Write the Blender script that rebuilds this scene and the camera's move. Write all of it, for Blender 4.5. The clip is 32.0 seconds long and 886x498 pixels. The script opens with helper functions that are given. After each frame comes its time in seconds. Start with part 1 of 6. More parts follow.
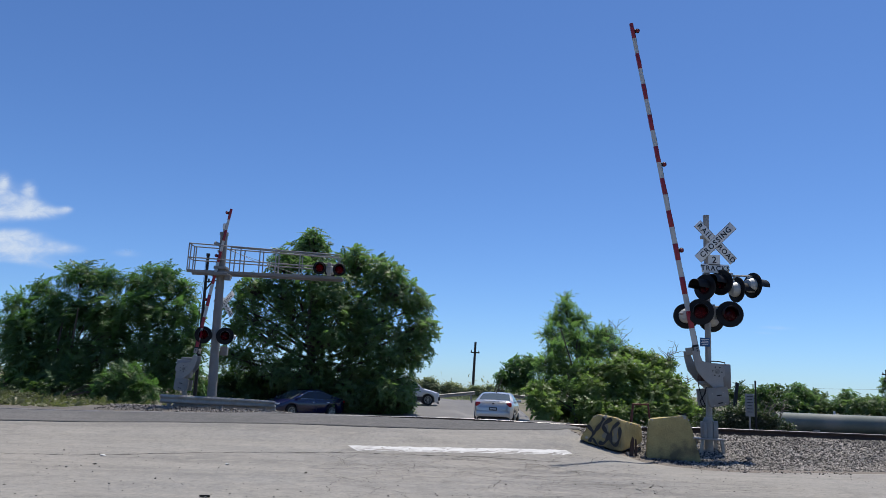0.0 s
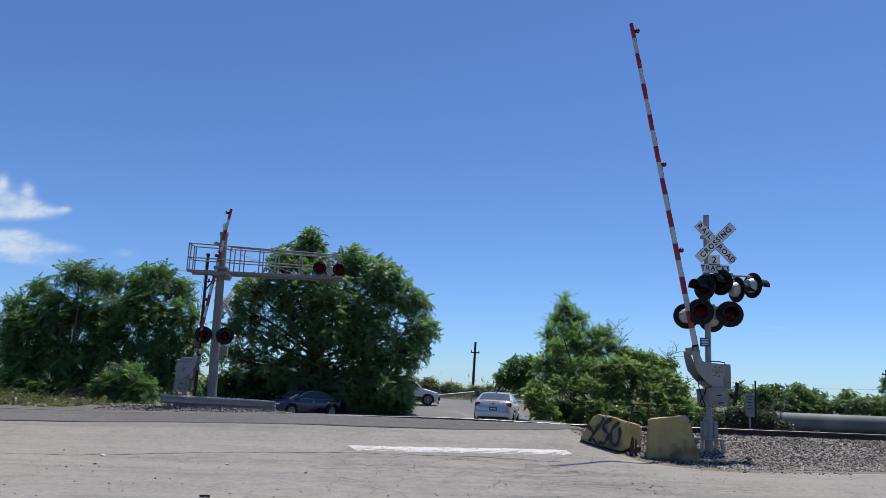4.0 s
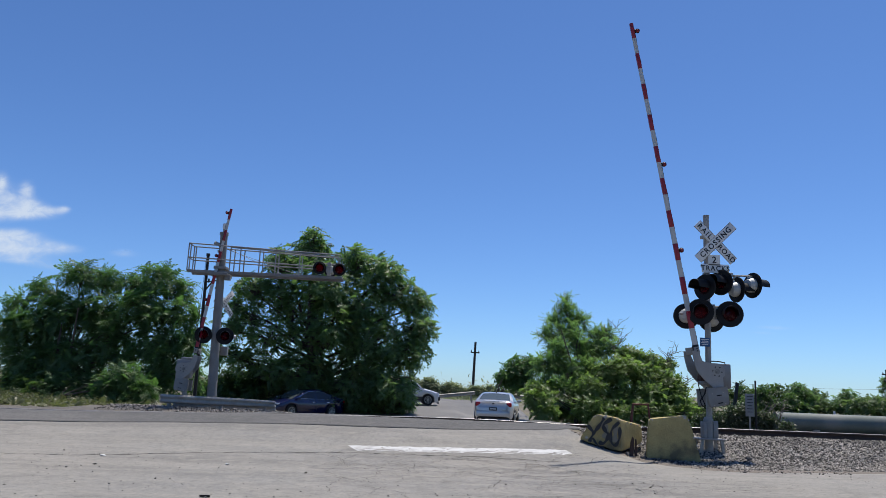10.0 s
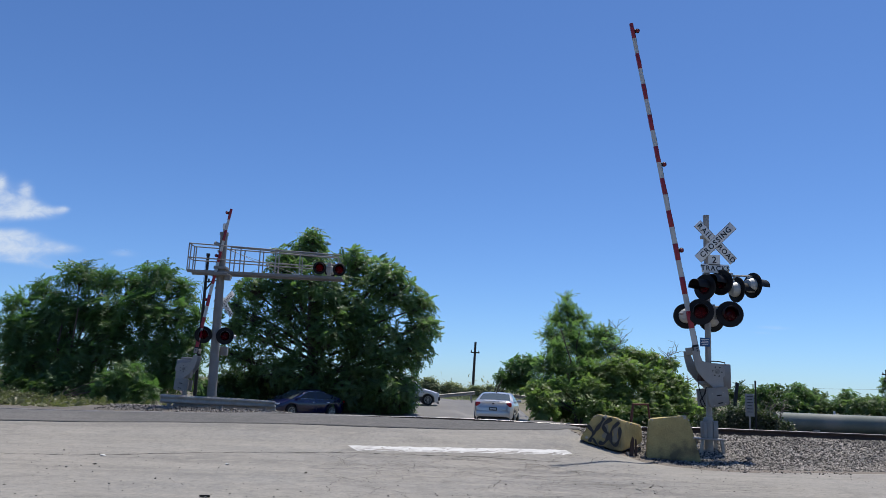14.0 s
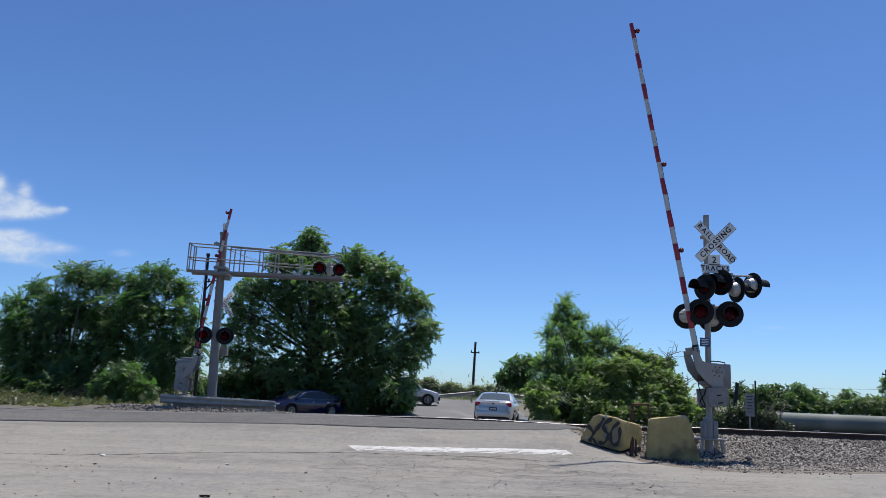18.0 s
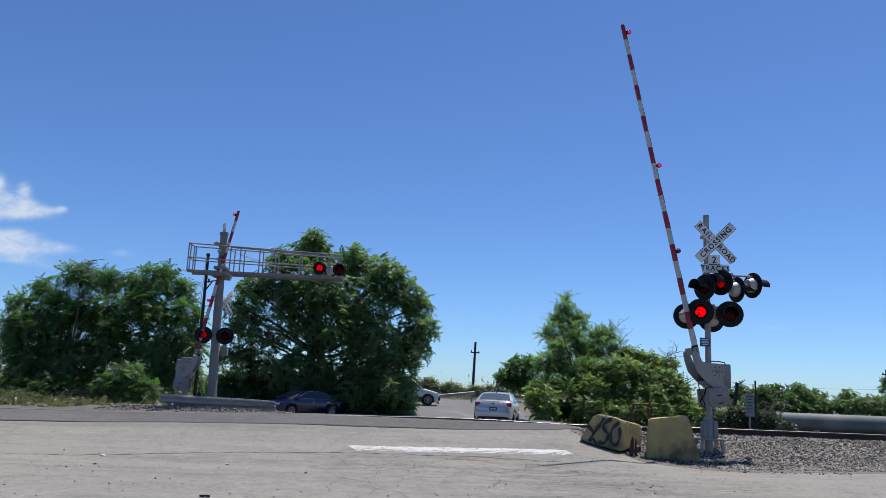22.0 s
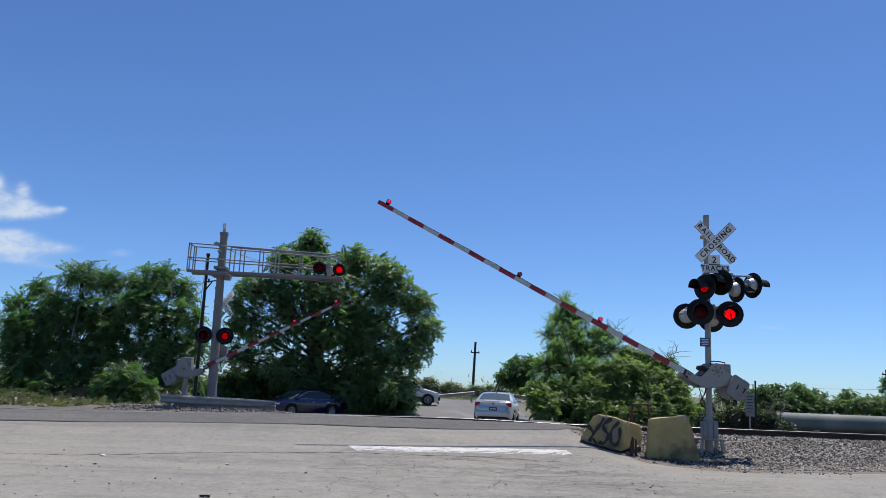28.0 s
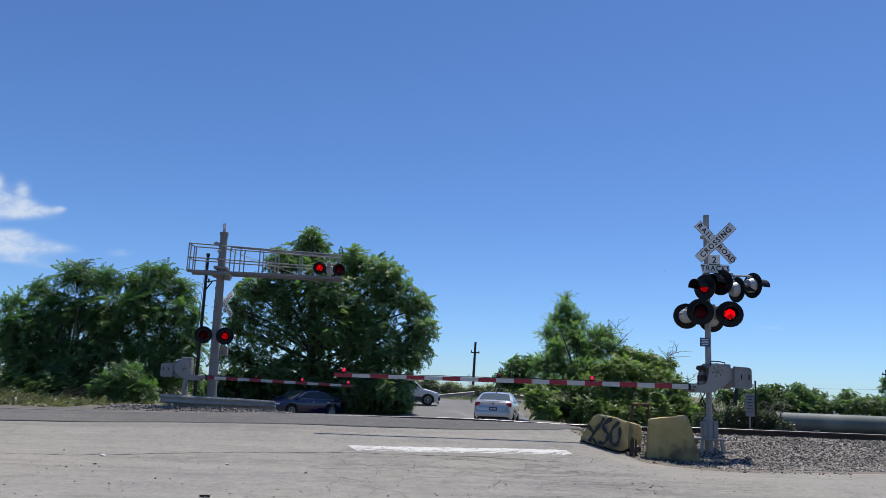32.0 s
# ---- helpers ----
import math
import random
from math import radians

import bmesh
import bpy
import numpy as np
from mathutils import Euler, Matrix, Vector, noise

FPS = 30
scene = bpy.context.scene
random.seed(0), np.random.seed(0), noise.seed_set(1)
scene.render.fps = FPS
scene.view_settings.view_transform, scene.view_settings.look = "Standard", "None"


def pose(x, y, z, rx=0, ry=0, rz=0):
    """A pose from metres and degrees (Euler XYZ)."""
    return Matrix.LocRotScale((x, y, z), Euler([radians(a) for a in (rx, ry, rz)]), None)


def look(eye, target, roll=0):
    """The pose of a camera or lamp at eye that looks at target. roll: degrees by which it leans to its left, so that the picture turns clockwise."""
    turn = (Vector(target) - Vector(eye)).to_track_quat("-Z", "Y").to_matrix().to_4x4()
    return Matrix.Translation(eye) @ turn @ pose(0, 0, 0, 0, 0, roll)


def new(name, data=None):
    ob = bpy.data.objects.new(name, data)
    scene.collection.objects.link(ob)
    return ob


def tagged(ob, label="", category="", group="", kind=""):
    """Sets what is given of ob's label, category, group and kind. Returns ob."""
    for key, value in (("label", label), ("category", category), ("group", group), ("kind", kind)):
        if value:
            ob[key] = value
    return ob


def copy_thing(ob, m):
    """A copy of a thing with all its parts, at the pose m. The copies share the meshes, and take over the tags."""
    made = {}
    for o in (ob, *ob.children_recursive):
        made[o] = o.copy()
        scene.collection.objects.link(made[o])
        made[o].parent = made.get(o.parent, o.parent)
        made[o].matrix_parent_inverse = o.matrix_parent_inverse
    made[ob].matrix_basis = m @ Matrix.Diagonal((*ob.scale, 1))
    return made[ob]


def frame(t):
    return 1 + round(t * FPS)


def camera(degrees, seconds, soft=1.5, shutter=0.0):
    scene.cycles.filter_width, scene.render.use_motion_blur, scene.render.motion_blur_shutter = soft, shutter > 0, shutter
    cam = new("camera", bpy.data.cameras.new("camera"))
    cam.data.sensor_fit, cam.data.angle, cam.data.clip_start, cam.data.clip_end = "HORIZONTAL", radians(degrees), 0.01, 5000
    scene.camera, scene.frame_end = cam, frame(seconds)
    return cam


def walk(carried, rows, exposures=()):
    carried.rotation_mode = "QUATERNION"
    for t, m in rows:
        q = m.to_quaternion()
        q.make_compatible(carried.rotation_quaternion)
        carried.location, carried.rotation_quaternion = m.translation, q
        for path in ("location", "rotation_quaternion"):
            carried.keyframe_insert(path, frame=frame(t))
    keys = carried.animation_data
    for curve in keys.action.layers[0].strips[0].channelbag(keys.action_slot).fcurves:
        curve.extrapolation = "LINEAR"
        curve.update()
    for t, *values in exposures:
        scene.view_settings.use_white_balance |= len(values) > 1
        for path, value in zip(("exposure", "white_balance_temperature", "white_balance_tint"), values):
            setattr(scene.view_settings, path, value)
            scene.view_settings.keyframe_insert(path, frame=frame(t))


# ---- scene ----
# ---- camera: it stands still ----
EYE = (0.0, 0.0, 1.3)
cam = camera(62.18, 32.0, soft=0.42)
STAND = look(EYE, (0.5144, 9.8152, 3.1429), 2.385)
walk(cam, [(0, STAND), (32, STAND)], [(0, 0.0), (32, 0.0)])

# ---- daylight: a clear noon sky, the sun high beyond the tracks ----
SUN_TO = Vector((0.235, 0.28, 1.0)).normalized()
world = bpy.data.worlds.new("sky")
scene.world = world
world.use_nodes = True
wn = world.node_tree.nodes
sky = wn.new("ShaderNodeTexSky")
sky.sky_type = "NISHITA"
sky.sun_disc = False
sky.sun_elevation = math.asin(SUN_TO.z)
sky.sun_rotation = math.atan2(SUN_TO.x, SUN_TO.y)
sky.air_density, sky.dust_density, sky.ozone_density = 0.82, 0.2, 2.1
wn["Background"].inputs["Strength"].default_value = 0.11
rich = wn.new("ShaderNodeMix")
rich.data_type, rich.blend_type = "RGBA", "MULTIPLY"
rich.inputs["Factor"].default_value = 1.0
rich.inputs["B"].default_value = (0.62, 0.862, 1.2, 1)
world.node_tree.links.new(sky.outputs[0], rich.inputs["A"])
world.node_tree.links.new(rich.outputs["Result"], wn["Background"].inputs["Color"])
sun = new("sun", bpy.data.lights.new("sun", "SUN"))
sun.data.energy, sun.data.angle, sun.data.color = 5.0, radians(0.55), (1.0, 0.95, 0.87)
sun.rotation_mode = "QUATERNION"
sun.rotation_quaternion = SUN_TO.to_track_quat("Z", "Y")
sun.location = (20, 25, 60)


# ---- materials ----
def mat(name, base, rough=0.7, metal=0.0, vary=0.25, scale=3.0, fine=60.0, bump=0.15, dirt=None, dirt_amount=0.35, spec=0.5, coat=0.0, island=0.0, distance=0.01, stain_from=0.5, stain_to=0.72):
    """A surface with colour variation at two scales, stains and fine relief."""
    m = bpy.data.materials.new(name)
    m.use_nodes = True
    nt = m.node_tree
    bs = nt.nodes["Principled BSDF"]
    bs.inputs["Roughness"].default_value, bs.inputs["Metallic"].default_value = rough, metal
    bs.inputs["Specular IOR Level"].default_value = spec
    bs.inputs["Coat Weight"].default_value = coat
    co = nt.nodes.new("ShaderNodeTexCoord")
    big, small = nt.nodes.new("ShaderNodeTexNoise"), nt.nodes.new("ShaderNodeTexNoise")
    for n, s, d in ((big, scale, 6), (small, fine, 3)):
        n.inputs["Scale"].default_value, n.inputs["Detail"].default_value, n.inputs["Roughness"].default_value = s, d, 0.62
        nt.links.new(co.outputs["Object"], n.inputs["Vector"])
    ramp = nt.nodes.new("ShaderNodeValToRGB")
    lo, hi = [max(0, c * (1 - vary)) for c in base], [min(1, c * (1 + vary)) for c in base]
    ramp.color_ramp.elements[0].color, ramp.color_ramp.elements[1].color = (*lo, 1), (*hi, 1)
    ramp.color_ramp.elements[0].position, ramp.color_ramp.elements[1].position = 0.3, 0.7
    add = nt.nodes.new("ShaderNodeMath")
    add.operation = "MULTIPLY_ADD"
    add.inputs[1].default_value = 0.45
    nt.links.new(small.outputs["Fac"], add.inputs[0])
    half = nt.nodes.new("ShaderNodeMath")
    half.operation = "MULTIPLY"
    half.inputs[1].default_value = 0.55
    nt.links.new(big.outputs["Fac"], half.inputs[0])
    nt.links.new(half.outputs[0], add.inputs[2])
    last = add.outputs[0]
    if island:
        geo = nt.nodes.new("ShaderNodeNewGeometry")
        isl = nt.nodes.new("ShaderNodeMath")
        isl.operation = "MULTIPLY_ADD"
        isl.inputs[1].default_value = island
        nt.links.new(geo.outputs["Random Per Island"], isl.inputs[0])
        shift = nt.nodes.new("ShaderNodeMath")
        shift.operation = "SUBTRACT"
        shift.inputs[1].default_value = island / 2
        nt.links.new(last, shift.inputs[0])
        nt.links.new(shift.outputs[0], isl.inputs[2])
        last = isl.outputs[0]
    nt.links.new(last, ramp.inputs["Fac"])
    col = ramp.outputs["Color"]
    if dirt:
        stain = nt.nodes.new("ShaderNodeTexNoise")
        stain.inputs["Scale"].default_value, stain.inputs["Detail"].default_value = scale * 0.6, 8
        nt.links.new(co.outputs["Object"], stain.inputs["Vector"])
        cut = nt.nodes.new("ShaderNodeMapRange")
        cut.inputs["From Min"].default_value, cut.inputs["From Max"].default_value = stain_from, stain_to
        cut.inputs["To Max"].default_value = dirt_amount
        nt.links.new(stain.outputs["Fac"], cut.inputs["Value"])
        mix = nt.nodes.new("ShaderNodeMix")
        mix.data_type = "RGBA"
        nt.links.new(cut.outputs[0], mix.inputs["Factor"])
        nt.links.new(col, mix.inputs["A"])
        mix.inputs["B"].default_value = (*dirt, 1)
        col = mix.outputs["Result"]
    nt.links.new(col, bs.inputs["Base Color"])
    if bump:
        b = nt.nodes.new("ShaderNodeBump")
        b.inputs["Strength"].default_value, b.inputs["Distance"].default_value = bump, distance
        nt.links.new(small.outputs["Fac"], b.inputs["Height"])
        nt.links.new(b.outputs[0], bs.inputs["Normal"])
    return m


def leaf_mat(name, base, light, through_leaf, amount=0.35, other=None, rough=0.45):
    """Leaves: each frond its own tone, masses that lean to another hue, shiny above, letting light through."""
    m = mat(name, base, rough=rough, vary=0.0, bump=0.0, spec=0.4)
    nt = m.node_tree
    bs, out = nt.nodes["Principled BSDF"], nt.nodes["Material Output"]
    geo = nt.nodes.new("ShaderNodeNewGeometry")
    ramp = nt.nodes.new("ShaderNodeValToRGB")
    ramp.color_ramp.elements[0].color, ramp.color_ramp.elements[1].color = (*base, 1), (*light, 1)
    nt.links.new(geo.outputs["Random Per Island"], ramp.inputs["Fac"])
    col = ramp.outputs["Color"]
    tr = nt.nodes.new("ShaderNodeBsdfTranslucent")
    tr.inputs["Color"].default_value = (*through_leaf, 1)
    if other:
        co, nz, rg, mx = (nt.nodes.new("ShaderNode" + k) for k in ("TexCoord", "TexNoise", "MapRange", "Mix"))
        nz.inputs["Scale"].default_value, nz.inputs["Detail"].default_value = 0.9, 3
        nt.links.new(co.outputs["Object"], nz.inputs["Vector"])
        rg.inputs["From Min"].default_value, rg.inputs["From Max"].default_value, rg.inputs["To Max"].default_value = 0.47, 0.68, 0.8
        nt.links.new(nz.outputs["Fac"], rg.inputs["Value"])
        mx.data_type = "RGBA"
        mx.inputs["B"].default_value = (*other, 1)
        nt.links.new(rg.outputs[0], mx.inputs["Factor"])
        nt.links.new(col, mx.inputs["A"])
        col = mx.outputs["Result"]
    nt.links.new(col, bs.inputs["Base Color"])
    mx = nt.nodes.new("ShaderNodeMixShader")
    mx.inputs["Fac"].default_value = amount
    nt.links.new(bs.outputs[0], mx.inputs[1])
    nt.links.new(tr.outputs[0], mx.inputs[2])
    nt.links.new(mx.outputs[0], out.inputs["Surface"])
    return m


def glow(name, color, strength, dots=0):
    m = bpy.data.materials.new(name)
    m.use_nodes = True
    bs = m.node_tree.nodes["Principled BSDF"]
    bs.inputs["Base Color"].default_value = (*[c * 0.05 for c in color], 1)
    bs.inputs["Emission Color"].default_value = (*color, 1)
    bs.inputs["Emission Strength"].default_value = strength
    if dots:
        # a grid of bright diodes behind the lens
        nt = m.node_tree
        co, vor, rg = nt.nodes.new("ShaderNodeTexCoord"), nt.nodes.new("ShaderNodeTexVoronoi"), nt.nodes.new("ShaderNodeMapRange")
        vor.inputs["Scale"].default_value, vor.inputs["Randomness"].default_value = dots, 0.15
        rg.inputs["From Max"].default_value, rg.inputs["To Min"].default_value, rg.inputs["To Max"].default_value = 0.55, strength * 1.6, strength * 0.65
        nt.links.new(co.outputs["Object"], vor.inputs["Vector"])
        nt.links.new(vor.outputs["Distance"], rg.inputs["Value"])
        nt.links.new(rg.outputs[0], bs.inputs["Emission Strength"])
    return m


def tinted_glass(name, color, rough=0.05, clear=0.6):
    m = bpy.data.materials.new(name)
    m.use_nodes = True
    nt = m.node_tree
    bs = nt.nodes["Principled BSDF"]
    bs.inputs["Base Color"].default_value = (*[c * 0.06 for c in color], 1)
    bs.inputs["Roughness"].default_value = rough
    tr = nt.nodes.new("ShaderNodeBsdfTransparent")
    tr.inputs["Color"].default_value = (*color, 1)
    mx = nt.nodes.new("ShaderNodeMixShader")
    mx.inputs["Fac"].default_value = clear
    nt.links.new(bs.outputs[0], mx.inputs[1])
    nt.links.new(tr.outputs[0], mx.inputs[2])
    nt.links.new(mx.outputs[0], nt.nodes["Material Output"].inputs["Surface"])
    return m




def paving_mat(name, tan, grey, dark, speck=0.32):
    """Old asphalt: broad dusty and grey patches, dark stains and a coarse light-and-dark grain."""
    m = mat(name, grey, 0.93, vary=0.2, scale=0.5, fine=50, bump=0.9, distance=0.006)
    nt = m.node_tree
    bs = nt.nodes["Principled BSDF"]
    old = bs.inputs["Base Color"].links[0].from_socket
    co = nt.nodes.new("ShaderNodeTexCoord")

    def layer(under, color, scale, lo, hi, amount, stretch=(1, 1, 1), detail=6):
        mp = nt.nodes.new("ShaderNodeMapping")
        mp.inputs["Scale"].default_value = stretch
        nt.links.new(co.outputs["Object"], mp.inputs["Vector"])
        nz = nt.nodes.new("ShaderNodeTexNoise")
        nz.inputs["Scale"].default_value, nz.inputs["Detail"].default_value = scale, detail
        nt.links.new(mp.outputs[0], nz.inputs["Vector"])
        rg = nt.nodes.new("ShaderNodeMapRange")
        rg.inputs["From Min"].default_value, rg.inputs["From Max"].default_value, rg.inputs["To Max"].default_value = lo, hi, amount
        nt.links.new(nz.outputs["Fac"], rg.inputs["Value"])
        mx = nt.nodes.new("ShaderNodeMix")
        mx.data_type = "RGBA"
        nt.links.new(rg.outputs[0], mx.inputs["Factor"])
        nt.links.new(under, mx.inputs["A"])
        mx.inputs["B"].default_value = (*color, 1)
        return mx.outputs["Result"]

    c = layer(old, tan, 0.22, 0.38, 0.62, 0.9)
    c = layer(c, dark, 0.35, 0.55, 0.75, 0.55, (0.5, 1.6, 1))
    c = layer(c, dark, 1.6, 0.5, 0.75, 0.55, (0.7, 1, 1))
    c = layer(c, tuple(q * 1.15 for q in tan), 4.0, 0.5, 0.7, 0.6)
    c = layer(c, tuple(q * 1.2 for q in tan), 0.5, 0.5, 0.7, 0.5, (0.2, 2.2, 1))
    c = layer(c, dark, 0.8, 0.54, 0.72, 0.4, (0.15, 2.5, 1))
    c = layer(c, dark, 13, 0.5, 0.7, speck * 1.3, detail=5)
    c = layer(c, tuple(min(1, q * 1.35) for q in tan), 17, 0.54, 0.7, speck, detail=4)
    c = layer(c, dark, 32, 0.52, 0.7, speck, detail=3)
    c = layer(c, tuple(q * 0.6 for q in dark), 90, 0.56, 0.66, speck, detail=2)
    c = layer(c, tuple(min(1, q * 1.5) for q in tan), 55, 0.56, 0.72, speck, detail=2)
    nt.links.new(c, bs.inputs["Base Color"])
    return m


ASPHALT = paving_mat("worn_asphalt", (0.265, 0.243, 0.208), (0.22, 0.21, 0.192), (0.11, 0.104, 0.093))
DARK_ASPHALT = paving_mat("dark_asphalt", (0.132, 0.124, 0.113), (0.093, 0.09, 0.087), (0.052, 0.05, 0.048), 0.45)
FAR_ASPHALT = mat("far_asphalt", (0.148, 0.142, 0.136), 0.88, vary=0.2, scale=0.4, fine=60, bump=0.3, dirt=(0.24, 0.22, 0.2), dirt_amount=0.5)
CRACK = mat("crack_shadow", (0.035, 0.031, 0.026), 0.95, vary=0.3, bump=0.2, spec=0.1)
EARTH = mat("dry_earth", (0.15, 0.13, 0.09), 0.95, vary=0.35, scale=0.5, fine=30, bump=0.6, dirt=(0.09, 0.11, 0.045), dirt_amount=0.7, distance=0.02)
DIRT = mat("brown_dirt", (0.175, 0.148, 0.12), 0.95, vary=0.3, scale=3, fine=45, bump=0.8, dirt=(0.1, 0.08, 0.06), dirt_amount=0.6, distance=0.015)
GRAVEL = mat("ballast_gravel", (0.12, 0.108, 0.095), 0.95, vary=0.5, scale=2.0, fine=24, bump=0.9, dirt=(0.12, 0.105, 0.09), dirt_amount=0.5, distance=0.03)
STONE = mat("ballast_stone", (0.19, 0.172, 0.152), 0.85, vary=0.8, scale=1.2, fine=30, bump=0.3, island=1.2, dirt=(0.055, 0.05, 0.046), dirt_amount=0.7)
ROAD_PAINT = mat("worn_road_paint", (0.53, 0.52, 0.5), 0.8, vary=0.2, scale=5, fine=40, bump=0.5, dirt=(0.27, 0.25, 0.22), dirt_amount=0.85)
RAIL_TOP = mat("polished_rail_steel", (0.36, 0.34, 0.33), 0.42, 0.8, vary=0.1, scale=3, bump=0.05)
RAIL_RUST = mat("rusty_rail_steel", (0.045, 0.03, 0.024), 0.85, 0.0, vary=0.35, scale=5, bump=0.3)
TIE = mat("creosote_timber", (0.07, 0.055, 0.045), 0.9, vary=0.3, scale=6, bump=0.4)
ALU = mat("weathered_aluminium", (0.27, 0.26, 0.245), 0.5, 0.15, vary=0.25, scale=2.5, fine=50, bump=0.1, dirt=(0.2, 0.18, 0.16), dirt_amount=0.4)
GALV = mat("galvanised_steel", (0.33, 0.31, 0.275), 0.55, 0.1, vary=0.2, scale=4, fine=40, bump=0.1, dirt=(0.22, 0.18, 0.14), dirt_amount=0.4)
GREY_PAINT = mat("grey_enamel", (0.215, 0.215, 0.21), 0.5, 0.1, vary=0.12, scale=3, fine=60, bump=0.08, dirt=(0.15, 0.115, 0.085), dirt_amount=0.6, stain_from=0.46, stain_to=0.66)
BLACK = mat("black_enamel", (0.006, 0.006, 0.007), 0.6, spec=0.25, vary=0.3, scale=4, bump=0.05)
BLACK_STEEL = mat("black_steel", (0.02, 0.018, 0.017), 0.6, 0.3, vary=0.3, scale=5, bump=0.1)
LAMP_BACK = mat("lamp_housing_grey", (0.4, 0.41, 0.4), 0.5, 0.2, vary=0.12, scale=6, bump=0.05, dirt=(0.2, 0.18, 0.15))
ARM_WHITE = mat("white_reflective_sheet", (0.45, 0.45, 0.435), 0.5, vary=0.1, scale=4, bump=0.03, dirt=(0.35, 0.32, 0.28), dirt_amount=0.4)
ARM_RED = mat("red_reflective_sheet", (0.25, 0.012, 0.024), 0.45, vary=0.15, scale=4, bump=0.03)
SIGN_WHITE = mat("white_sign_sheet", (0.66, 0.66, 0.64), 0.5, vary=0.08, scale=5, bump=0.02, dirt=(0.4, 0.37, 0.33), dirt_amount=0.4)
SIGN_BLACK = mat("black_lettering", (0.012, 0.012, 0.012), 0.5, vary=0.1, bump=0.0)
SIGN_BLUE = mat("blue_sign_sheet", (0.015, 0.07, 0.18), 0.45, vary=0.12, scale=8, bump=0.02)
RED_DARK = mat("unlit_red_optic", (0.1, 0.004, 0.026), 0.3, vary=0.3, scale=20, bump=0.0)
# brighter copy of the unlit optic: daylight on the angled lenses put into colour
RED_ANGLED = mat("sunlit_red_optic", (0.5, 0.012, 0.05), 0.3, vary=0.3, scale=20, bump=0.0)
RED_LIT = glow("lit_red_optic", (1.0, 0.02, 0.045), 3.4, 42)
RED_FAR = glow("lit_red_optic_far", (1.0, 0.015, 0.045), 1.7)
RED_LOW = glow("lit_red_optic_low", (1.0, 0.01, 0.06), 0.7)
RED_GATE = glow("lit_gate_lamp", (1.0, 0.02, 0.1), 0.6)
RED_DIM = glow("dim_red_optic", (1.0, 0.01, 0.16), 0.05)
RED_GLASS = tinted_glass("red_lens_glass", (0.92, 0.13, 0.24), 0.08, 0.78)
RED_CAP = mat("red_plastic", (0.2, 0.01, 0.015), 0.3, vary=0.2, scale=20, bump=0.0)
YELLOW = mat("faded_yellow_concrete", (0.37, 0.295, 0.125), 0.9, vary=0.35, scale=2.6, fine=40, bump=0.8, dirt=(0.085, 0.072, 0.05), dirt_amount=0.8, stain_from=0.52, stain_to=0.64)
CONCRETE = mat("broken_concrete", (0.36, 0.33, 0.28), 0.92, vary=0.25, scale=4, fine=40, bump=0.6, dirt=(0.2, 0.17, 0.13))
SPRAY = mat("black_spray_paint", (0.02, 0.02, 0.022), 0.7, vary=0.3, scale=8, bump=0.1)
SPRAY_PALE = mat("pale_spray_paint", (0.22, 0.2, 0.155), 0.8, vary=0.2, scale=6, bump=0.1)
STAKE = mat("dark_rusted_steel", (0.06, 0.035, 0.028), 0.85, 0.2, vary=0.35, scale=7, bump=0.3)
RUST_RED = mat("rusted_red_steel", (0.13, 0.05, 0.035), 0.85, 0.2, vary=0.35, scale=7, bump=0.3)
WOOD = mat("weathered_pole_wood", (0.05, 0.04, 0.034), 0.9, vary=0.3, scale=4, bump=0.4)
GREY_WOOD = mat("grey_post_wood", (0.28, 0.26, 0.23), 0.9, vary=0.25, scale=6, bump=0.4)
PIPE = mat("dull_green_pipe_coating", (0.09, 0.112, 0.1), 0.6, vary=0.18, scale=1.2, fine=30, bump=0.1, dirt=(0.28, 0.27, 0.24), dirt_amount=0.4)
BARK = mat("grey_brown_bark", (0.09, 0.075, 0.06), 0.95, vary=0.4, scale=5, fine=25, bump=0.7, distance=0.03)
DEAD = mat("dead_grey_twig", (0.16, 0.135, 0.11), 0.9, vary=0.3, scale=8, bump=0.2)
LEAF = leaf_mat("walnut_leaf", (0.02, 0.048, 0.02), (0.125, 0.2, 0.08), (0.17, 0.38, 0.075), 0.36, (0.085, 0.13, 0.04))
LEAF_YOUNG = leaf_mat("young_walnut_leaf", (0.04, 0.085, 0.04), (0.145, 0.215, 0.095), (0.23, 0.43, 0.1), 0.45, (0.13, 0.17, 0.065))
LEAF_TALL = leaf_mat("tall_walnut_leaf", (0.02, 0.045, 0.02), (0.155, 0.23, 0.1), (0.22, 0.43, 0.09), 0.38, (0.16, 0.19, 0.07))
OLD_ALU = mat("dull_mast_aluminium", (0.2, 0.19, 0.175), 0.6, 0.1, vary=0.2, scale=2, fine=40, bump=0.1, dirt=(0.12, 0.11, 0.095), dirt_amount=0.5)
LEAF_OLIVE = leaf_mat("olive_leaf", (0.045, 0.085, 0.028), (0.185, 0.255, 0.09), (0.28, 0.46, 0.09), 0.44, (0.17, 0.2, 0.07))
# dark foliage; on the undergrowth this colour stands in for the trees' shade
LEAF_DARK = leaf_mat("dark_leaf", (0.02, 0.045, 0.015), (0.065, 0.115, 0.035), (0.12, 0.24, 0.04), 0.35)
LEAF_LIGHT = leaf_mat("pale_leaf", (0.13, 0.155, 0.085), (0.28, 0.3, 0.17), (0.34, 0.42, 0.18))
LEAF_HEDGE = leaf_mat("hedge_leaf", (0.05, 0.09, 0.035), (0.13, 0.18, 0.075), (0.2, 0.34, 0.08), 0.4, (0.1, 0.14, 0.06))
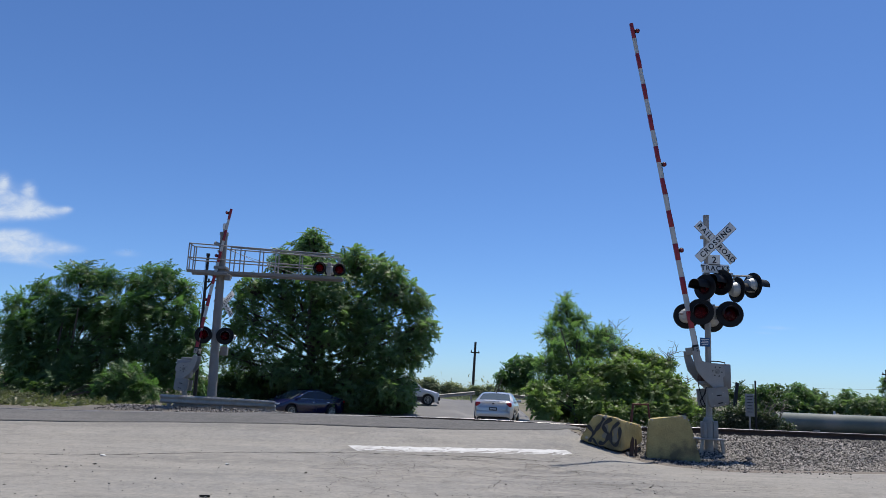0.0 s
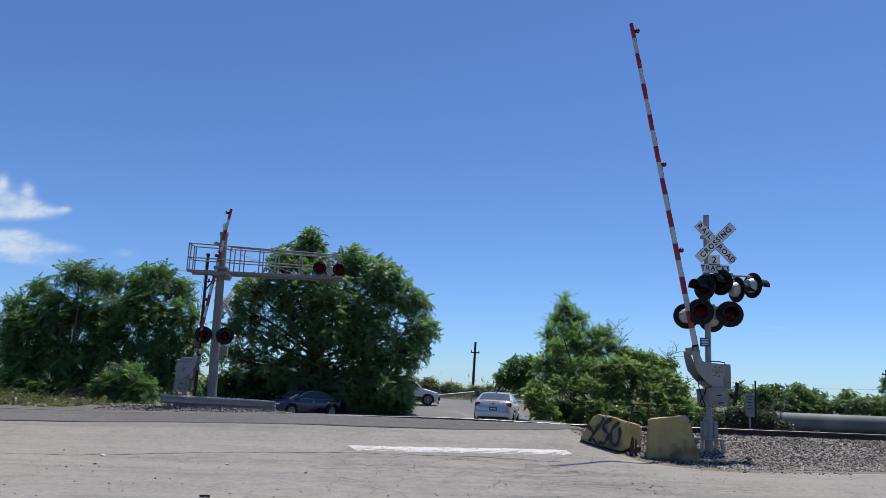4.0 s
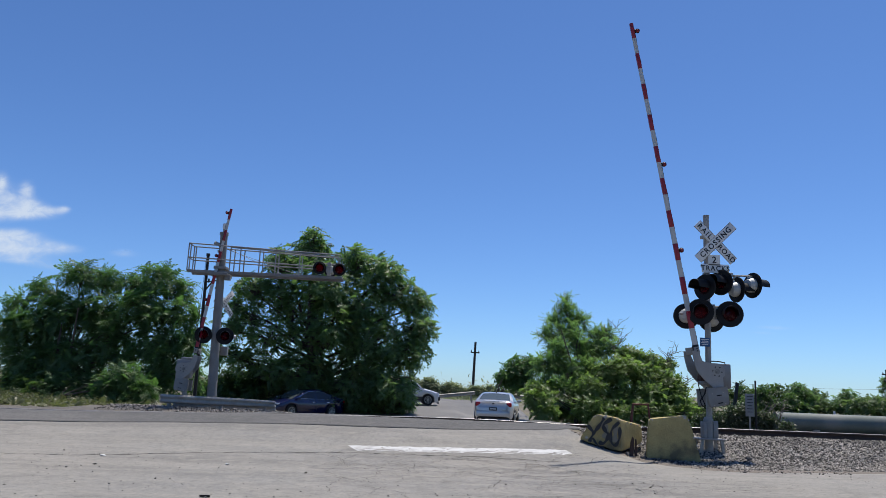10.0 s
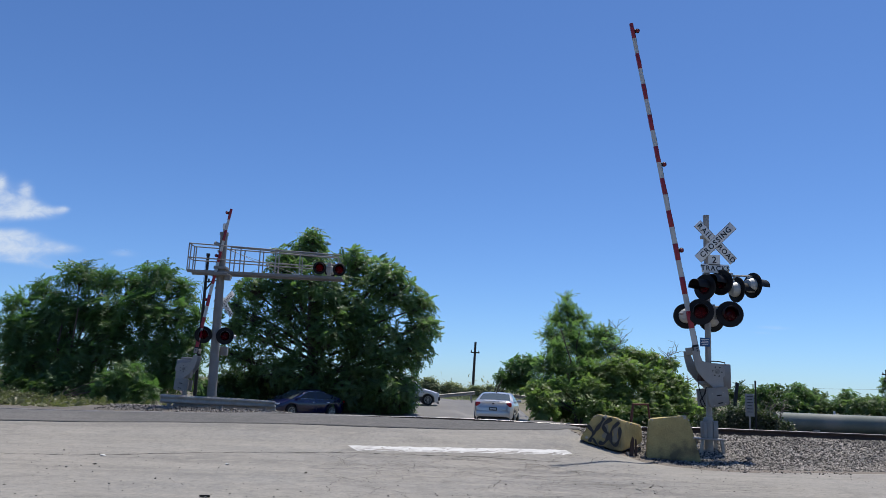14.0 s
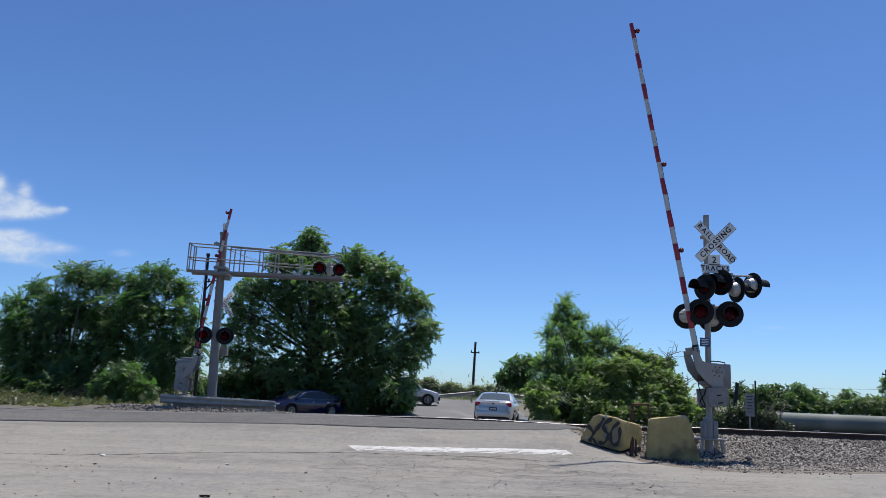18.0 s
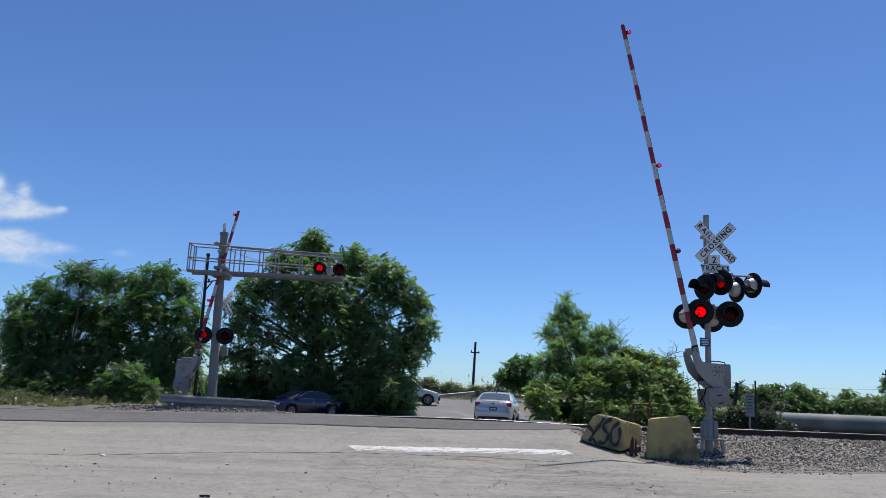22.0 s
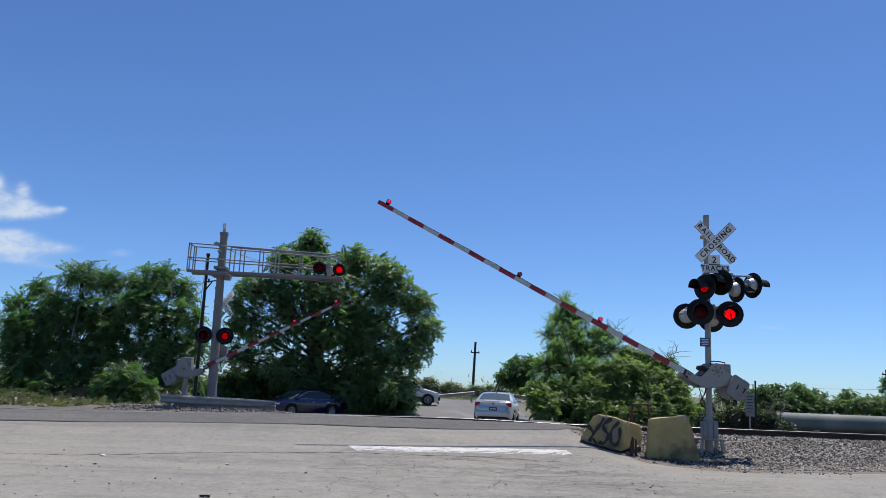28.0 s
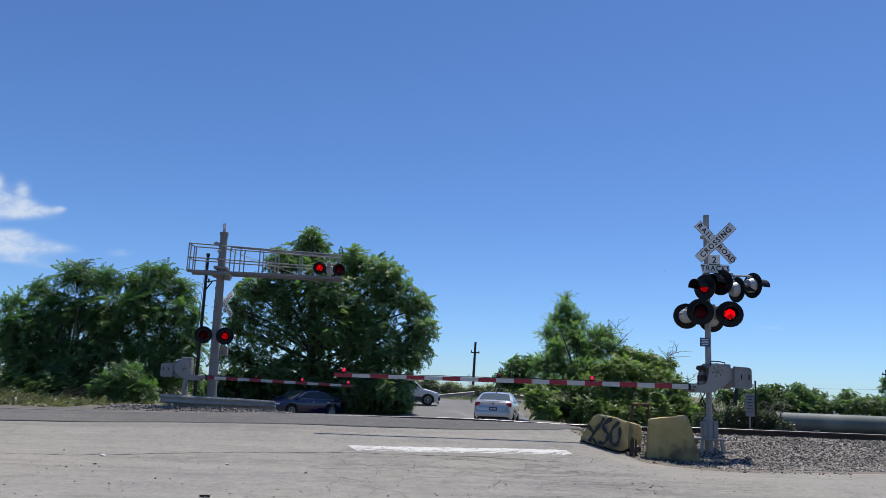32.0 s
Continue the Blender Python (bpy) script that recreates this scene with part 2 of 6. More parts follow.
LEAF_BRAMBLE = leaf_mat("bramble_leaf", (0.03, 0.05, 0.025), (0.1, 0.13, 0.07), (0.1, 0.17, 0.04), 0.25, (0.07, 0.065, 0.045), 0.5)
LEAF_DRY = leaf_mat("dry_weed", (0.06, 0.075, 0.028), (0.14, 0.14, 0.065), (0.16, 0.2, 0.06))
CAR_BLUE = mat("navy_car_paint", (0.005, 0.007, 0.045), 0.2, 0.0, vary=0.08, scale=2, bump=0.0, coat=0.5)
CAR_SILVER = mat("pale_silver_car_paint", (0.5, 0.505, 0.51), 0.3, 0.5, vary=0.05, scale=2, bump=0.0, coat=0.8)
CAR_WHITE = mat("white_car_paint", (0.6, 0.61, 0.62), 0.3, 0.1, vary=0.05, scale=2, bump=0.0, coat=0.8)
CAR_TRIM = mat("dark_grey_cladding", (0.03, 0.03, 0.032), 0.6, vary=0.2, scale=5, bump=0.05)
CAR_GLASS = mat("dark_window_glass", (0.012, 0.014, 0.016), 0.06, vary=0.1, bump=0.0, spec=0.5)
# paler glass: the sky's reflection is put into its base colour
SKY_TONED_GLASS = mat("sky_toned_glass", (0.075, 0.09, 0.088), 0.12, vary=0.15, scale=4, bump=0.0, spec=0.8)
CHROME = mat("chrome", (0.75, 0.76, 0.77), 0.15, 1.0, vary=0.05, bump=0.0)
RUBBER = mat("tyre_rubber", (0.014, 0.014, 0.014), 0.85, vary=0.2, scale=8, bump=0.1)
ALLOY = mat("alloy_wheel", (0.36, 0.37, 0.38), 0.35, 0.8, vary=0.1, bump=0.0)
TAIL = mat("red_tail_lens", (0.35, 0.01, 0.012), 0.2, vary=0.1, bump=0.0)
HEAD = mat("clear_headlamp_lens", (0.6, 0.63, 0.66), 0.12, vary=0.1, bump=0.0, spec=0.9)


# ---- mesh tools ----
def box(bm, c, s, turn=None, bevel=0.0):
    """A box of size s round c, turned by (rx, ry, rz) degrees, with bevelled edges."""
    m = Matrix.Translation(c) @ (pose(0, 0, 0, *turn) if turn else Matrix()) @ Matrix.Diagonal((*s, 1))
    vs = bmesh.ops.create_cube(bm, size=1, matrix=m)["verts"]
    if bevel:
        es = list({e for v in vs for e in v.link_edges})
        bmesh.ops.bevel(bm, geom=es, offset=bevel, segments=2, affect="EDGES", profile=0.5)


def rod(bm, a, b, r, r2=None, n=10, caps=True):
    """A round bar from a to b."""
    a, b = Vector(a), Vector(b)
    q = (b - a).to_track_quat("Z", "Y").to_matrix().to_4x4()
    bmesh.ops.create_cone(bm, cap_ends=caps, segments=n, radius1=r, radius2=r if r2 is None else r2, depth=(b - a).length, matrix=Matrix.Translation((a + b) / 2) @ q)


def tube(bm, pts, r, r2=None, n=8):
    """A bent round bar through pts, tapering from r to r2."""
    pts = [Vector(p) for p in pts]
    r2 = r if r2 is None else r2
    rings = []
    for i, p in enumerate(pts):
        d = (pts[min(i + 1, len(pts) - 1)] - pts[max(i - 1, 0)]).normalized()
        q = d.to_track_quat("Z", "Y").to_matrix()
        rr = r + (r2 - r) * i / (len(pts) - 1)
        rings.append([bm.verts.new(p + q @ Vector((rr * math.cos(2 * math.pi * k / n), rr * math.sin(2 * math.pi * k / n), 0))) for k in range(n)])
    for a, b in zip(rings, rings[1:]):
        for k in range(n):
            bm.faces.new((a[k], a[(k + 1) % n], b[(k + 1) % n], b[k]))
    bm.faces.new(rings[0][::-1])
    bm.faces.new(rings[-1])


def plate(bm, outline, y0, y1, bevel=0.0):
    """An outline of (x, z) points made solid from y0 to y1."""
    front = [bm.verts.new((x, y0, z)) for x, z in outline]
    back = [bm.verts.new((x, y1, z)) for x, z in outline]
    f = [bm.faces.new(front), bm.faces.new(back[::-1])]
    n = len(outline)
    for i in range(n):
        f.append(bm.faces.new((front[i], back[i], back[(i + 1) % n], front[(i + 1) % n])))
    bmesh.ops.recalc_face_normals(bm, faces=f)
    if bevel:
        bmesh.ops.bevel(bm, geom=list({e for q in f for e in q.edges}), offset=bevel, segments=2, affect="EDGES")


def turned(bm, profile, n=28, m=Matrix(), arc=(0, 360)):
    """A profile of (radius, y) points turned round the y axis."""
    full = arc[1] - arc[0] >= 360
    k = n if full else n + 1
    rings = []
    for r, y in profile:
        ring = []
        for i in range(k):
            a = radians(arc[0] + (arc[1] - arc[0]) * i / n)
            ring.append(bm.verts.new(m @ Vector((r * math.cos(a), y, r * math.sin(a)))))
        rings.append(ring)
    fs = []
    for a, b in zip(rings, rings[1:]):
        for i in range(n):
            j = (i + 1) % k
            fs.append(bm.faces.new((a[i], a[j], b[j], b[i])))
    if full:
        for ring in (rings[0], rings[-1]):
            if (ring[0].co - ring[n // 2].co).length > 1e-4:
                fs.append(bm.faces.new(ring))
    bmesh.ops.recalc_face_normals(bm, faces=fs)


def finish(name, bm, material, smooth=True):
    me = bpy.data.meshes.new(name)
    bm.to_mesh(me)
    bm.free()
    for m in material if isinstance(material, (list, tuple)) else (material,):
        me.materials.append(m)
    if smooth:
        me.shade_smooth()
        me.set_sharp_from_angle(angle=radians(35))
    return new(name, me)


def part(name, bm, material, parent, label="", m=None):
    ob = finish(name, bm, material)
    ob.parent = parent
    if m is not None:
        ob.matrix_basis = m
    return tagged(ob, label)


def share(ob, parent, m):
    """Another piece on the same mesh."""
    o = new(ob.name.split(".")[0], ob.data)
    o.parent, o.matrix_basis = parent, m
    return o


def thing(name, m, label, category, group="", kind=""):
    """The empty at a thing's base."""
    ob = new(name)
    ob.empty_display_size = 0.2
    ob.matrix_basis = m
    return tagged(ob, label, category, group, kind)


def lettering(name, text, size, parent, m, material=SIGN_BLACK, label="", spacing=1.0, wide=1.0):
    """Raised letters in the built-in font, centred, lying in the x-z plane and read from -y."""
    cu = bpy.data.curves.new(name, "FONT")
    cu.body, cu.size, cu.align_x, cu.align_y, cu.extrude, cu.space_character = text, size, "CENTER", "CENTER", 0.002, spacing
    cu.resolution_u, cu.offset = 3, size * 0.018
    tmp = bpy.data.objects.new(name, cu)
    me = bpy.data.meshes.new_from_object(tmp)
    bpy.data.objects.remove(tmp)
    me.materials.clear()
    me.materials.append(material)
    ob = new(name, me)
    ob.parent = parent
    ob.matrix_basis = m @ pose(0, 0, 0, 90) @ Matrix.Diagonal((wide, 1, 1, 1))
    return tagged(ob, label)


def sheet(name, verts, faces, material, smooth=True):
    """A mesh from arrays of points and of four- or three-cornered faces."""
    v, f = np.asarray(verts, np.float32), np.asarray(faces, np.int32)
    me = bpy.data.meshes.new(name)
    me.vertices.add(len(v))
    me.vertices.foreach_set("co", v.ravel())
    me.loops.add(f.size)
    me.loops.foreach_set("vertex_index", f.ravel())
    me.polygons.add(len(f))
    me.polygons.foreach_set("loop_start", np.arange(0, f.size, f.shape[1], dtype=np.int32))
    me.update(calc_edges=True)
    me.validate()
    if smooth:
        me.shade_smooth()
    me.materials.append(material)
    return new(name, me)


def grid_sheet(name, X, Y, Z, material, thick=0.0):
    """A surface over a table of points; thick gives it a skirt downwards."""
    r, c = X.shape
    v = np.stack([X, Y, Z], -1).reshape(-1, 3)
    i = np.arange(r * c).reshape(r, c)
    f = np.stack([i[:-1, :-1], i[:-1, 1:], i[1:, 1:], i[1:, :-1]], -1).reshape(-1, 4)
    if thick:
        rim = np.concatenate([i[0], i[1:, -1], i[-1, ::-1][1:], i[::-1, 0][1:]])
        low = v[rim].copy()
        low[:, 2] -= thick
        k = np.arange(len(rim)) + len(v)
        v = np.concatenate([v, low])
        f = np.concatenate([f, np.stack([rim[:-1], k[:-1], k[1:], rim[1:]], -1)])
    return sheet(name, v, f, material)


# ---- the lie of the land: the road climbs to the tracks, falls behind them and climbs a bank ----
def ease(a, b, x):
    t = np.clip((np.asarray(x, float) - a) / (b - a), 0, 1)
    return t * t * (3 - 2 * t)


def profile(y, ys, zs):
    return sum(np.interp(np.asarray(y, float) + d, ys, zs) for d in (-0.5, -0.25, 0, 0.25, 0.5)) / 5


def crest(x):
    """Height of the near rail's head along the track."""
    return 0.545 + 0.05 * np.exp(-((np.asarray(x, float) - 1.4) / 2.2) ** 2) - 0.125 * ease(-1.0, -9.0, x) * ease(-40, -12, x) + 0.05 * ease(5.2, 7.5, x)


def ground_z(x, y):
    x, y = np.asarray(x, float), np.asarray(y, float)
    road = profile(y, [-9, 6, 8, 10, 12.6, 13.6, 14.5, 15.3, 16.3, 17.6, 18.5, 19.2, 21.2, 22.7, 26, 30, 36, 43, 50, 54, 61, 66, 75, 95], [0, 0, 0.0, 0.0, 0.02, 0.06, 0.145, 0.27, 0.41, 0.548, 0.53, 0.5, 0.4, 0.34, 0.12, -0.15, -0.42, -0.46, -0.16, -0.02, 0.24, 0.3, 0.1, 0])
    road = road - 0.14 * ease(-1.0, -9.0, x) * ease(12.5, 16.5, y) * ease(30, 23, y) * ease(-60, -20, x)
    side = profile(y, [-9, 11.5, 12.7, 13.6, 14.6, 15.7, 16.7, 17.3, 18.3, 23.4, 25.5, 29, 34, 42, 47, 56, 66, 80, 95], [0.0, 0.0, 0.0, 0.0, -0.01, 0.15, 0.31, 0.45, 0.42, 0.32, 0.3, 0.12, -0.12, -0.66, -0.62, -0.1, 0.25, 0.1, 0])
    right = ease(3.7, 4.9, x) * ease(11.0, 13.2, y)
    left = ease(-2.6, -4.6, x) * ease(20.0, 20.6, y)
    far = ease(4.9, 6.5, x) * ease(17, 18, y)
    w = np.maximum(np.maximum(right, left), far)
    dip = 0.14 * ease(-3.5, -6.0, x) * ease(17.85, 18.4, y) * ease(24.5, 23.0, y) + 0.14 * ease(-9.0, -11.0, x) * ease(23.0, 24.5, y) * ease(28.0, 26.0, y)
    dip_right = (0.1 + 0.1 * ease(11.5, 13.5, x)) * ease(5.0, 6.5, x) * ease(23.1, 23.6, y) * ease(27.4, 26.8, y) - 0.28 * ease(12.5, 14.0, x) * ease(27.0, 27.8, y) * ease(45.0, 34.0, y)
    return road * (1 - w) + side * w - dip * ease(-60, -25, x) - dip_right


def axis(*spans):
    return np.unique(np.concatenate([np.linspace(a, b, n) for a, b, n in spans]))


gx = axis((-3000, -200, 12), (-200, -40, 14), (-40, -12, 30), (-12, 16, 113), (16, 40, 26), (40, 200, 14), (200, 3000, 12))
gy = axis((-3000, -100, 10), (-100, -5, 16), (-5, 11, 30), (11, 26, 91), (26, 80, 80), (80, 200, 20), (200, 4000, 14))
X, Y = np.meshgrid(gx, gy)
rough_land = 0.02 * np.sin(X * 1.7) * np.cos(Y * 2.3) * ease(24, 26, Y)
ground = tagged(grid_sheet("ground", X, Y, ground_z(X, Y) + rough_land - 0.012, EARTH), "dry brown earth with sparse weeds beside the tracks", "ground", kind="structure")


def pave_end(x):
    """How far the foreground paving reaches: to the rail on the road, to the gravel beside it."""
    x = np.asarray(x, float)
    return np.interp(x, [-60, 3.7, 4.05, 4.3, 4.8, 5.3, 5.7, 6.15, 8.9, 14, 60], [17.6, 17.6, 16.3, 15.7, 14.95, 14.25, 13.8, 13.5, 14.0, 14.9, 16])


px = axis((-60, -14, 24), (-14, 10, 150), (10, 60, 26))
u = np.linspace(0, 1, 120) ** 0.7
X = np.repeat(px[None], len(u), 0)
wob = 0.06 * np.sin(px * 5.1) + 0.05 * np.sin(px * 11.7 + 1)
Y = -30 + (pave_end(px) + wob * (px > 3.8) + 30)[None] * u[:, None]
paving = tagged(grid_sheet("road", X, Y, ground_z(X, Y) + 0.012 + 0.006 * np.sin(X * 0.9 + 2) * np.sin(Y * 0.7), ASPHALT, 0.1), "pale worn asphalt road surface with cracks", "road", kind="structure")

px = axis((-60, -14, 20), (-14, 4.3, 90))
u = np.linspace(0, 1, 14)
near_edge = np.interp(px, [-60, -8, -4, 1.2, 3.6, 4.3], [15.5, 16.02, 16.1, 16.2, 16.6, 17.3]) + 0.015 * np.sin(px * 2.3)
X = np.repeat(px[None], len(u), 0)
Y = near_edge[None] + (17.6 - near_edge)[None] * u[:, None]
tagged(grid_sheet("road_patch", X, Y, ground_z(X, Y) + 0.024, DARK_ASPHALT, 0.05), "dark newer asphalt strip along the near rail", "road", kind="structure")

# paving between and beyond the rails
for y0, y1 in ((17.8, 19.05), (19.27, 21.55), (21.73, 22.98), (23.2, 26.5)):
    px, u = np.linspace(-4.2, 5.2, 60), np.linspace(0, 1, 8)
    X, Y = np.meshgrid(px, y0 + (y1 - y0) * u)
    tagged(grid_sheet("crossing_panel", X, Y, ground_z(X, Y) + 0.016, DARK_ASPHALT, 0.1), "asphalt filling between the crossing's rails", "road", kind="structure")
u, w = np.linspace(0, 1, 60), np.linspace(0, 1, 24)
yy = 26.5 + 60 * u
xl = np.interp(yy, [26, 31, 36, 50, 62, 90], [-2.4, -1.9, -0.4, 0.9, 1.6, 2.0])
xr = np.interp(yy, [26, 31, 36, 50, 62, 90], [5.5, 6.0, 7.0, 8.8, 9.5, 10])
X = xl[:, None] + (xr - xl)[:, None] * w
Y = np.repeat(yy[:, None], len(w), 1)
tagged(grid_sheet("far_road", X, Y, ground_z(X, Y) + 0.012, FAR_ASPHALT, 0.05), "grey asphalt road rising to a bank beyond the tracks", "road", kind="structure")

# gravel bed of the tracks
px = axis((-300, -30, 28), (-30, 30, 160), (30, 300, 28))
u = np.linspace(0, 1, 40)
near = np.where(px > 4.2, pave_end(px) - 0.1, 17.65)
X = np.repeat(px[None], len(u), 0)
Y = near[None] + (np.interp(px, [-12, 4.6, 7], [24.4, 24.4, 27.6]) - near)[None] * u[:, None]
lump = 0.02 * np.sin(X * 7.3 + Y * 3) * np.sin(Y * 9.1)
tagged(grid_sheet("ballast", X, Y, np.where((X > 4.6) | (X < -4.4), ground_z(X, Y) + lump, ground_z(X, Y) - 0.06), GRAVEL, 0.1), "grey crushed stone bed under the tracks", "gravel", kind="structure")


# ---- the two tracks ----
def rail(y, drop):
    xs = axis((-400, -40, 10), (-40, 40, 120), (40, 400, 10))
    prof = [(-0.07, -0.18), (0.07, -0.18), (0.07, -0.165), (0.012, -0.14), (0.012, -0.045), (0.036, -0.035), (0.036, -0.006), (0.028, 0.0), (-0.028, 0.0), (-0.036, -0.006), (-0.036, -0.035), (-0.012, -0.045), (-0.012, -0.14), (-0.07, -0.165)]
    X = np.repeat(xs[:, None], len(prof) + 1, 1)
    pr = np.array(prof + prof[:1])
    Yy = y + np.repeat(pr[None, :, 0], len(xs), 0)
    Zz = crest(xs)[:, None] - drop + pr[None, :, 1]
    ob = grid_sheet("rail", X, Yy, Zz, RAIL_RUST)
    ob.data.materials.append(RAIL_TOP)
    idx = np.zeros(len(ob.data.polygons), np.int32)
    idx.reshape(-1, len(prof))[:, 6:9] = 1
    ob.data.polygons.foreach_set("material_index", idx)
    return tagged(ob, "rusty steel rail with a polished running surface", "rail", "rails of the two tracks", "structure")


for y, drop in ((17.7, 0.0), (19.16, 0.075), (21.64, 0.2), (23.1, 0.26)):
    rail(y, drop)
bm = bmesh.new()
box(bm, (0, 0, 0), (0.23, 2.6, 0.17), bevel=0.012)
tie = finish("railway_tie", bm, TIE)
tagged(tie, "dark timber tie bedded in ballast", "railway tie", "ties", "structure")
tie.matrix_basis = pose(5.5, 18.43, float(crest(5.5)) - 0.34, -2.9)
for yc in (18.43, 22.37):
    for i in range(-30, 44):
        x = 5.5 + 0.55 * i
        if (-4.3 < x < 5.4) or (yc < 19 and i == 0):
            continue
        copy_thing(tie, pose(x, yc, float(crest(x)) - (0.36 if yc < 20 else 0.55), -2.9, 0, random.uniform(-1, 1)))

# loose stones, denser beside the road
rng = np.random.default_rng(4)
ico = bmesh.new()
for c in ((1, 0, 0), (-1, 0, 0), (0, 1, 0), (0, -1, 0), (0, 0, 1), (0, 0, -1)):
    ico.verts.new(c)
bmesh.ops.convex_hull(ico, input=ico.verts)
ico.verts.index_update()
iv = np.array([v.co for v in ico.verts])
jf = np.array([[v.index for v in f.verts] for f in ico.faces])
ico.free()


def stones(name, pts, smin, smax, material, label):
    n = len(pts)
    s = rng.uniform(smin, smax, (n, 1, 1)) * rng.uniform(0.6, 1.3, (n, 1, 3))
    q = rng.normal(size=(n, 3, 3))
    q = np.linalg.qr(q)[0]
    v = iv[None] * s * (1 + 0.2 * rng.normal(size=(n, len(iv), 1)))
    v = np.einsum("nij,nkj->nki", q, v) + pts[:, None]
    f = jf[None] + (np.arange(n) * len(iv))[:, None, None]
    return tagged(sheet(name, v.reshape(-1, 3), f.reshape(-1, 3), material, False), label, "gravel", kind="stuff")


def scatter(n, x0, x1, y0, y1, sink=0.005):
    p = np.stack([rng.uniform(x0, x1, n), rng.uniform(y0, y1, n)], -1)
    return np.concatenate([p, ground_z(p[:, 0], p[:, 1])[:, None] + sink], -1)


p = scatter(62000, 4.2, 18, 13.4, 17.62)
p = p[(p[:, 1] > pave_end(p[:, 0]) + 0.1 + 0.5 * rng.random(len(p))) & (rng.random(len(p)) < np.interp(p[:, 0], [5, 9, 17], [0.6, 0.8, 0.8]))]
stones("ballast_stones", p, 0.014, 0.036, STONE, "angular grey and tan ballast stones")
p = scatter(4500, -9.2, -3.2, 23.4, 27.5)
stones("ballast_stones", p, 0.014, 0.036, STONE, "grey ballast stones behind the far track")
p = scatter(900, -9, 9, 6.5, 13.5, 0.014)
stones("road_grit", p[p[:, 1] < pave_end(p[:, 0])], 0.004, 0.014, STONE, "loose grit on the road")


# bare dirt spilling over the paving's ragged edge, and grit on it
px, u = axis((3.75, 10.5, 140), (10.5, 16, 40)), np.linspace(0, 1, 9)
ragged = np.array([noise.noise(Vector((q * 1.7, 3, 0))) + 0.5 * noise.noise(Vector((q * 5, 7, 0))) for q in px])
wide = np.interp(px, [3.75, 4.2, 4.8, 6.2, 7.2, 9, 16], [0.05, 0.5, 0.6, 0.4, 0.2, 0.16, 0.16])
near_rim, far_rim = pave_end(px) - wide * (0.75 + 0.5 * ragged), pave_end(px) + 0.34 + 0.24 * ragged
X = np.repeat(px[None], len(u), 0)
Y = near_rim[None] + (far_rim - near_rim)[None] * u[:, None]
tagged(grid_sheet("dirt_verge", X, Y, ground_z(X, Y) + 0.024 - 0.03 * (np.abs(2 * u - 1) ** 3)[:, None] + 0.012 * np.sin(X * 13) * np.sin(Y * 11) * (1 - np.abs(2 * u - 1))[:, None], DIRT), "brown dirt spilling over the ragged edge of the asphalt", "ground", kind="structure")
p = scatter(1500, 3.9, 8.5, 13.0, 16.6, 0.022)
rim = pave_end(p[:, 0])
stones("road_grit", p[(p[:, 1] > rim - 0.35) & (p[:, 1] < rim + 0.3)], 0.006, 0.02, STONE, "loose gravel along the edge of the asphalt")


# ---- crossing signals ----
MOVES = []
FLASH_START, FLASH_STEP, CLIP_END = 18.28, 0.546, 32.0
GATE_NEAR = [(0, 79.6), (21.6, 79.6), (21.8, 79.2), (22, 78.1), (22.5, 74.9), (23, 71.1), (23.5, 67.1), (24, 62.9), (24.5, 58.5), (25, 54), (25.5, 49.4), (26, 44.8), (26.5, 40.2), (27, 35.5), (27.5, 30.9), (28, 26.6), (28.5, 22.0), (29, 17.5), (29.4, 13.8), (30, 8.9), (30.4, 5.7), (31, 1.5), (31.2, 0.4), (31.45, -0.5), (32, -0.5)]
GATE_FAR = [(0, 81.7), (21.6, 81.7), (21.8, 80.9), (22, 79.0), (22.25, 75.2), (22.5, 71.1), (23, 65.6), (23.5, 61.9), (24, 58.2), (25, 51.7), (25.5, 47.6), (26, 43.7), (26.5, 39.8), (27, 35.9), (27.5, 32), (28, 28.4), (29, 20.9), (30, 13.4), (30.5, 9.7), (31, 5.6), (31.4, 1.0), (31.55, -1.0), (32, -1.0)]


def flashing(base, axis_turn, odd, idle=180, late=0.0):
    """Rows that turn an optic face about in step with the flasher; odd ones light half a period later."""
    rows, face, k = [(0, idle)], idle, 0
    while True:
        s = FLASH_START + late + k * FLASH_STEP
        lit = (k % 2 == 1) == odd
        target = 0 if lit else 180
        f = math.floor(s * FPS)
        if (f + 3) / FPS > CLIP_END:
            break
        if target != face:
            step = (target - face) / 3
            rows += [((f + i) / FPS, face + step * i) for i in range(4)]
            face = target
        k += 1
    rows.append((CLIP_END, face)) if rows[-1][0] < CLIP_END else None
    return [(t, base @ axis_turn(a)) for t, a in rows]


def steady(base, axis_turn):
    f = math.floor(FLASH_START * FPS)
    return [(0, base @ axis_turn(180))] + [((f + i) / FPS, base @ axis_turn(180 - 60 * i)) for i in range(4)] + [(CLIP_END, base @ axis_turn(0))]


def upright(a):
    return pose(0, 0, 0, 0, 0, a)


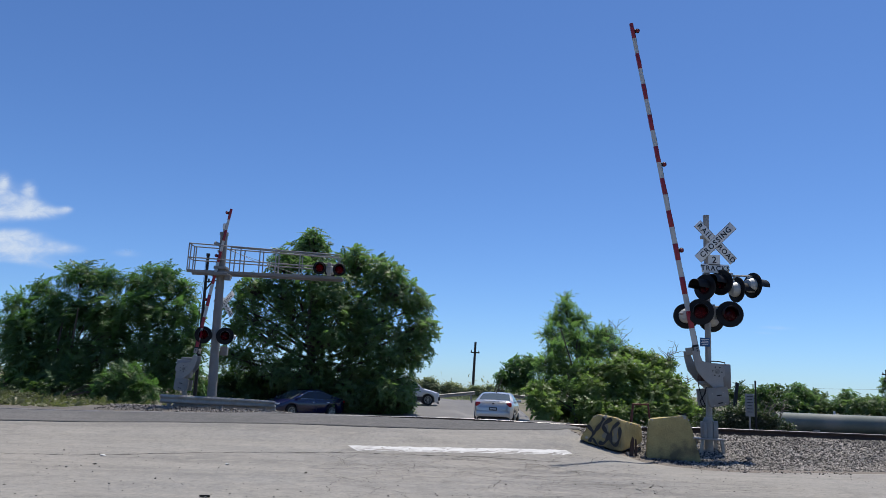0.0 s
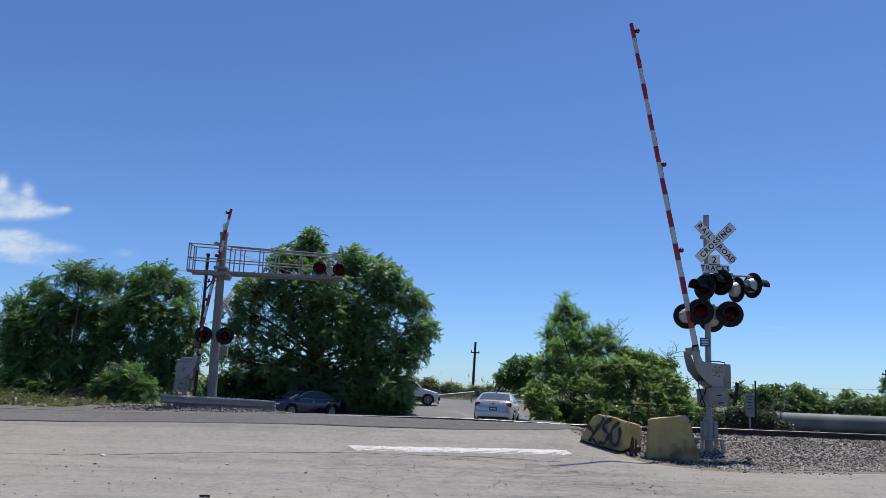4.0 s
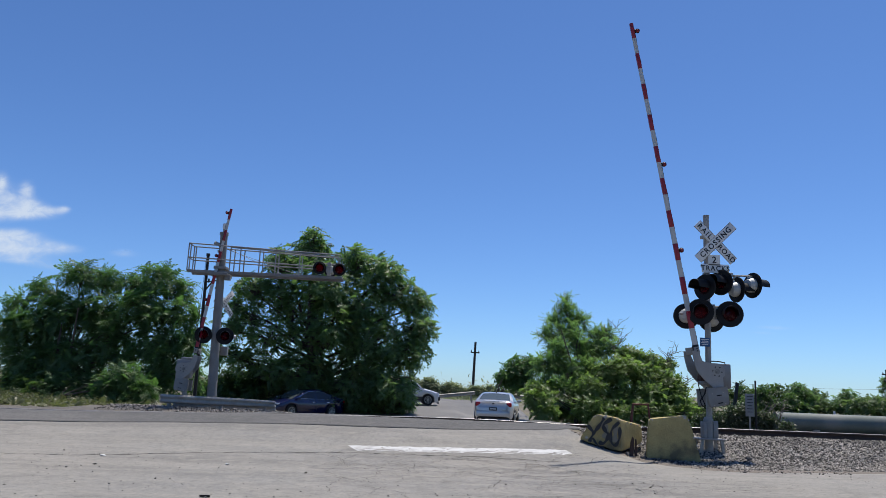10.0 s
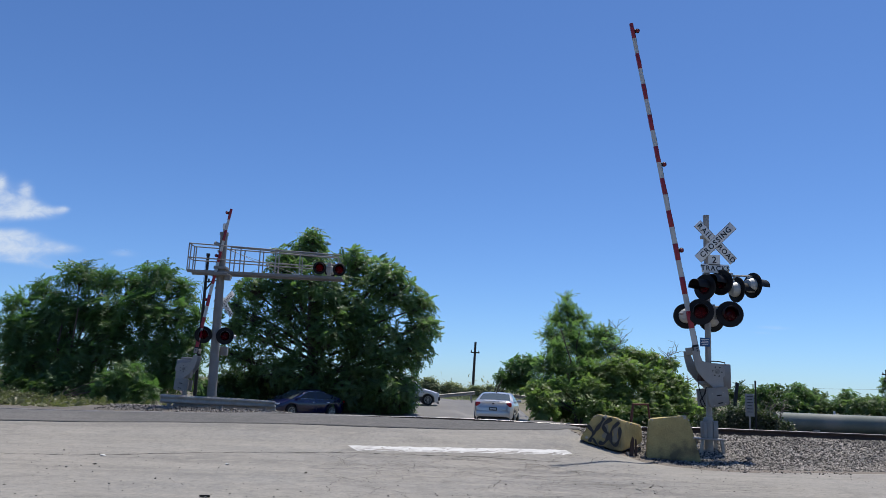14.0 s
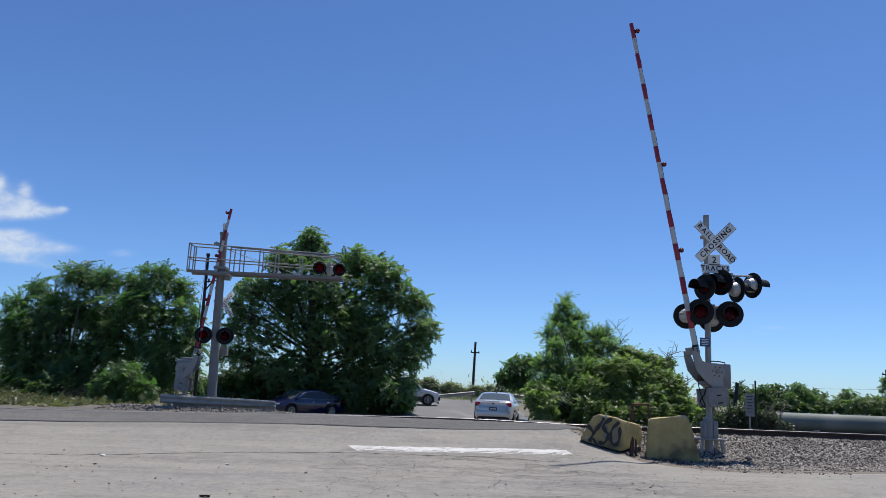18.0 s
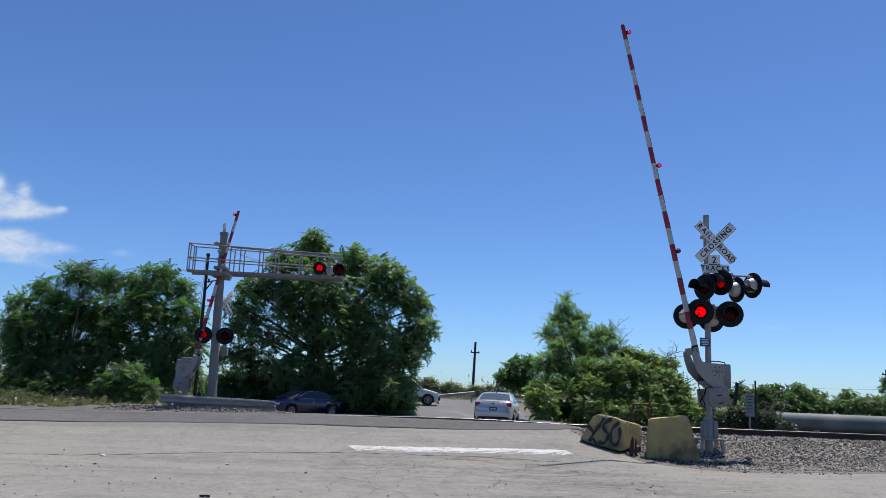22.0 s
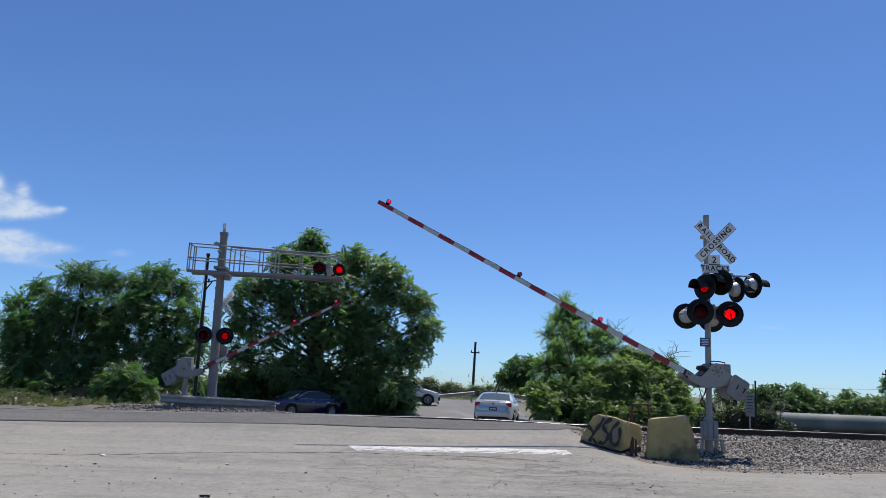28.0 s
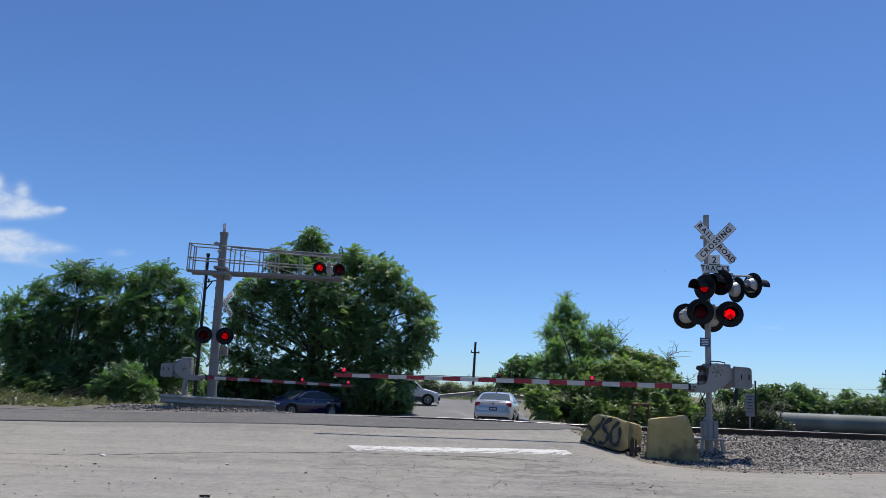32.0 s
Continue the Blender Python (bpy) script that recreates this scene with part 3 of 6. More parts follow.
def signal_lamp(parent, m, odd, r=0.285, lit=RED_LIT, unlit=RED_DARK, idle=180, late=0.0, hood=0.42):
    """A flashing lamp: black round background, hooded red lens, grey housing. It faces -y."""
    bm = bmesh.new()
    turned(bm, [(0.13, -0.012), (r - 0.012, -0.022), (r, -0.012), (r, 0.004), (r - 0.012, 0.008), (0.13, 0.004)], 36)
    lamp = part("signal_lamp", bm, BLACK, parent, "black round signal background with a red lens", m)
    bm = bmesh.new()
    turned(bm, [(0.165, 0.008), (0.165, 0.05), (0.155, 0.09), (0.12, 0.15), (0.06, 0.175), (0.0, 0.18)], 28)
    box(bm, (0, 0.08, 0.17), (0.07, 0.07, 0.05), bevel=0.008)
    part("housing", bm, LAMP_BACK, lamp, "grey domed lamp housing")
    bm = bmesh.new()
    turned(bm, [(0.165, -0.02), (0.164, -0.22), (0.15, -hood), (0.143, -hood), (0.157, -0.22), (0.158, -0.02)], 22, Matrix(), (-12, 192))
    bmesh.ops.recalc_face_normals(bm, faces=bm.faces)
    part("hood", bm, BLACK, lamp, "black visor over the lens")
    bm = bmesh.new()
    turned(bm, [(0.16, -0.014), (0.16, -0.024), (0.15, -0.03), (0.15, -0.016)], 28)
    part("lens_ring", bm, BLACK, lamp)
    bm = bmesh.new()
    turned(bm, [(0.15, -0.018), (0.12, -0.036), (0.07, -0.046), (0.0, -0.05)], 28)
    lens = part("lens", bm, RED_GLASS, lamp, "red glass lens")
    lens.visible_shadow = False
    bm = bmesh.new()
    turned(bm, [(0.001, -0.004), (0.112, -0.004), (0.115, 0.0), (0.112, 0.004), (0.001, 0.004)], 24)
    bm.faces.ensure_lookup_table()
    for f in bm.faces:
        f.material_index = 1 if f.calc_center_median().y > 0 else 0
    seat = pose(0, -0.012, 0)
    optic = part("optic", bm, [lit, unlit], lamp, "turning red optic", seat)
    MOVES.append((optic, flashing(seat, upright, odd, idle, late)))
    return lamp


def blade(parent, m, words, label):
    """One arm of a crossbuck."""
    bm = bmesh.new()
    box(bm, (0, 0, 0), (1.16, 0.006, 0.215), bevel=0.002)
    b = part("crossbuck_blade", bm, SIGN_WHITE, parent, label, m)
    for text, x, size, space in words:
        lettering("letters", text, size, b, pose(x, -0.006, -0.004), spacing=space)
    bm = bmesh.new()
    for s in (-1, 1):
        box(bm, (0, -0.004, s * 0.099), (1.14, 0.002, 0.006))
    part("border", bm, SIGN_BLACK, b)
    return b


def striped_arm(parent, m, reach, start, drop, stripes, lamps, sign, support, weight, name="gate_arm"):
    """A gate arm that turns on a pivot at its origin. sign -1: it points to -x."""
    bm = bmesh.new()
    for x, h in ((start, 0.053), (reach, 0.036)):
        ring = [bm.verts.new((sign * x, y, drop + z)) for y, z in ((-0.0225, -h), (0.0225, -h), (0.0225, h), (-0.0225, h))]
        bm.faces.new(ring if x == start else ring[::-1])
    bm.verts.ensure_lookup_table()
    for k in range(4):
        bm.faces.new([bm.verts[q] for q in (k, (k + 1) % 4, 4 + (k + 1) % 4, 4 + k)])
    bmesh.ops.recalc_face_normals(bm, faces=bm.faces)
    arm = part(name, bm, ARM_WHITE, parent, "white gate arm with red reflective stripes", m)
    first = True
    k = 0
    x = reach
    while x - stripes > start:
        frac = (x - start) / (reach - start)
        h = 0.055 - 0.017 * frac
        if k % 2 == 0:
            bm = bmesh.new()
            box(bm, (sign * (x - stripes / 2), 0, drop), (stripes, 0.051, 2 * h), bevel=0.002)
            part("red_stripe", bm, ARM_RED, arm, "red reflective band")
        x -= stripes
        k += 1
    # cable clipped along the top edge
    bm = bmesh.new()
    pts = [(sign * (start + (reach - start) * i / 24), 0.01, drop + 0.062 - 0.017 * i / 24 + 0.008 * (i % 2)) for i in range(25)]
    tube(bm, pts, 0.007, n=5)
    part("lamp_cable", bm, BLACK, arm, "thin black lamp cable")
    for r, odd in lamps:
        bm = bmesh.new()
        rod(bm, (sign * r, 0, drop + 0.05), (sign * r, 0, drop + 0.075), 0.045, n=14)
        turned(bm, [(0.055, -0.012), (0.055, 0.012), (0.045, 0.012), (0.045, -0.012)], 18, pose(sign * r, 0, drop + 0.115))
        part("lamp_case", bm, BLACK, arm, "black gate lamp case")
        bm = bmesh.new()
        turned(bm, [(0.001, -0.032), (0.03, -0.028), (0.046, -0.008), (0.046, 0.008), (0.03, 0.028), (0.001, 0.032)], 18)
        for f in bm.faces:
            f.material_index = 1 if f.calc_center_median().y > -0.004 else 0
        seat = pose(sign * r, 0, drop + 0.115)
        lens = part("gate_lamp", bm, [RED_GATE, RED_CAP], arm, "small round red gate lamp", seat)
        MOVES.append((lens, steady(seat, upright) if odd is None else flashing(seat, upright, odd)))
    bm = bmesh.new()
    for y in (-0.05, 0.44):
        plate(bm, support, y - 0.012, y + 0.012, 0.004)
    box(bm, (sign * (start + 0.06), 0.2, drop), (0.16, 0.5, 0.12), bevel=0.01)
    part("arm_bracket", bm, ALU, arm, "grey cast arm bracket")
    bm = bmesh.new()
    turned(bm, [(0.0, -0.085), (0.03, -0.085), (0.035, -0.07), (0.055, -0.07), (0.055, 0.08), (0.0, 0.08)], 20)
    part("hub", bm, OLD_ALU, arm, "steel pivot hub")
    bm = bmesh.new()
    rod(bm, (0, -0.075, 0), (0, -0.058, 0), 0.014, n=6)
    bolt = part("bolt", bm, BLACK_STEEL, arm, "", pose(0.1, 0, 0.02))
    for i in range(1, 6):
        a = radians(60 * i + 15)
        share(bolt, arm, pose(0.1 * math.cos(a), 0, 0.1 * math.sin(a)))
    for x in (0.05, 0.1):
        share(bolt, arm, pose(sign * (start + x), 0, drop))
    for outline, y0, y1 in weight:
        bm = bmesh.new()
        plate(bm, outline, y0, y1, 0.012)
        cw = part("counterweight", bm, GREY_PAINT, arm, "grey counterweight plate")
        mx, mz = sum(p[0] for p in outline) / len(outline), sum(p[1] for p in outline) / len(outline)
        for dx in (-0.07, 0.09):
            bm = bmesh.new()
            box(bm, (mx + dx, y0 - 0.004, mz + 0.02), (0.022, 0.012, 0.11), bevel=0.004)
            part("slot", bm, BLACK, cw)
        for dx, dz in ((-0.12, 0.12), (0.12, 0.12), (-0.12, -0.12), (0.12, -0.12)):
            bm = bmesh.new()
            rod(bm, (mx + dx, y0 - 0.012, mz + dz), (mx + dx, y0, mz + dz), 0.013, n=6)
            part("bolt", bm, GALV, cw)
    bm = bmesh.new()
    box(bm, (sign * (start + 0.1), 0, drop), (0.17, 0.062, 0.135), bevel=0.008)
    box(bm, (sign * (start + 0.02), 0.02, drop - 0.05), (0.12, 0.09, 0.06), bevel=0.01)
    for x in (0.06, 0.14):
        rod(bm, (sign * (start + x), -0.045, drop), (sign * (start + x), 0.045, drop), 0.014, n=6)
    part("breakaway_bracket", bm, BLACK_STEEL, arm, "dark steel breakaway bracket")
    return arm


# near signal: mast, crossbuck, three pairs of lamps and a gate
MX, MY, MZ = 6.63, 15.85, float(ground_z(6.63, 15.85))
near = thing("crossing_signal", pose(MX, MY, MZ), "railroad crossing signal with crossbuck, red flashers and gate arm", "crossing signal", "crossing signals")


def at(x, y, z):
    """World place to the near signal's own space."""
    return (x - MX, y - MY, z - MZ)


LEAN = 0.009
bm = bmesh.new()
rod(bm, (0.09, 0, 0.6), (0.09 + LEAN * 4.5, 0, 5.33 - MZ), 0.064, n=24)
rod(bm, (0.09 + LEAN * 4.45, 0, 5.31 - MZ), (0.09 + LEAN * 4.5, 0, 5.36 - MZ), 0.068, n=24)
part("mast", bm, ALU, near, "aluminium tube mast")
bm = bmesh.new()
box(bm, (0.07, 0, 0.26), (0.56, 0.42, 0.03), bevel=0.006)
for sx in (-1, 1):
    for sy in (-1, 1):
        plate(bm, [(0.07 + sx * 0.24, 0.25), (0.07 + sx * 0.28, -0.05), (0.07 + sx * 0.21, -0.05), (0.07 + sx * 0.18, 0.25)], sy * 0.17 - 0.02, sy * 0.17 + 0.02)
rod(bm, (0.07, 0, -0.1), (0.07, 0, 0.25), 0.09, n=16)
part("foundation", bm, GALV, near, "steel foundation frame on four feet")
bm = bmesh.new()
rod(bm, (0.065, 0, 0.27), (0.065, 0, 0.66), 0.105, n=20)
box(bm, (0.19, -0.02, 0.46), (0.11, 0.17, 0.36), bevel=0.015)
box(bm, (-0.05, -0.02, 0.45), (0.07, 0.18, 0.34), bevel=0.012)
rod(bm, (0.065, 0, 0.66), (0.065, 0, 0.72), 0.1, 0.075, n=20)
for z in (0.32, 0.46, 0.6):
    rod(bm, (0.2, -0.13, z), (0.2, -0.115, z), 0.016, n=6)
part("junction_base", bm, ALU, near, "grey cast junction box base")

# crossbuck and track count
bx, by, bz = at(6.885, 15.66, 4.71)
blade(near, pose(bx, by + 0.012, bz, 0, 45.5, 0), [("RAIL", -0.335, 0.165, 1.3), ("ROAD", 0.35, 0.165, 1.12)], "white blade lettered in black")
blade(near, pose(bx, by, bz, 0, -44.5, 0), [("CROSSING", 0.0, 0.17, 1.22)], "white blade lettered in black")
bm = bmesh.new()
box(bm, (0, 0, 0), (0.27, 0.005, 0.24), bevel=0.002)
s = part("track_number_plate", bm, SIGN_WHITE, near, "white plate with the number 2", pose(*at(6.86, 15.70, 4.31)))
lettering("letters", "2", 0.2, s, pose(0, -0.005, 0))
bm = bmesh.new()
box(bm, (0, 0, 0), (0.62, 0.005, 0.2), bevel=0.002)
s = part("tracks_plate", bm, SIGN_WHITE, near, "white plate lettered TRACKS", pose(*at(6.88, 15.70, 4.12)))
lettering("letters", "TRACKS", 0.155, s, pose(0, -0.005, 0), spacing=1.2)
for z in (4.55, 4.85, 4.2):
    bm = bmesh.new()
    rod(bm, at(6.66, 15.85, z), at(6.9, 15.72, z), 0.018, n=8)
    rod(bm, at(6.695, 15.85, z - 0.03), at(6.695, 15.85, z + 0.03), 0.078, n=20)
    part("sign_bracket", bm, GALV, near)

# lower pairs, then the crossarm's angled pairs
for x, y, z, rz, odd in ((6.47, 15.58, 3.13, -20, False), (7.13, 15.6, 3.11, -16, True), (6.36, 16.1, 3.08, 168, True), (6.94, 16.12, 3.03, 172, False),
                         (6.6, 15.62, 3.68, -62, True), (6.99, 15.66, 3.81, -58, False), (7.37, 15.75, 3.68, 102, False), (7.76, 15.8, 3.8, 107, True)):
    signal_lamp(near, pose(*at(x, y, z), 0, 0, rz), odd, lit=RED_LIT if z < 3.5 else RED_LOW, unlit=RED_DARK if z < 3.5 else RED_ANGLED, hood=0.3 if z < 3.5 else 0.36)
bm = bmesh.new()
rod(bm, at(6.47, 15.72, 3.28), at(7.13, 15.74, 3.27), 0.024, n=10)
rod(bm, at(6.15, 15.98, 3.12), at(6.88, 15.98, 3.06), 0.024, n=10)
box(bm, at(6.78, 15.8, 3.28), (0.16, 0.2, 0.09), bevel=0.015)
rod(bm, at(6.695, 15.85, 3.0), at(6.695, 15.85, 3.34), 0.08, n=20)
plate(bm, [(0.17, 3.0 - MZ), (0.28, 3.0 - MZ), (0.25, 3.26 - MZ), (0.2, 3.26 - MZ)], -0.12, -0.08)
part("lamp_crossarm", bm, GALV, near, "grey lamp crossarm")
bm = bmesh.new()
rod(bm, at(6.66, 15.84, 3.98), at(7.8, 15.86, 4.02), 0.022, n=10)
box(bm, at(7.16, 15.8, 4.01), (0.3, 0.1, 0.1), bevel=0.02)
for x in (6.66, 7.02, 7.36, 7.76):
    rod(bm, at(x, 15.82, 3.86), at(x, 15.82, 4.02), 0.025, n=8)
part("upper_crossarm", bm, GALV, near, "grey upper lamp crossarm")
bm = bmesh.new()
box(bm, (0, 0, 0), (0.22, 0.006, 0.19), bevel=0.004)
s = part("notice_plate", bm, SIGN_BLUE, near, "small blue notice plate with unreadable lines", pose(*at(6.62, 15.74, 2.49)))
for i in range(4):
    bm = bmesh.new()
    box(bm, (0, -0.005, 0.055 - 0.034 * i), (0.17 - 0.03 * (i % 2), 0.002, 0.013))
    part("text_bar", bm, SIGN_WHITE, s)

# gate machine
PV = at(6.85, 15.66, 1.835)
bm = bmesh.new()
box(bm, (PV[0] + 0.08, 0.06, PV[2] - 0.06), (0.52, 0.34, 0.53), bevel=0.03)
box(bm, (PV[0] - 0.23, 0.08, PV[2] - 0.04), (0.1, 0.2, 0.28), bevel=0.02)
for z in (-0.22, 0.12):
    box(bm, (0.03, 0.0, PV[2] + z), (0.24, 0.3, 0.07), bevel=0.01)
part("gate_machine", bm, GREY_PAINT, near, "grey gate drive housing clamped to the mast")
bm = bmesh.new()
tube(bm, [(PV[0] - 0.12, -0.1, PV[2] + 0.16), (PV[0] - 0.1, -0.1, PV[2] + 0.25), (PV[0] + 0.08, -0.1, PV[2] + 0.25), (PV[0] + 0.2, -0.1, PV[2] + 0.23), (PV[0] + 0.21, -0.1, PV[2] + 0.18)], 0.012)
part("lift_handle", bm, BLACK_STEEL, near)
bm = bmesh.new()
tube(bm, [(0.0, -0.1, 1.35), (-0.06, -0.14, 1.2), (-0.16, -0.14, 1.05), (-0.1, -0.12, 0.95), (-0.02, -0.09, 0.9)], 0.013)
tube(bm, [(-0.12, -0.14, 1.72), (-0.2, -0.16, 1.6), (-0.2, -0.16, 1.4), (-0.12, -0.12, 1.15), (-0.02, -0.09, 0.95)], 0.009)
part("flex_conduit", bm, BLACK, near, "black hanging conduit")
bm = bmesh.new()
box(bm, (PV[0] - 0.28, 0.0, PV[2] + 0.1), (0.1, 0.3, 0.1), bevel=0.012)
box(bm, (PV[0] - 0.3, -0.05, PV[2] - 0.12), (0.12, 0.2, 0.12), bevel=0.012)
rod(bm, (PV[0] - 0.3, -0.2, PV[2] + 0.1), (PV[0] - 0.3, 0.2, PV[2] + 0.1), 0.02, n=8)
part("mast_clamp", bm, STAKE, near, "dark rusty mast clamp")
SUPPORT = [(0.14, 0.1), (0.1, 0.16), (0.0, 0.18), (-0.1, 0.15), (-0.16, 0.06), (-0.2, -0.12), (-0.26, -0.27), (-0.4, -0.3), (-0.5, -0.3), (-0.51, -0.45), (-0.4, -0.46), (-0.28, -0.46), (-0.08, -0.44), (0.16, -0.3), (0.34, -0.14), (0.62, -0.05), (0.62, 0.06), (0.34, 0.08)]
WEIGHT = [([(0.31, -0.33), (0.6, -0.36), (0.72, -0.32), (0.72, 0.06), (0.68, 0.1), (0.34, 0.12)], -0.15, -0.07), ([(0.33, -0.3), (0.7, -0.33), (0.7, 0.05), (0.36, 0.08)], 0.46, 0.54)]
gate_seat = Matrix.Translation((PV[0] - 0.035, PV[1], PV[2] + 0.03))
gate = striped_arm(near, gate_seat @ pose(0, 0, 0, 0, 79.6), 8.165, 0.44, -0.341, 0.378, [(7.965, None), (4.7, False), (2.71, True)], -1, SUPPORT, WEIGHT)
MOVES.append((gate, [(t, gate_seat @ pose(0, 0, 0, 0, a)) for t, a in GATE_NEAR]))

# far signal: a stout mast with a cantilever walkway
FX, FY = -6.28, 25.6
FZ = float(ground_z(FX, FY))
far_signal = thing("cantilever_signal", pose(FX, FY, FZ), "grey cantilever crossing signal with walkway and red flashers", "crossing signal", "crossing signals")


def fat(x, y, z):
    return (x - FX, y - FY, z - FZ)


bm = bmesh.new()
tube(bm, [(0.06, 0, -0.05), (-0.02, 0, 3.0), (-0.06, 0, 5.9)], 0.16, 0.125, 24)
rod(bm, (-0.06, 0, 5.9), (-0.062, 0, 6.0), 0.15, n=24)
for z in (1.0, 2.45, 3.55, 4.0):
    rod(bm, (0.03 - 0.02 * z, 0, z), (0.03 - 0.02 * z, 0, z + 0.06), 0.168 - 0.005 * z, n=24)
part("mast", bm, OLD_ALU, far_signal, "stout grey tubular mast")
bm = bmesh.new()
rod(bm, (-0.06, 0, 5.98), (-0.07, 0, 6.32), 0.05, n=12)
part("mast_head", bm, GALV, far_signal)
bm = bmesh.new()
box(bm, (-0.07, -0.06, 6.2), (0.1, 0.02, 0.16), bevel=0.004)
part("head_plate", bm, SIGN_WHITE, far_signal)
for i in range(3):
    bm = bmesh.new()
    rod(bm, (-0.2, -0.1, 4.75 + 0.28 * i), (-0.05, -0.08, 4.77 + 0.28 * i), 0.05, n=10)
    part("cable_clamp", bm, GALV, far_signal)
bm = bmesh.new()
rod(bm, (-0.34, -0.06, 5.62), (-0.06, -0.04, 5.5), 0.06, n=10)
part("spot_lamp", bm, GALV, far_signal, "small grey lamp on the mast")


bm = bmesh.new()
box(bm, fat(-4.77, 25.42, 4.86), (5.3, 0.06, 0.1), bevel=0.01)
box(bm, fat(-4.77, 26.0, 4.86), (5.3, 0.06, 0.1), bevel=0.01)
for i in range(34):
    box(bm, fat(-7.35 + 0.157 * i, 25.71, 4.9), (0.05, 0.5, 0.03))
part("walkway", bm, OLD_ALU, far_signal, "narrow grated aluminium walkway")
posts = [-7.43, -7.36, -6.0, -5.66, -5.0, -4.45, -3.62, -2.3]
for yy in (25.38, 26.04):
    for px_ in posts:
        bm = bmesh.new()
        top = 5.82 if px_ < -4.6 else 5.72
        rod(bm, fat(px_, yy, 4.86), fat(px_, yy, top - 0.02 * (px_ + 7.4)), 0.022, n=8)
        part("railing_post", bm, ALU, far_signal)
    for z0, z1, x0, x1 in ((5.82, 5.66, -7.43, -2.2), (5.33, 5.2, -7.43, -2.2), (5.74, 5.6, -6.0, -2.3)):
        if z0 == 5.74 and yy > 26:
            continue
        bm = bmesh.new()
        rod(bm, fat(x0, yy, z0), fat(x1, yy, z1), 0.022, n=8)
        part("railing_bar", bm, ALU, far_signal)
for z in (5.82, 5.33):
    bm = bmesh.new()
    rod(bm, fat(-7.43, 25.38, z), fat(-7.43, 26.04, z), 0.022, n=8)
    part("railing_bar", bm, ALU, far_signal)
bm = bmesh.new()
rod(bm, fat(-6.2, 25.6, 5.75), fat(-4.3, 25.7, 4.95), 0.007, n=6)
part("stay_cable", bm, GALV, far_signal)
bm = bmesh.new()
rod(bm, fat(-6.2, 25.6, 5.7), fat(-3.7, 25.7, 4.95), 0.007, n=6)
part("stay_cable", bm, GALV, far_signal)
bm = bmesh.new()
box(bm, fat(-6.32, 25.6, 4.78), (0.6, 0.8, 0.1), bevel=0.01)
box(bm, fat(-6.32, 25.6, 5.02), (0.42, 0.5, 0.1), bevel=0.01)
box(bm, fat(-6.05, 25.45, 4.68), (0.2, 0.2, 0.16), bevel=0.01)
part("mast_collar", bm, OLD_ALU, far_signal)
for x, y, z, rz, odd in ((-2.92, 25.34, 5.17, 6, False), (-2.24, 25.34, 5.14, 6, True), (-6.66, 25.42, 2.7, 14, False), (-5.94, 25.42, 2.69, 14, True), (-2.6, 26.1, 5.2, 180, True)):
    high = z > 4
    signal_lamp(far_signal, pose(*fat(x, y, z), 0, 0, rz), odd, 0.225 if high else 0.29, RED_FAR if high else RED_LOW, RED_DIM if high else RED_DARK, 180, 0.09 if high else -0.06, 0.3)
bm = bmesh.new()
rod(bm, fat(-3.0, 25.5, 5.36), fat(-2.2, 25.5, 5.33), 0.024, n=8)
box(bm, fat(-2.6, 25.45, 5.15), (0.13, 0.14, 0.48), bevel=0.015)
part("lamp_crossarm", bm, GALV, far_signal)
bm = bmesh.new()
rod(bm, fat(-6.66, 25.55, 2.88), fat(-5.8, 25.55, 2.87), 0.024, n=8)
part("lamp_crossarm", bm, GALV, far_signal)
bm = bmesh.new()
rod(bm, fat(-5.94, 25.8, 2.7), fat(-5.66, 25.85, 2.7), 0.1, 0.06, n=12)
part("rear_lamp_housing", bm, LAMP_BACK, far_signal)
bm = bmesh.new()
box(bm, fat(-6.02, 25.85, 2.2), (0.24, 0.2, 0.3), bevel=0.015)
part("relay_box", bm, GREY_PAINT, far_signal, "small grey box on the mast")
# the crossbuck on its other side, seen at an angle
for a, words in ((44, [("RAIL", -0.335, 0.165, 1.3), ("ROAD", 0.35, 0.165, 1.12)]), (-46, [("CROSSING", 0.0, 0.17, 1.22)])):
    blade(far_signal, pose(*fat(-6.2, 25.96 if a > 0 else 25.94, 3.86), 0, 0, 58) @ pose(0, 0, 0, 0, a, 0), words, "white crossbuck blade lettered in black")

# black pole with a bracket to the mast, behind the walkway
bm = bmesh.new()
rod(bm, (0, 0, 0), (-0.02, 0, 5.28), 0.062, 0.052, n=12)
bp = thing("cable_pole", pose(-6.98, 26.3, float(ground_z(-6.98, 26.3))), "slim black steel pole beside the cantilever mast", "pole")
part("pole", bm, BLACK_STEEL, bp)
bm = bmesh.new()
box(bm, (-0.02, 0, 5.33), (0.12, 0.09, 0.1), bevel=0.01)
part("cap", bm, BLACK_STEEL, bp)
bm = bmesh.new()
rod(bm, (0, 0, 4.36), (0.62, -0.62, 4.36), 0.022, n=8)
rod(bm, (0, 0, 4.06), (0.28, -0.28, 4.34), 0.025, n=8)
rod(bm, (0.12, -0.12, 4.32), (0.12, -0.12, 4.46), 0.03, n=8)
part("bracket", bm, BLACK_STEEL, bp)
bm = bmesh.new()
rod(bm, (-0.15, 0, 2.1), (-0.08, 0, 5.2), 0.007, n=6)
part("guy_wire", bm, BLACK_STEEL, bp)

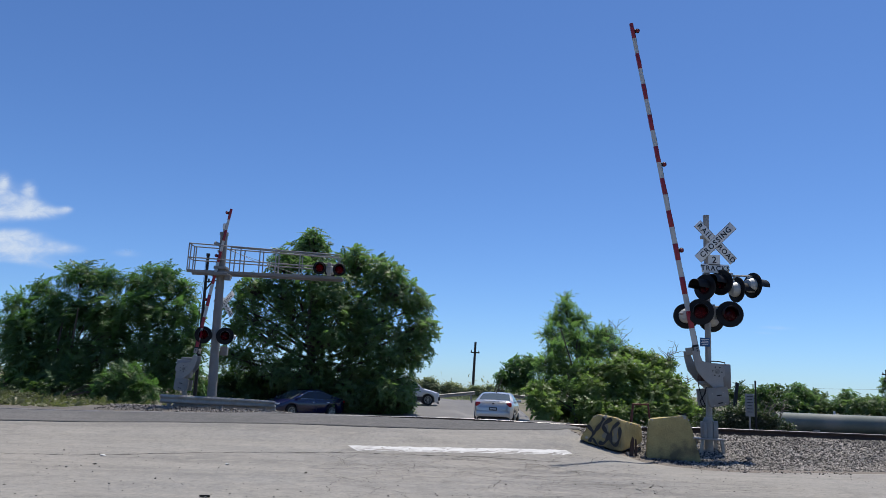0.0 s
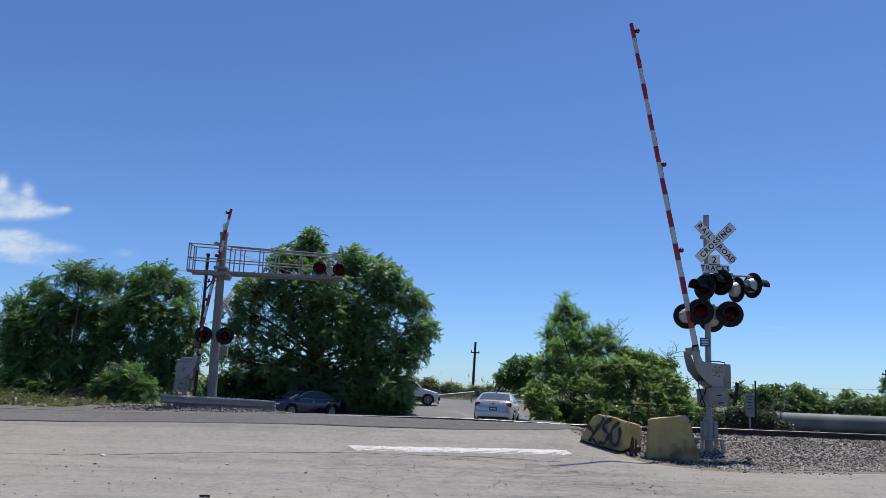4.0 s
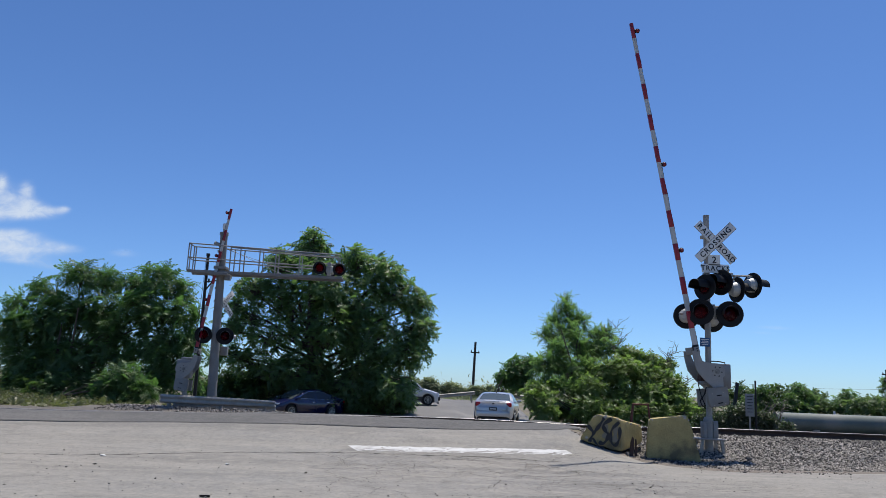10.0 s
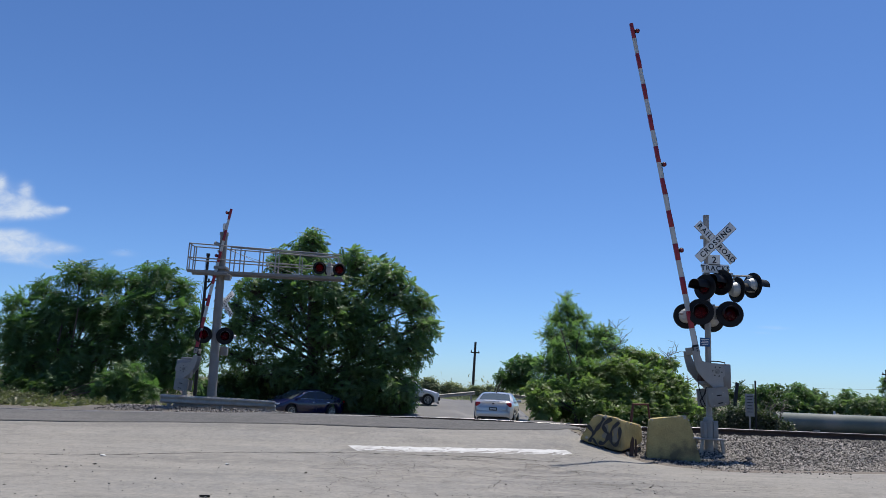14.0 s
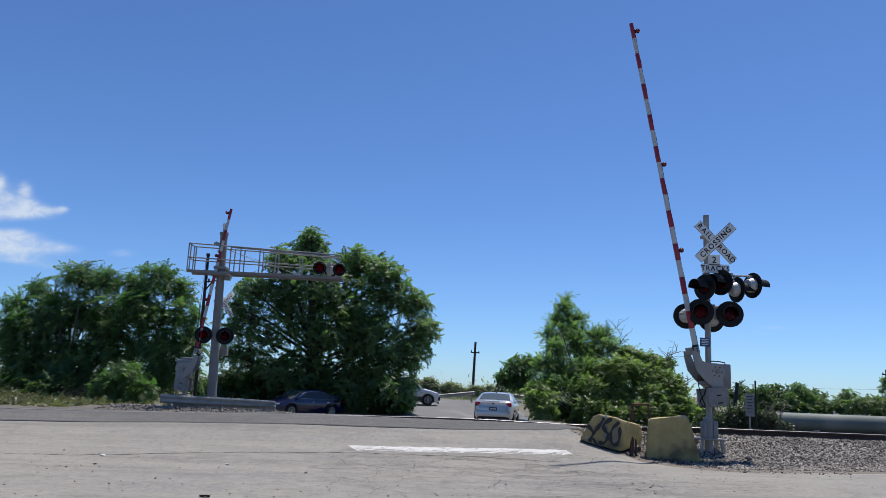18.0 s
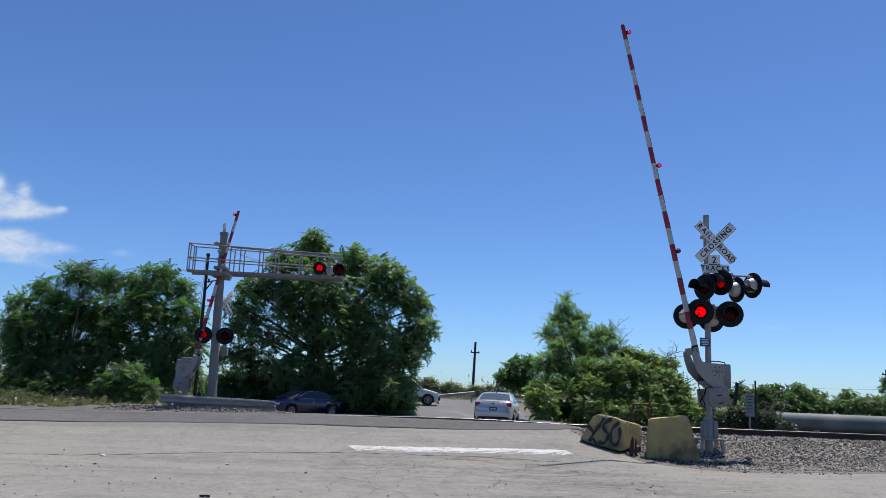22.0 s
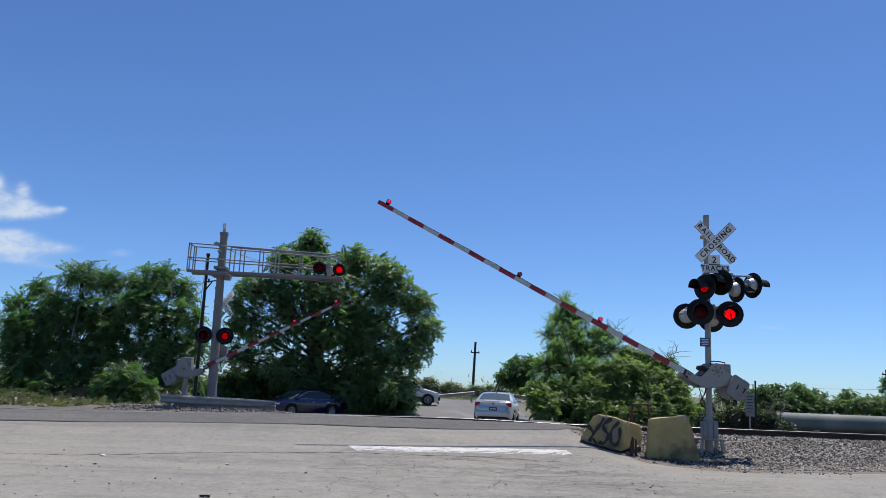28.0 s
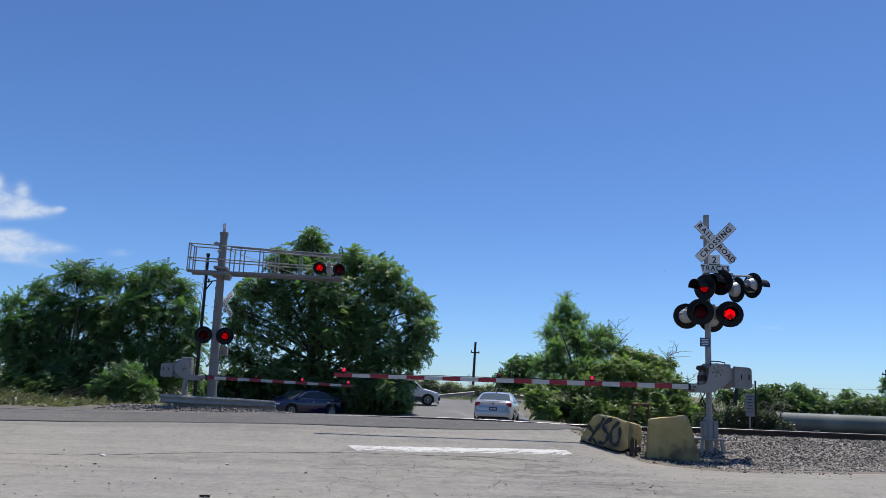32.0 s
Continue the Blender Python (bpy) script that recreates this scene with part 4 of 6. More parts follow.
# far gate on its own short post
GX, GY = -7.18, 25.5
GZ = float(ground_z(GX, GY))
far_gate = thing("crossing_gate", pose(GX, GY, GZ), "grey crossing gate machine on a short post with striped arm", "crossing gate")
PF = (0, -0.1, 1.42 - GZ + 0.12)
bm = bmesh.new()
rod(bm, (0.06, 0.05, 0), (0.04, 0.05, 1.1), 0.085, n=16)
rod(bm, (0.06, 0.05, 0), (0.06, 0.05, 0.06), 0.16, n=16)
part("post", bm, ALU, far_gate)
bm = bmesh.new()
box(bm, (-0.04, 0.12, PF[2] - 0.0), (0.5, 0.34, 0.62), bevel=0.04)
box(bm, (0.02, 0.12, PF[2] + 0.34), (0.36, 0.28, 0.1), bevel=0.03)
part("gate_machine", bm, GREY_PAINT, far_gate, "grey gate drive housing")
SUPPORT_F = [(-x, z + 0.1) for x, z in SUPPORT][::-1]
WEIGHT_F = [([(-x, z + 0.05) for x, z in o][::-1], y0, y1) for o, y0, y1 in WEIGHT]
fs = Matrix.Translation(PF)
fgate = striped_arm(far_gate, fs @ pose(0, 0, 0, 0, -81.7), 5.66, 0.6, -0.24, 0.385, [(5.5, None), (3.95, True), (2.4, False)], 1, SUPPORT_F, WEIGHT_F)
MOVES.append((fgate, [(t, fs @ pose(0, 0, 0, 0, -a)) for t, a in GATE_FAR]))


# ---- trees and undergrowth ----
def frond_shape(pairs, length, leaf):
    """A feathered leaf: pointed leaflets in pairs along a drooping stalk, all of one piece."""
    stalk = [np.array([0, length * (0.2 + 0.8 * i / pairs), -0.25 * length * (0.2 + 0.8 * i / pairs) ** 2]) for i in range(pairs + 1)]
    v, f = list(stalk), []
    for i in range(pairs):
        k = leaf * (1 - 0.5 * abs((i + 0.5) / pairs - 0.5))
        for side in (-1, 1):
            d = np.array([side * 0.85, 0.42, -0.22 - 0.2 * i / pairs])
            f.append([i, i + 1, len(v)] if side > 0 else [i + 1, i, len(v)])
            v.append(stalk[i] * 0.5 + stalk[i + 1] * 0.5 + d / np.linalg.norm(d) * k)
    f.append([pairs, len(v), len(v) + 1])
    v += [stalk[-1] + np.array([0.03, leaf * 0.5, -0.03]), stalk[-1] + np.array([-0.025, leaf * 0.9, -0.09])]
    return np.array(v), np.array(f)


def cluster_shape(count, reach, leaf, width, seed, fan=(0.3, 1.3), tilt=0.5):
    """A spray of separate pointed leaves, each at its own tilt."""
    r = np.random.default_rng(seed)
    v, f = [], []
    for i in range(count):
        o = np.array([0.05 * r.normal(), reach * (i + 0.5) / count, 0.04 * r.normal() - 0.1 * (i / count) ** 2])
        a = (1 if i % 2 else -1) * r.uniform(*fan)
        d = np.array([math.sin(a), math.cos(a), r.uniform(-0.7, 0.1)])
        d /= np.linalg.norm(d)
        s = np.cross(d, [r.normal() * tilt, r.normal() * tilt, 1.0])
        s *= width / np.linalg.norm(s)
        k = leaf * r.uniform(0.75, 1.2)
        b = len(v)
        v += [o, o + d * k * 0.45 + s, o + d * k, o + d * k * 0.45 - s]
        f.append([b, b + 1, b + 2, b + 3])
    return np.array(v), np.array(f)


SPRAY_FINE = cluster_shape(6, 0.22, 0.1, 0.034, 2, (0.2, 1.5), 0.9)
WIDE_FROND = frond_shape(4, 0.5, 0.2)
SMALL_FROND = frond_shape(3, 0.28, 0.12)
BLADE = (np.array([[-0.014, 0, 0], [0.014, 0, 0], [0.011, 0.05, 0.35], [-0.011, 0.05, 0.35], [0.002, 0.2, 0.62], [-0.002, 0.2, 0.62]]), np.array([[0, 1, 2, 3], [3, 2, 4, 5]]))


def leaves(rng, shape, pts, out, size, droop=0.35, spread=0.45):
    """Points and faces of one leaf shape set at pts, each turned outwards along out."""
    sv, sf = shape
    n = len(pts)
    y = out + rng.normal(size=(n, 3)) * spread
    y[:, 2] -= droop * rng.random(n)
    y /= np.linalg.norm(y, axis=1, keepdims=True) + 1e-9
    up = np.array([0, 0, 1.0]) + rng.normal(size=(n, 3)) * 0.35
    x = np.cross(y, up)
    x /= np.linalg.norm(x, axis=1, keepdims=True) + 1e-9
    z = np.cross(x, y)
    s = rng.uniform(*size, (n, 1, 1))
    v = (sv[None, :, 0:1] * x[:, None] + sv[None, :, 1:2] * y[:, None] + sv[None, :, 2:3] * z[:, None]) * s + pts[:, None]
    f = sf[None] + (np.arange(n) * len(sv))[:, None, None]
    return v.reshape(-1, 3), f.reshape(-1, sf.shape[1])


def pinnate(pairs, length, leaf, width, droop, seed):
    """A feathered leaf: narrow leaflets in pairs along an arched stalk, all of one piece."""
    r = np.random.default_rng(seed)
    y = np.linspace(0, 1, pairs + 1)
    mid = np.stack([np.zeros_like(y), length * y, length * (0.12 * y - droop * y * y)], -1)
    v, f = [], []
    for p in mid:
        v += [p - (0.006, 0, 0), p + (0.006, 0, 0)]
    for i in range(pairs):
        f.append([2 * i, 2 * i + 1, 2 * i + 3, 2 * i + 2])
    for i in range(1, pairs + 1):
        for side in (-1, 1) if i < pairs else (-0.35, 0.35):
            d = np.array([side * 0.85, 0.5 if i < pairs else 0.95, -0.22 + 0.16 * r.normal() - 0.3 * droop * y[i]])
            d /= np.linalg.norm(d)
            w = np.cross(d, [0.35 * r.normal(), 0.35 * r.normal(), 1.0])
            w *= width / np.linalg.norm(w)
            k = leaf * (1.1 - 0.6 * abs(y[i] - 0.5)) * r.uniform(0.85, 1.15)
            b = len(v)
            o = mid[i]
            v += [o + d * k * 0.4 + w, o + d * k, o + d * k * 0.4 - w]
            f.append([2 * i + (side > 0), b, b + 1, b + 2])
    return np.array(v), np.array(f)


def whorls(rng, shape, tips, axes, count, size, fan=(0.6, 1.75)):
    """Fronds that fan out round each twig's tip and arch over, their upper faces to the light."""
    sv, sf = shape
    n = len(tips) * count
    ax = np.repeat(axes / np.linalg.norm(axes, axis=1, keepdims=True), count, 0)
    side = np.cross(ax, rng.normal(size=(n, 3)))
    side /= np.linalg.norm(side, axis=1, keepdims=True) + 1e-9
    th = rng.uniform(*fan, (n, 1))
    y = ax * np.cos(th) + side * np.sin(th)
    up = ax + np.array([0, 0, 0.5]) + rng.normal(size=(n, 3)) * 0.3
    x = np.cross(y, up)
    x /= np.linalg.norm(x, axis=1, keepdims=True) + 1e-9
    z = np.cross(x, y)
    s = rng.uniform(*size, (n, 1, 1)) * np.repeat(rng.uniform(0.75, 1.15, (len(tips), 1, 1)), count, 0)
    o = np.repeat(tips, count, 0) - ax * rng.uniform(0, 0.22, (n, 1)) + rng.normal(size=(n, 3)) * 0.03
    v = (sv[None, :, 0:1] * x[:, None] + sv[None, :, 1:2] * y[:, None] + sv[None, :, 2:3] * z[:, None]) * s + o[:, None]
    f = sf[None] + (np.arange(n) * len(sv))[:, None, None]
    return v.reshape(-1, 3), f.reshape(-1, sf.shape[1])


def bough_tips(rng, r, spacing, inner):
    """Twig tips over a lumpy rounded mass: most on its skin, denser above, some standing out, some inside."""
    area = 4 * math.pi * (((r[0] * r[1]) ** 1.6 + (r[0] * r[2]) ** 1.6 + (r[1] * r[2]) ** 1.6) / 3) ** 0.625
    n = max(6, int(area / spacing ** 2))
    k = np.arange(n) + 0.5
    z = 1 - 2 * k / n
    a = k * 2.39996 + rng.uniform(0, 6)
    d = np.stack([np.sqrt(1 - z * z) * np.cos(a), np.sqrt(1 - z * z) * np.sin(a), z], -1) + rng.normal(size=(n, 3)) * 0.45 * spacing / max(r)
    d /= np.linalg.norm(d, axis=1, keepdims=True)
    d = d[(d[:, 2] > -0.55) | (rng.random(n) < 0.35)]
    off = Vector(rng.uniform(-50, 50, 3))
    lump = np.array([noise.noise(Vector(q) * 2.1 + off) for q in d])
    rad = np.clip(0.93 + 0.34 * lump + 0.07 * rng.normal(size=len(d)), 0.5, 1.22)
    deep = rng.random(len(d)) < inner
    rad = np.where(deep, rad * rng.uniform(0.35, 0.8, len(d)), rad)
    out = d / (np.array(r) / max(r))
    return d * rad[:, None] * r, out / np.linalg.norm(out, axis=1, keepdims=True)


def tree(name, base, trunk_r, boughs, label, category="tree", material=LEAF, shape=None, size=(0.8, 1.2), count=9, spacing=0.42, inner=0.25, sway=0.5, seed=1, group="", stems=1, dead=(), trim=0.9, drift=0.04, wind=(0, 0, 0), rise=0.75, fan=(0.6, 1.75)):
    """Trunk, limbs with twigs, and a crown of boughs that stir a little in the wind. boughs: (x, y, z, rx, ry, rz, share of leaves) in metres from the base."""
    rng = np.random.default_rng(seed)
    t = thing(name, pose(*base), label, category, group)
    bm = bmesh.new()
    top = max(b[2] for b in boughs) * 0.75
    for s in range(stems):
        a = 2.1 * s
        o = Vector((0.25 * s * math.cos(a), 0.25 * s * math.sin(a), -0.15))
        lean = Vector((rng.normal() * 0.3 + 0.3 * s * math.cos(a), rng.normal() * 0.3, 0))
        tube(bm, [o + lean * (i / 6) ** 1.5 + Vector((0.05 * rng.normal(), 0.05 * rng.normal(), top * i / 6 + 0.0)) for i in range(7)], trunk_r, trunk_r * 0.3, 10)
    part("trunk", bm, BARK, t, "grey-brown bark")
    for x, y, z, rx, ry, rz, *thin in boughs:
        c, r = np.array([x, y, z]), np.array([rx, ry, rz]) * trim
        tips, out = bough_tips(rng, r, spacing / math.sqrt(thin[0] if thin else 1), inner)
        v, f = whorls(rng, shape, tips, out + np.array([0, 0, rise]) + np.array(wind) + rng.normal(size=out.shape) * 0.25, count, size, fan)
        low = min(max(z - rz * 0.9, 0.4), top * 0.6)
        root = np.array([0.1 * x, 0.1 * y, low * 0.8]) - c
        bm = bmesh.new()
        mid = Vector(root * 0.45) + Vector((0, 0, 0.25))
        tube(bm, [root, mid, (0, 0, 0)], trunk_r * 0.45, trunk_r * 0.12, 7)
        for q in tips[:: max(1, len(tips) // 26)]:
            q = Vector(q)
            bow = Vector(rng.normal(size=3)) * 0.08 * max(r)
            tube(bm, [mid * rng.uniform(0.1, 0.5), q * 0.5 + bow + Vector((0, 0, 0.05)), q * 0.8 + bow * 0.5, q], trunk_r * 0.15, 0.01, 5)
        limb = part("limb", bm, BARK, t, "", Matrix.Translation(c))
        crown = sheet("foliage", v, f, material, False)
        crown.parent = limb
        if sway:
            ph, pe = rng.uniform(0, 6.28), rng.uniform(1.7, 2.6)
            rows = []
            for i in range(65):
                tt = 0.5 * i
                a = sway * (math.sin(tt * 6.28 / pe + ph) + 0.5 * math.sin(tt * 6.28 / 5.3 + ph * 2))
                b = sway * 0.7 * math.sin(tt * 6.28 / (pe * 1.3) + ph * 3)
                rows.append((tt, pose(x + drift * (math.sin(tt * 6.28 / pe + ph) + 0.7 * math.sin(tt * 6.28 / 7.1 + ph * 0.4)), y, z + 0.5 * drift * math.sin(tt * 6.28 / (pe * 1.2) + ph * 2), 2 * b, 2 * a, a)))
            MOVES.append((limb, rows))
    for i in dead:
        bm = bmesh.new()
        x, y, z, rx, ry, rz = boughs[i][:6]
        a = Vector((x, y - ry * 0.5, z))
        d = Vector((rng.uniform(0.1, 0.9), -0.3, rng.uniform(0.7, 1.1))) * max(rz, 0.45)
        pts = [a + d * s + Vector((rng.normal() * 0.08, rng.normal() * 0.08, 0)) for s in (0, 0.35, 0.7, 1.0, 1.25)]
        tube(bm, pts, 0.026, 0.006, 6)
        for j in range(9):
            q = pts[1 + j % 4]
            e = Vector((rng.normal() * 0.2, rng.normal() * 0.1, rng.uniform(0.0, 0.3)))
            tube(bm, [q, q + e * 0.6 + Vector((0, 0, 0.05)), q + e * 1.3, q + e * 1.6 + Vector((rng.normal() * 0.1, 0, rng.normal() * 0.08))], 0.011, 0.003, 5)
        part("dead_branch", bm, DEAD, t, "bare grey branch")
    return t


def weeds(name, label, pts, material, size, seed, shape=BLADE, category="weeds", spread=0.5):
    rng = np.random.default_rng(seed)
    v, f = leaves(rng, shape, pts, np.tile([0, 0.15, 0.0], (len(pts), 1)), size, 0.1, spread)
    return tagged(sheet(name, v, f, material, False), label, category, kind="stuff")


def zc(x, y):
    return float(ground_z(x, y))


def masses(rounds, flat=0.9):
    """Boughs from (x, y, z, radius, share of leaves)."""
    return [(x, y, z, r, r, r * flat, *thin) for x, y, z, r, *thin in rounds]


LEFT_TOP = [(-0.11, 0.61, 5.69, 0.88), (1.11, 0.62, 5.58, 0.79), (2.18, 1.11, 5.54, 0.8), (3.54, 0.48, 5.81, 0.92), (4.6, 0.84, 5.29, 0.71), (-1.82, 0.88, 4.94, 0.76), (-2.63, 0.17, 4.22, 0.57, 0.8), (-2.45, -0.26, 3.04, 0.82), (-1.58, -0, 3.2, 1), (-0.67, 0.53, 3.82, 1.32), (1.13, 0.45, 3.89, 1.36), (3.1, 0.12, 4.17, 1.26)]
LEFT_SKIRT = [(4.63, 0.34, 3.94, 1.05), (5.33, 0.29, 2.79, 0.79), (-1.77, -0.22, 1.74, 1.16), (-0.12, 0.06, 2.02, 1.39), (1.76, 0.44, 2.22, 1.36), (3.67, 0.23, 2.51, 1.22), (5.38, -0.31, 1.53, 0.73), (-1.37, -0.73, 0.64, 0.89), (0.22, -0.56, 0.71, 1.07), (1.74, -0.38, 0.77, 0.94), (4.33, 0.16, 1.39, 0.87)]
TALL_TOP = [(-0.99, 0.87, 10.79, 0.73), (-1.14, 1.41, 9.84, 1.29), (-2.45, 0.01, 8.92, 1.01), (1.83, 1.34, 9.35, 1.29), (3.59, 0.24, 8.65, 1.26), (4.71, 0.23, 7.49, 1.26), (5.96, 0.77, 6.79, 0.97), (6.1, -0.13, 5.21, 1.13), (5.49, -0.12, 3.77, 1.25), (-0.02, -0.39, 7.48, 1.77), (2.5, 0.61, 6.52, 2), (-2.45, 0.37, 7.16, 1.2), (0.45, -0.31, 4.86, 2.07), (3.25, 0.31, 4.14, 2.16)]
TALL_SKIRT = [(-4.16, -0, 7.18, 1.13, 0.8), (-4.29, -0.03, 5.39, 1.19, 0.7), (-3.04, -0.74, 4.09, 1.23, 0.6), (-4.26, -0.49, 2.91, 1, 0.6), (-2.31, -0.88, 2.42, 1.23, 0.6), (-0.75, -0.8, 2.34, 1.64), (1.94, -0.08, 1.89, 1.97), (4.41, -0.82, 1.99, 1.64), (0.2, -0.67, 0.83, 1.29), (2.72, 0.12, 0.77, 1.5), (5.04, 0.12, 1.01, 1.02), (-2.05, 0.44, 5.69, 1.33, 0.8), (-5.25, 0, 4.71, 0.84, 0.8), (-5.2, -0.64, 3.23, 0.88, 0.8), (-5.15, -0.38, 6.14, 0.71, 0.7)]
YOUNG_ROUNDS = [(-0.17, 1.72, 4.86, 0.2), (-0.29, 1.5, 4.46, 0.35), (-0.7, 1.37, 3.89, 0.37), (0.05, 1.33, 3.98, 0.44), (0.39, 1.06, 3.91, 0.22), (-1.02, 0.79, 3.3, 0.39), (-0.22, 0.8, 3.29, 0.55), (-0.83, 0.19, 2.64, 0.54), (0.08, 0.52, 2.72, 0.5), (-1.33, -0.25, 2.04, 0.51), (-0.61, -0.17, 1.96, 0.58), (-1.39, -0.57, 1.3, 0.53), (-0.66, -0.67, 1.22, 0.57), (0.86, 0.93, 3.4, 0.36), (1.3, 0.95, 3.33, 0.44), (0.65, 0.6, 2.68, 0.57), (1.37, 0.34, 2.76, 0.4), (0.23, -0.1, 1.88, 0.58)]
SCRUB_ROUNDS = [(1.97, 0.34, 2.61, 0.4), (2.64, -0.01, 2.45, 0.4), (3.34, 0.09, 2.31, 0.35), (1.31, -0.64, 1.98, 0.64), (2.27, -0.55, 1.79, 0.62), (3.08, -0.74, 1.71, 0.48), (3.57, -0.81, 1.39, 0.3), (0.12, -1.2, 1.31, 0.52), (1.2, -1.01, 1.13, 0.52), (2.28, -1.19, 1.12, 0.52), (3.26, -1.02, 1.1, 0.41), (-1.81, -1.17, 1.18, 0.38), (-1.71, -1.58, 0.75, 0.42), (-2.06, -1.36, 0.79, 0.24)]
SCRUB_SKIRT = [(-1.7, -1.64, 0.44, 0.4), (-0.72, 0.6, 0.46, 0.44), (-0.12, 0.6, 0.42, 0.48), (0.03, -1.58, 0.55, 0.55), (0.89, -1.67, 0.48, 0.55), (1.82, -1.54, 0.52, 0.55), (2.73, -1.49, 0.6, 0.49), (3.49, -1.3, 0.79, 0.36), (0.76, -0.74, 1.9, 0.52), (3.73, -1.81, 0.49, 0.31)]
SMALL_ROUNDS = [(1.74, 0.18, 3.27, 0.89), (1.16, 0.18, 2.36, 0.64), (2.56, 0.01, 3.54, 0.6), (2.01, -0.13, 2.29, 0.8), (0.68, -0.27, 2.63, 0.4)]
PLUME = pinnate(8, 0.6, 0.165, 0.03, 0.55, 3)
FINE_PLUME = pinnate(8, 0.52, 0.14, 0.021, 0.45, 4)
TALL_PLUME = pinnate(6, 0.55, 0.2, 0.05, 0.6, 5)
SHORT_PLUME = pinnate(4, 0.3, 0.13, 0.03, 0.4, 6)
tree("walnut_tree", (-15.0, 34.5, -0.12), 0.09, masses(LEFT_TOP + LEFT_SKIRT), "broad bushy walnut tree with feathered green leaves", shape=PLUME, seed=3, stems=3, spacing=0.5, count=9, size=(0.75, 1.2), drift=0.06, trim=0.92, inner=0.3, wind=(-0.2, 0, 0))
tree("walnut_tree", (-4.9, 45.0, -0.62), 0.24, masses(TALL_TOP + TALL_SKIRT), "tall dense walnut tree shading a parked blue car", material=LEAF_TALL, shape=TALL_PLUME, seed=7, stems=3, spacing=0.5, count=6, size=(0.7, 1.15), drift=0.1, trim=0.97, inner=0.25)
tree("young_walnut_tree", (6.9, 28.0, zc(6.9, 28)), 0.05, masses(YOUNG_ROUNDS), "young walnut tree at the roadside with bare twigs", shape=FINE_PLUME, seed=11, stems=3, spacing=0.22, count=6, size=(0.5, 0.95), trim=0.82, wind=(1.0, 0, 0.1), fan=(0.3, 1.5), material=LEAF_YOUNG, dead=(14, 16))
tree("scrub_thicket", (6.9, 28.0, zc(6.9, 28)), 0.05, masses(SCRUB_ROUNDS + SCRUB_SKIRT, 0.8), "olive green scrub thicket with dead branches", "shrub", LEAF_OLIVE, SHORT_PLUME, (0.7, 1.15), 7, 0.22, 0.2, 0.4, 12, stems=3, dead=(2, 2, 6), trim=1.0)
tree("small_tree", (6.0, 48.0, zc(6, 48)), 0.1, masses(SMALL_ROUNDS), "small dark tree beyond the road", material=LEAF, shape=TALL_PLUME, seed=13, size=(0.6, 0.95), spacing=0.36)
# leaf colour chosen dark to carry the shade below the tall tree
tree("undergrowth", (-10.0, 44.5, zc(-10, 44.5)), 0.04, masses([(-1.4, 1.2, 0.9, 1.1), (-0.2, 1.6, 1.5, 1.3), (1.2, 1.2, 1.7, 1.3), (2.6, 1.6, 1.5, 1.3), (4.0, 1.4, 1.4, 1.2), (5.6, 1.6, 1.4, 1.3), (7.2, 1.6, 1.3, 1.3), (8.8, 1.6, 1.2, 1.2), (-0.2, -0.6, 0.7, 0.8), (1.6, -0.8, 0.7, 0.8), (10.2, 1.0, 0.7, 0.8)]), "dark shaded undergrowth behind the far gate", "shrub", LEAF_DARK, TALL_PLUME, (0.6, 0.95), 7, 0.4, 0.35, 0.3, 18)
tree("weed_clump", (-13.0, 28.0, zc(-13, 28)), 0.02, [(-1.12, -0.11, 0.12, 0.58, 0.58, 0.24), (-0.32, -0.07, 0.08, 0.57, 0.57, 0.2)], "clump of dusty olive weeds beyond the track", "weeds", LEAF_DRY, SHORT_PLUME, (0.3, 0.55), 6, 0.1, 0.2, 0.3, 37)
tree("low_shrub", (-14.0, 32.0, -0.03), 0.04, masses([(1.9, 0.3, 0.69, 0.67), (2.55, 0.3, 1.18, 0.67), (2.93, 0.3, 0.49, 0.62), (1.56, 0.3, 0.3, 0.55), (3.31, 0.3, 0.7, 0.5), (2.34, 0.3, 0.33, 0.6)]), "low green shrub under the trees", "shrub", LEAF, PLUME, (0.5, 0.95), 7, 0.32, 0.2, 0.4, 17)
tree("bramble_thicket", (11.0, 24.6, zc(11, 24.6) + 0.09), 0.03, masses([(-0.16, 1.80, 0.38, 0.30), (0.10, 1.80, 0.65, 0.32), (-0.37, 1.80, 0.12, 0.28), (0.34, 1.80, 0.40, 0.32), (-0.46, 0.60, 0.28, 0.31), (-0.27, 0.60, 0.10, 0.31), (-0.62, 0.60, 0.03, 0.27), (-0.24, 0.1, 0.28, 0.28), (0.27, 0.1, 0.48, 0.4), (0.78, 0.1, 0.54, 0.44), (1.22, 0.1, 0.41, 0.36), (1.67, 0.1, 0.3, 0.27), (2.13, 0.1, 0.2, 0.17), (0.14, 0.1, 0.09, 0.34), (0.63, 0.1, 0.07, 0.34), (1.11, 0.1, 0.07, 0.3), (1.58, 0.1, 0.07, 0.21)], 0.85), "dusty bramble thicket with dry canes beside the track", "shrub", LEAF_BRAMBLE, SPRAY_FINE, (0.5, 0.95), 8, 0.15, 0.3, 0.3, 19, dead=(10, 11), fan=(0.2, 1.9))
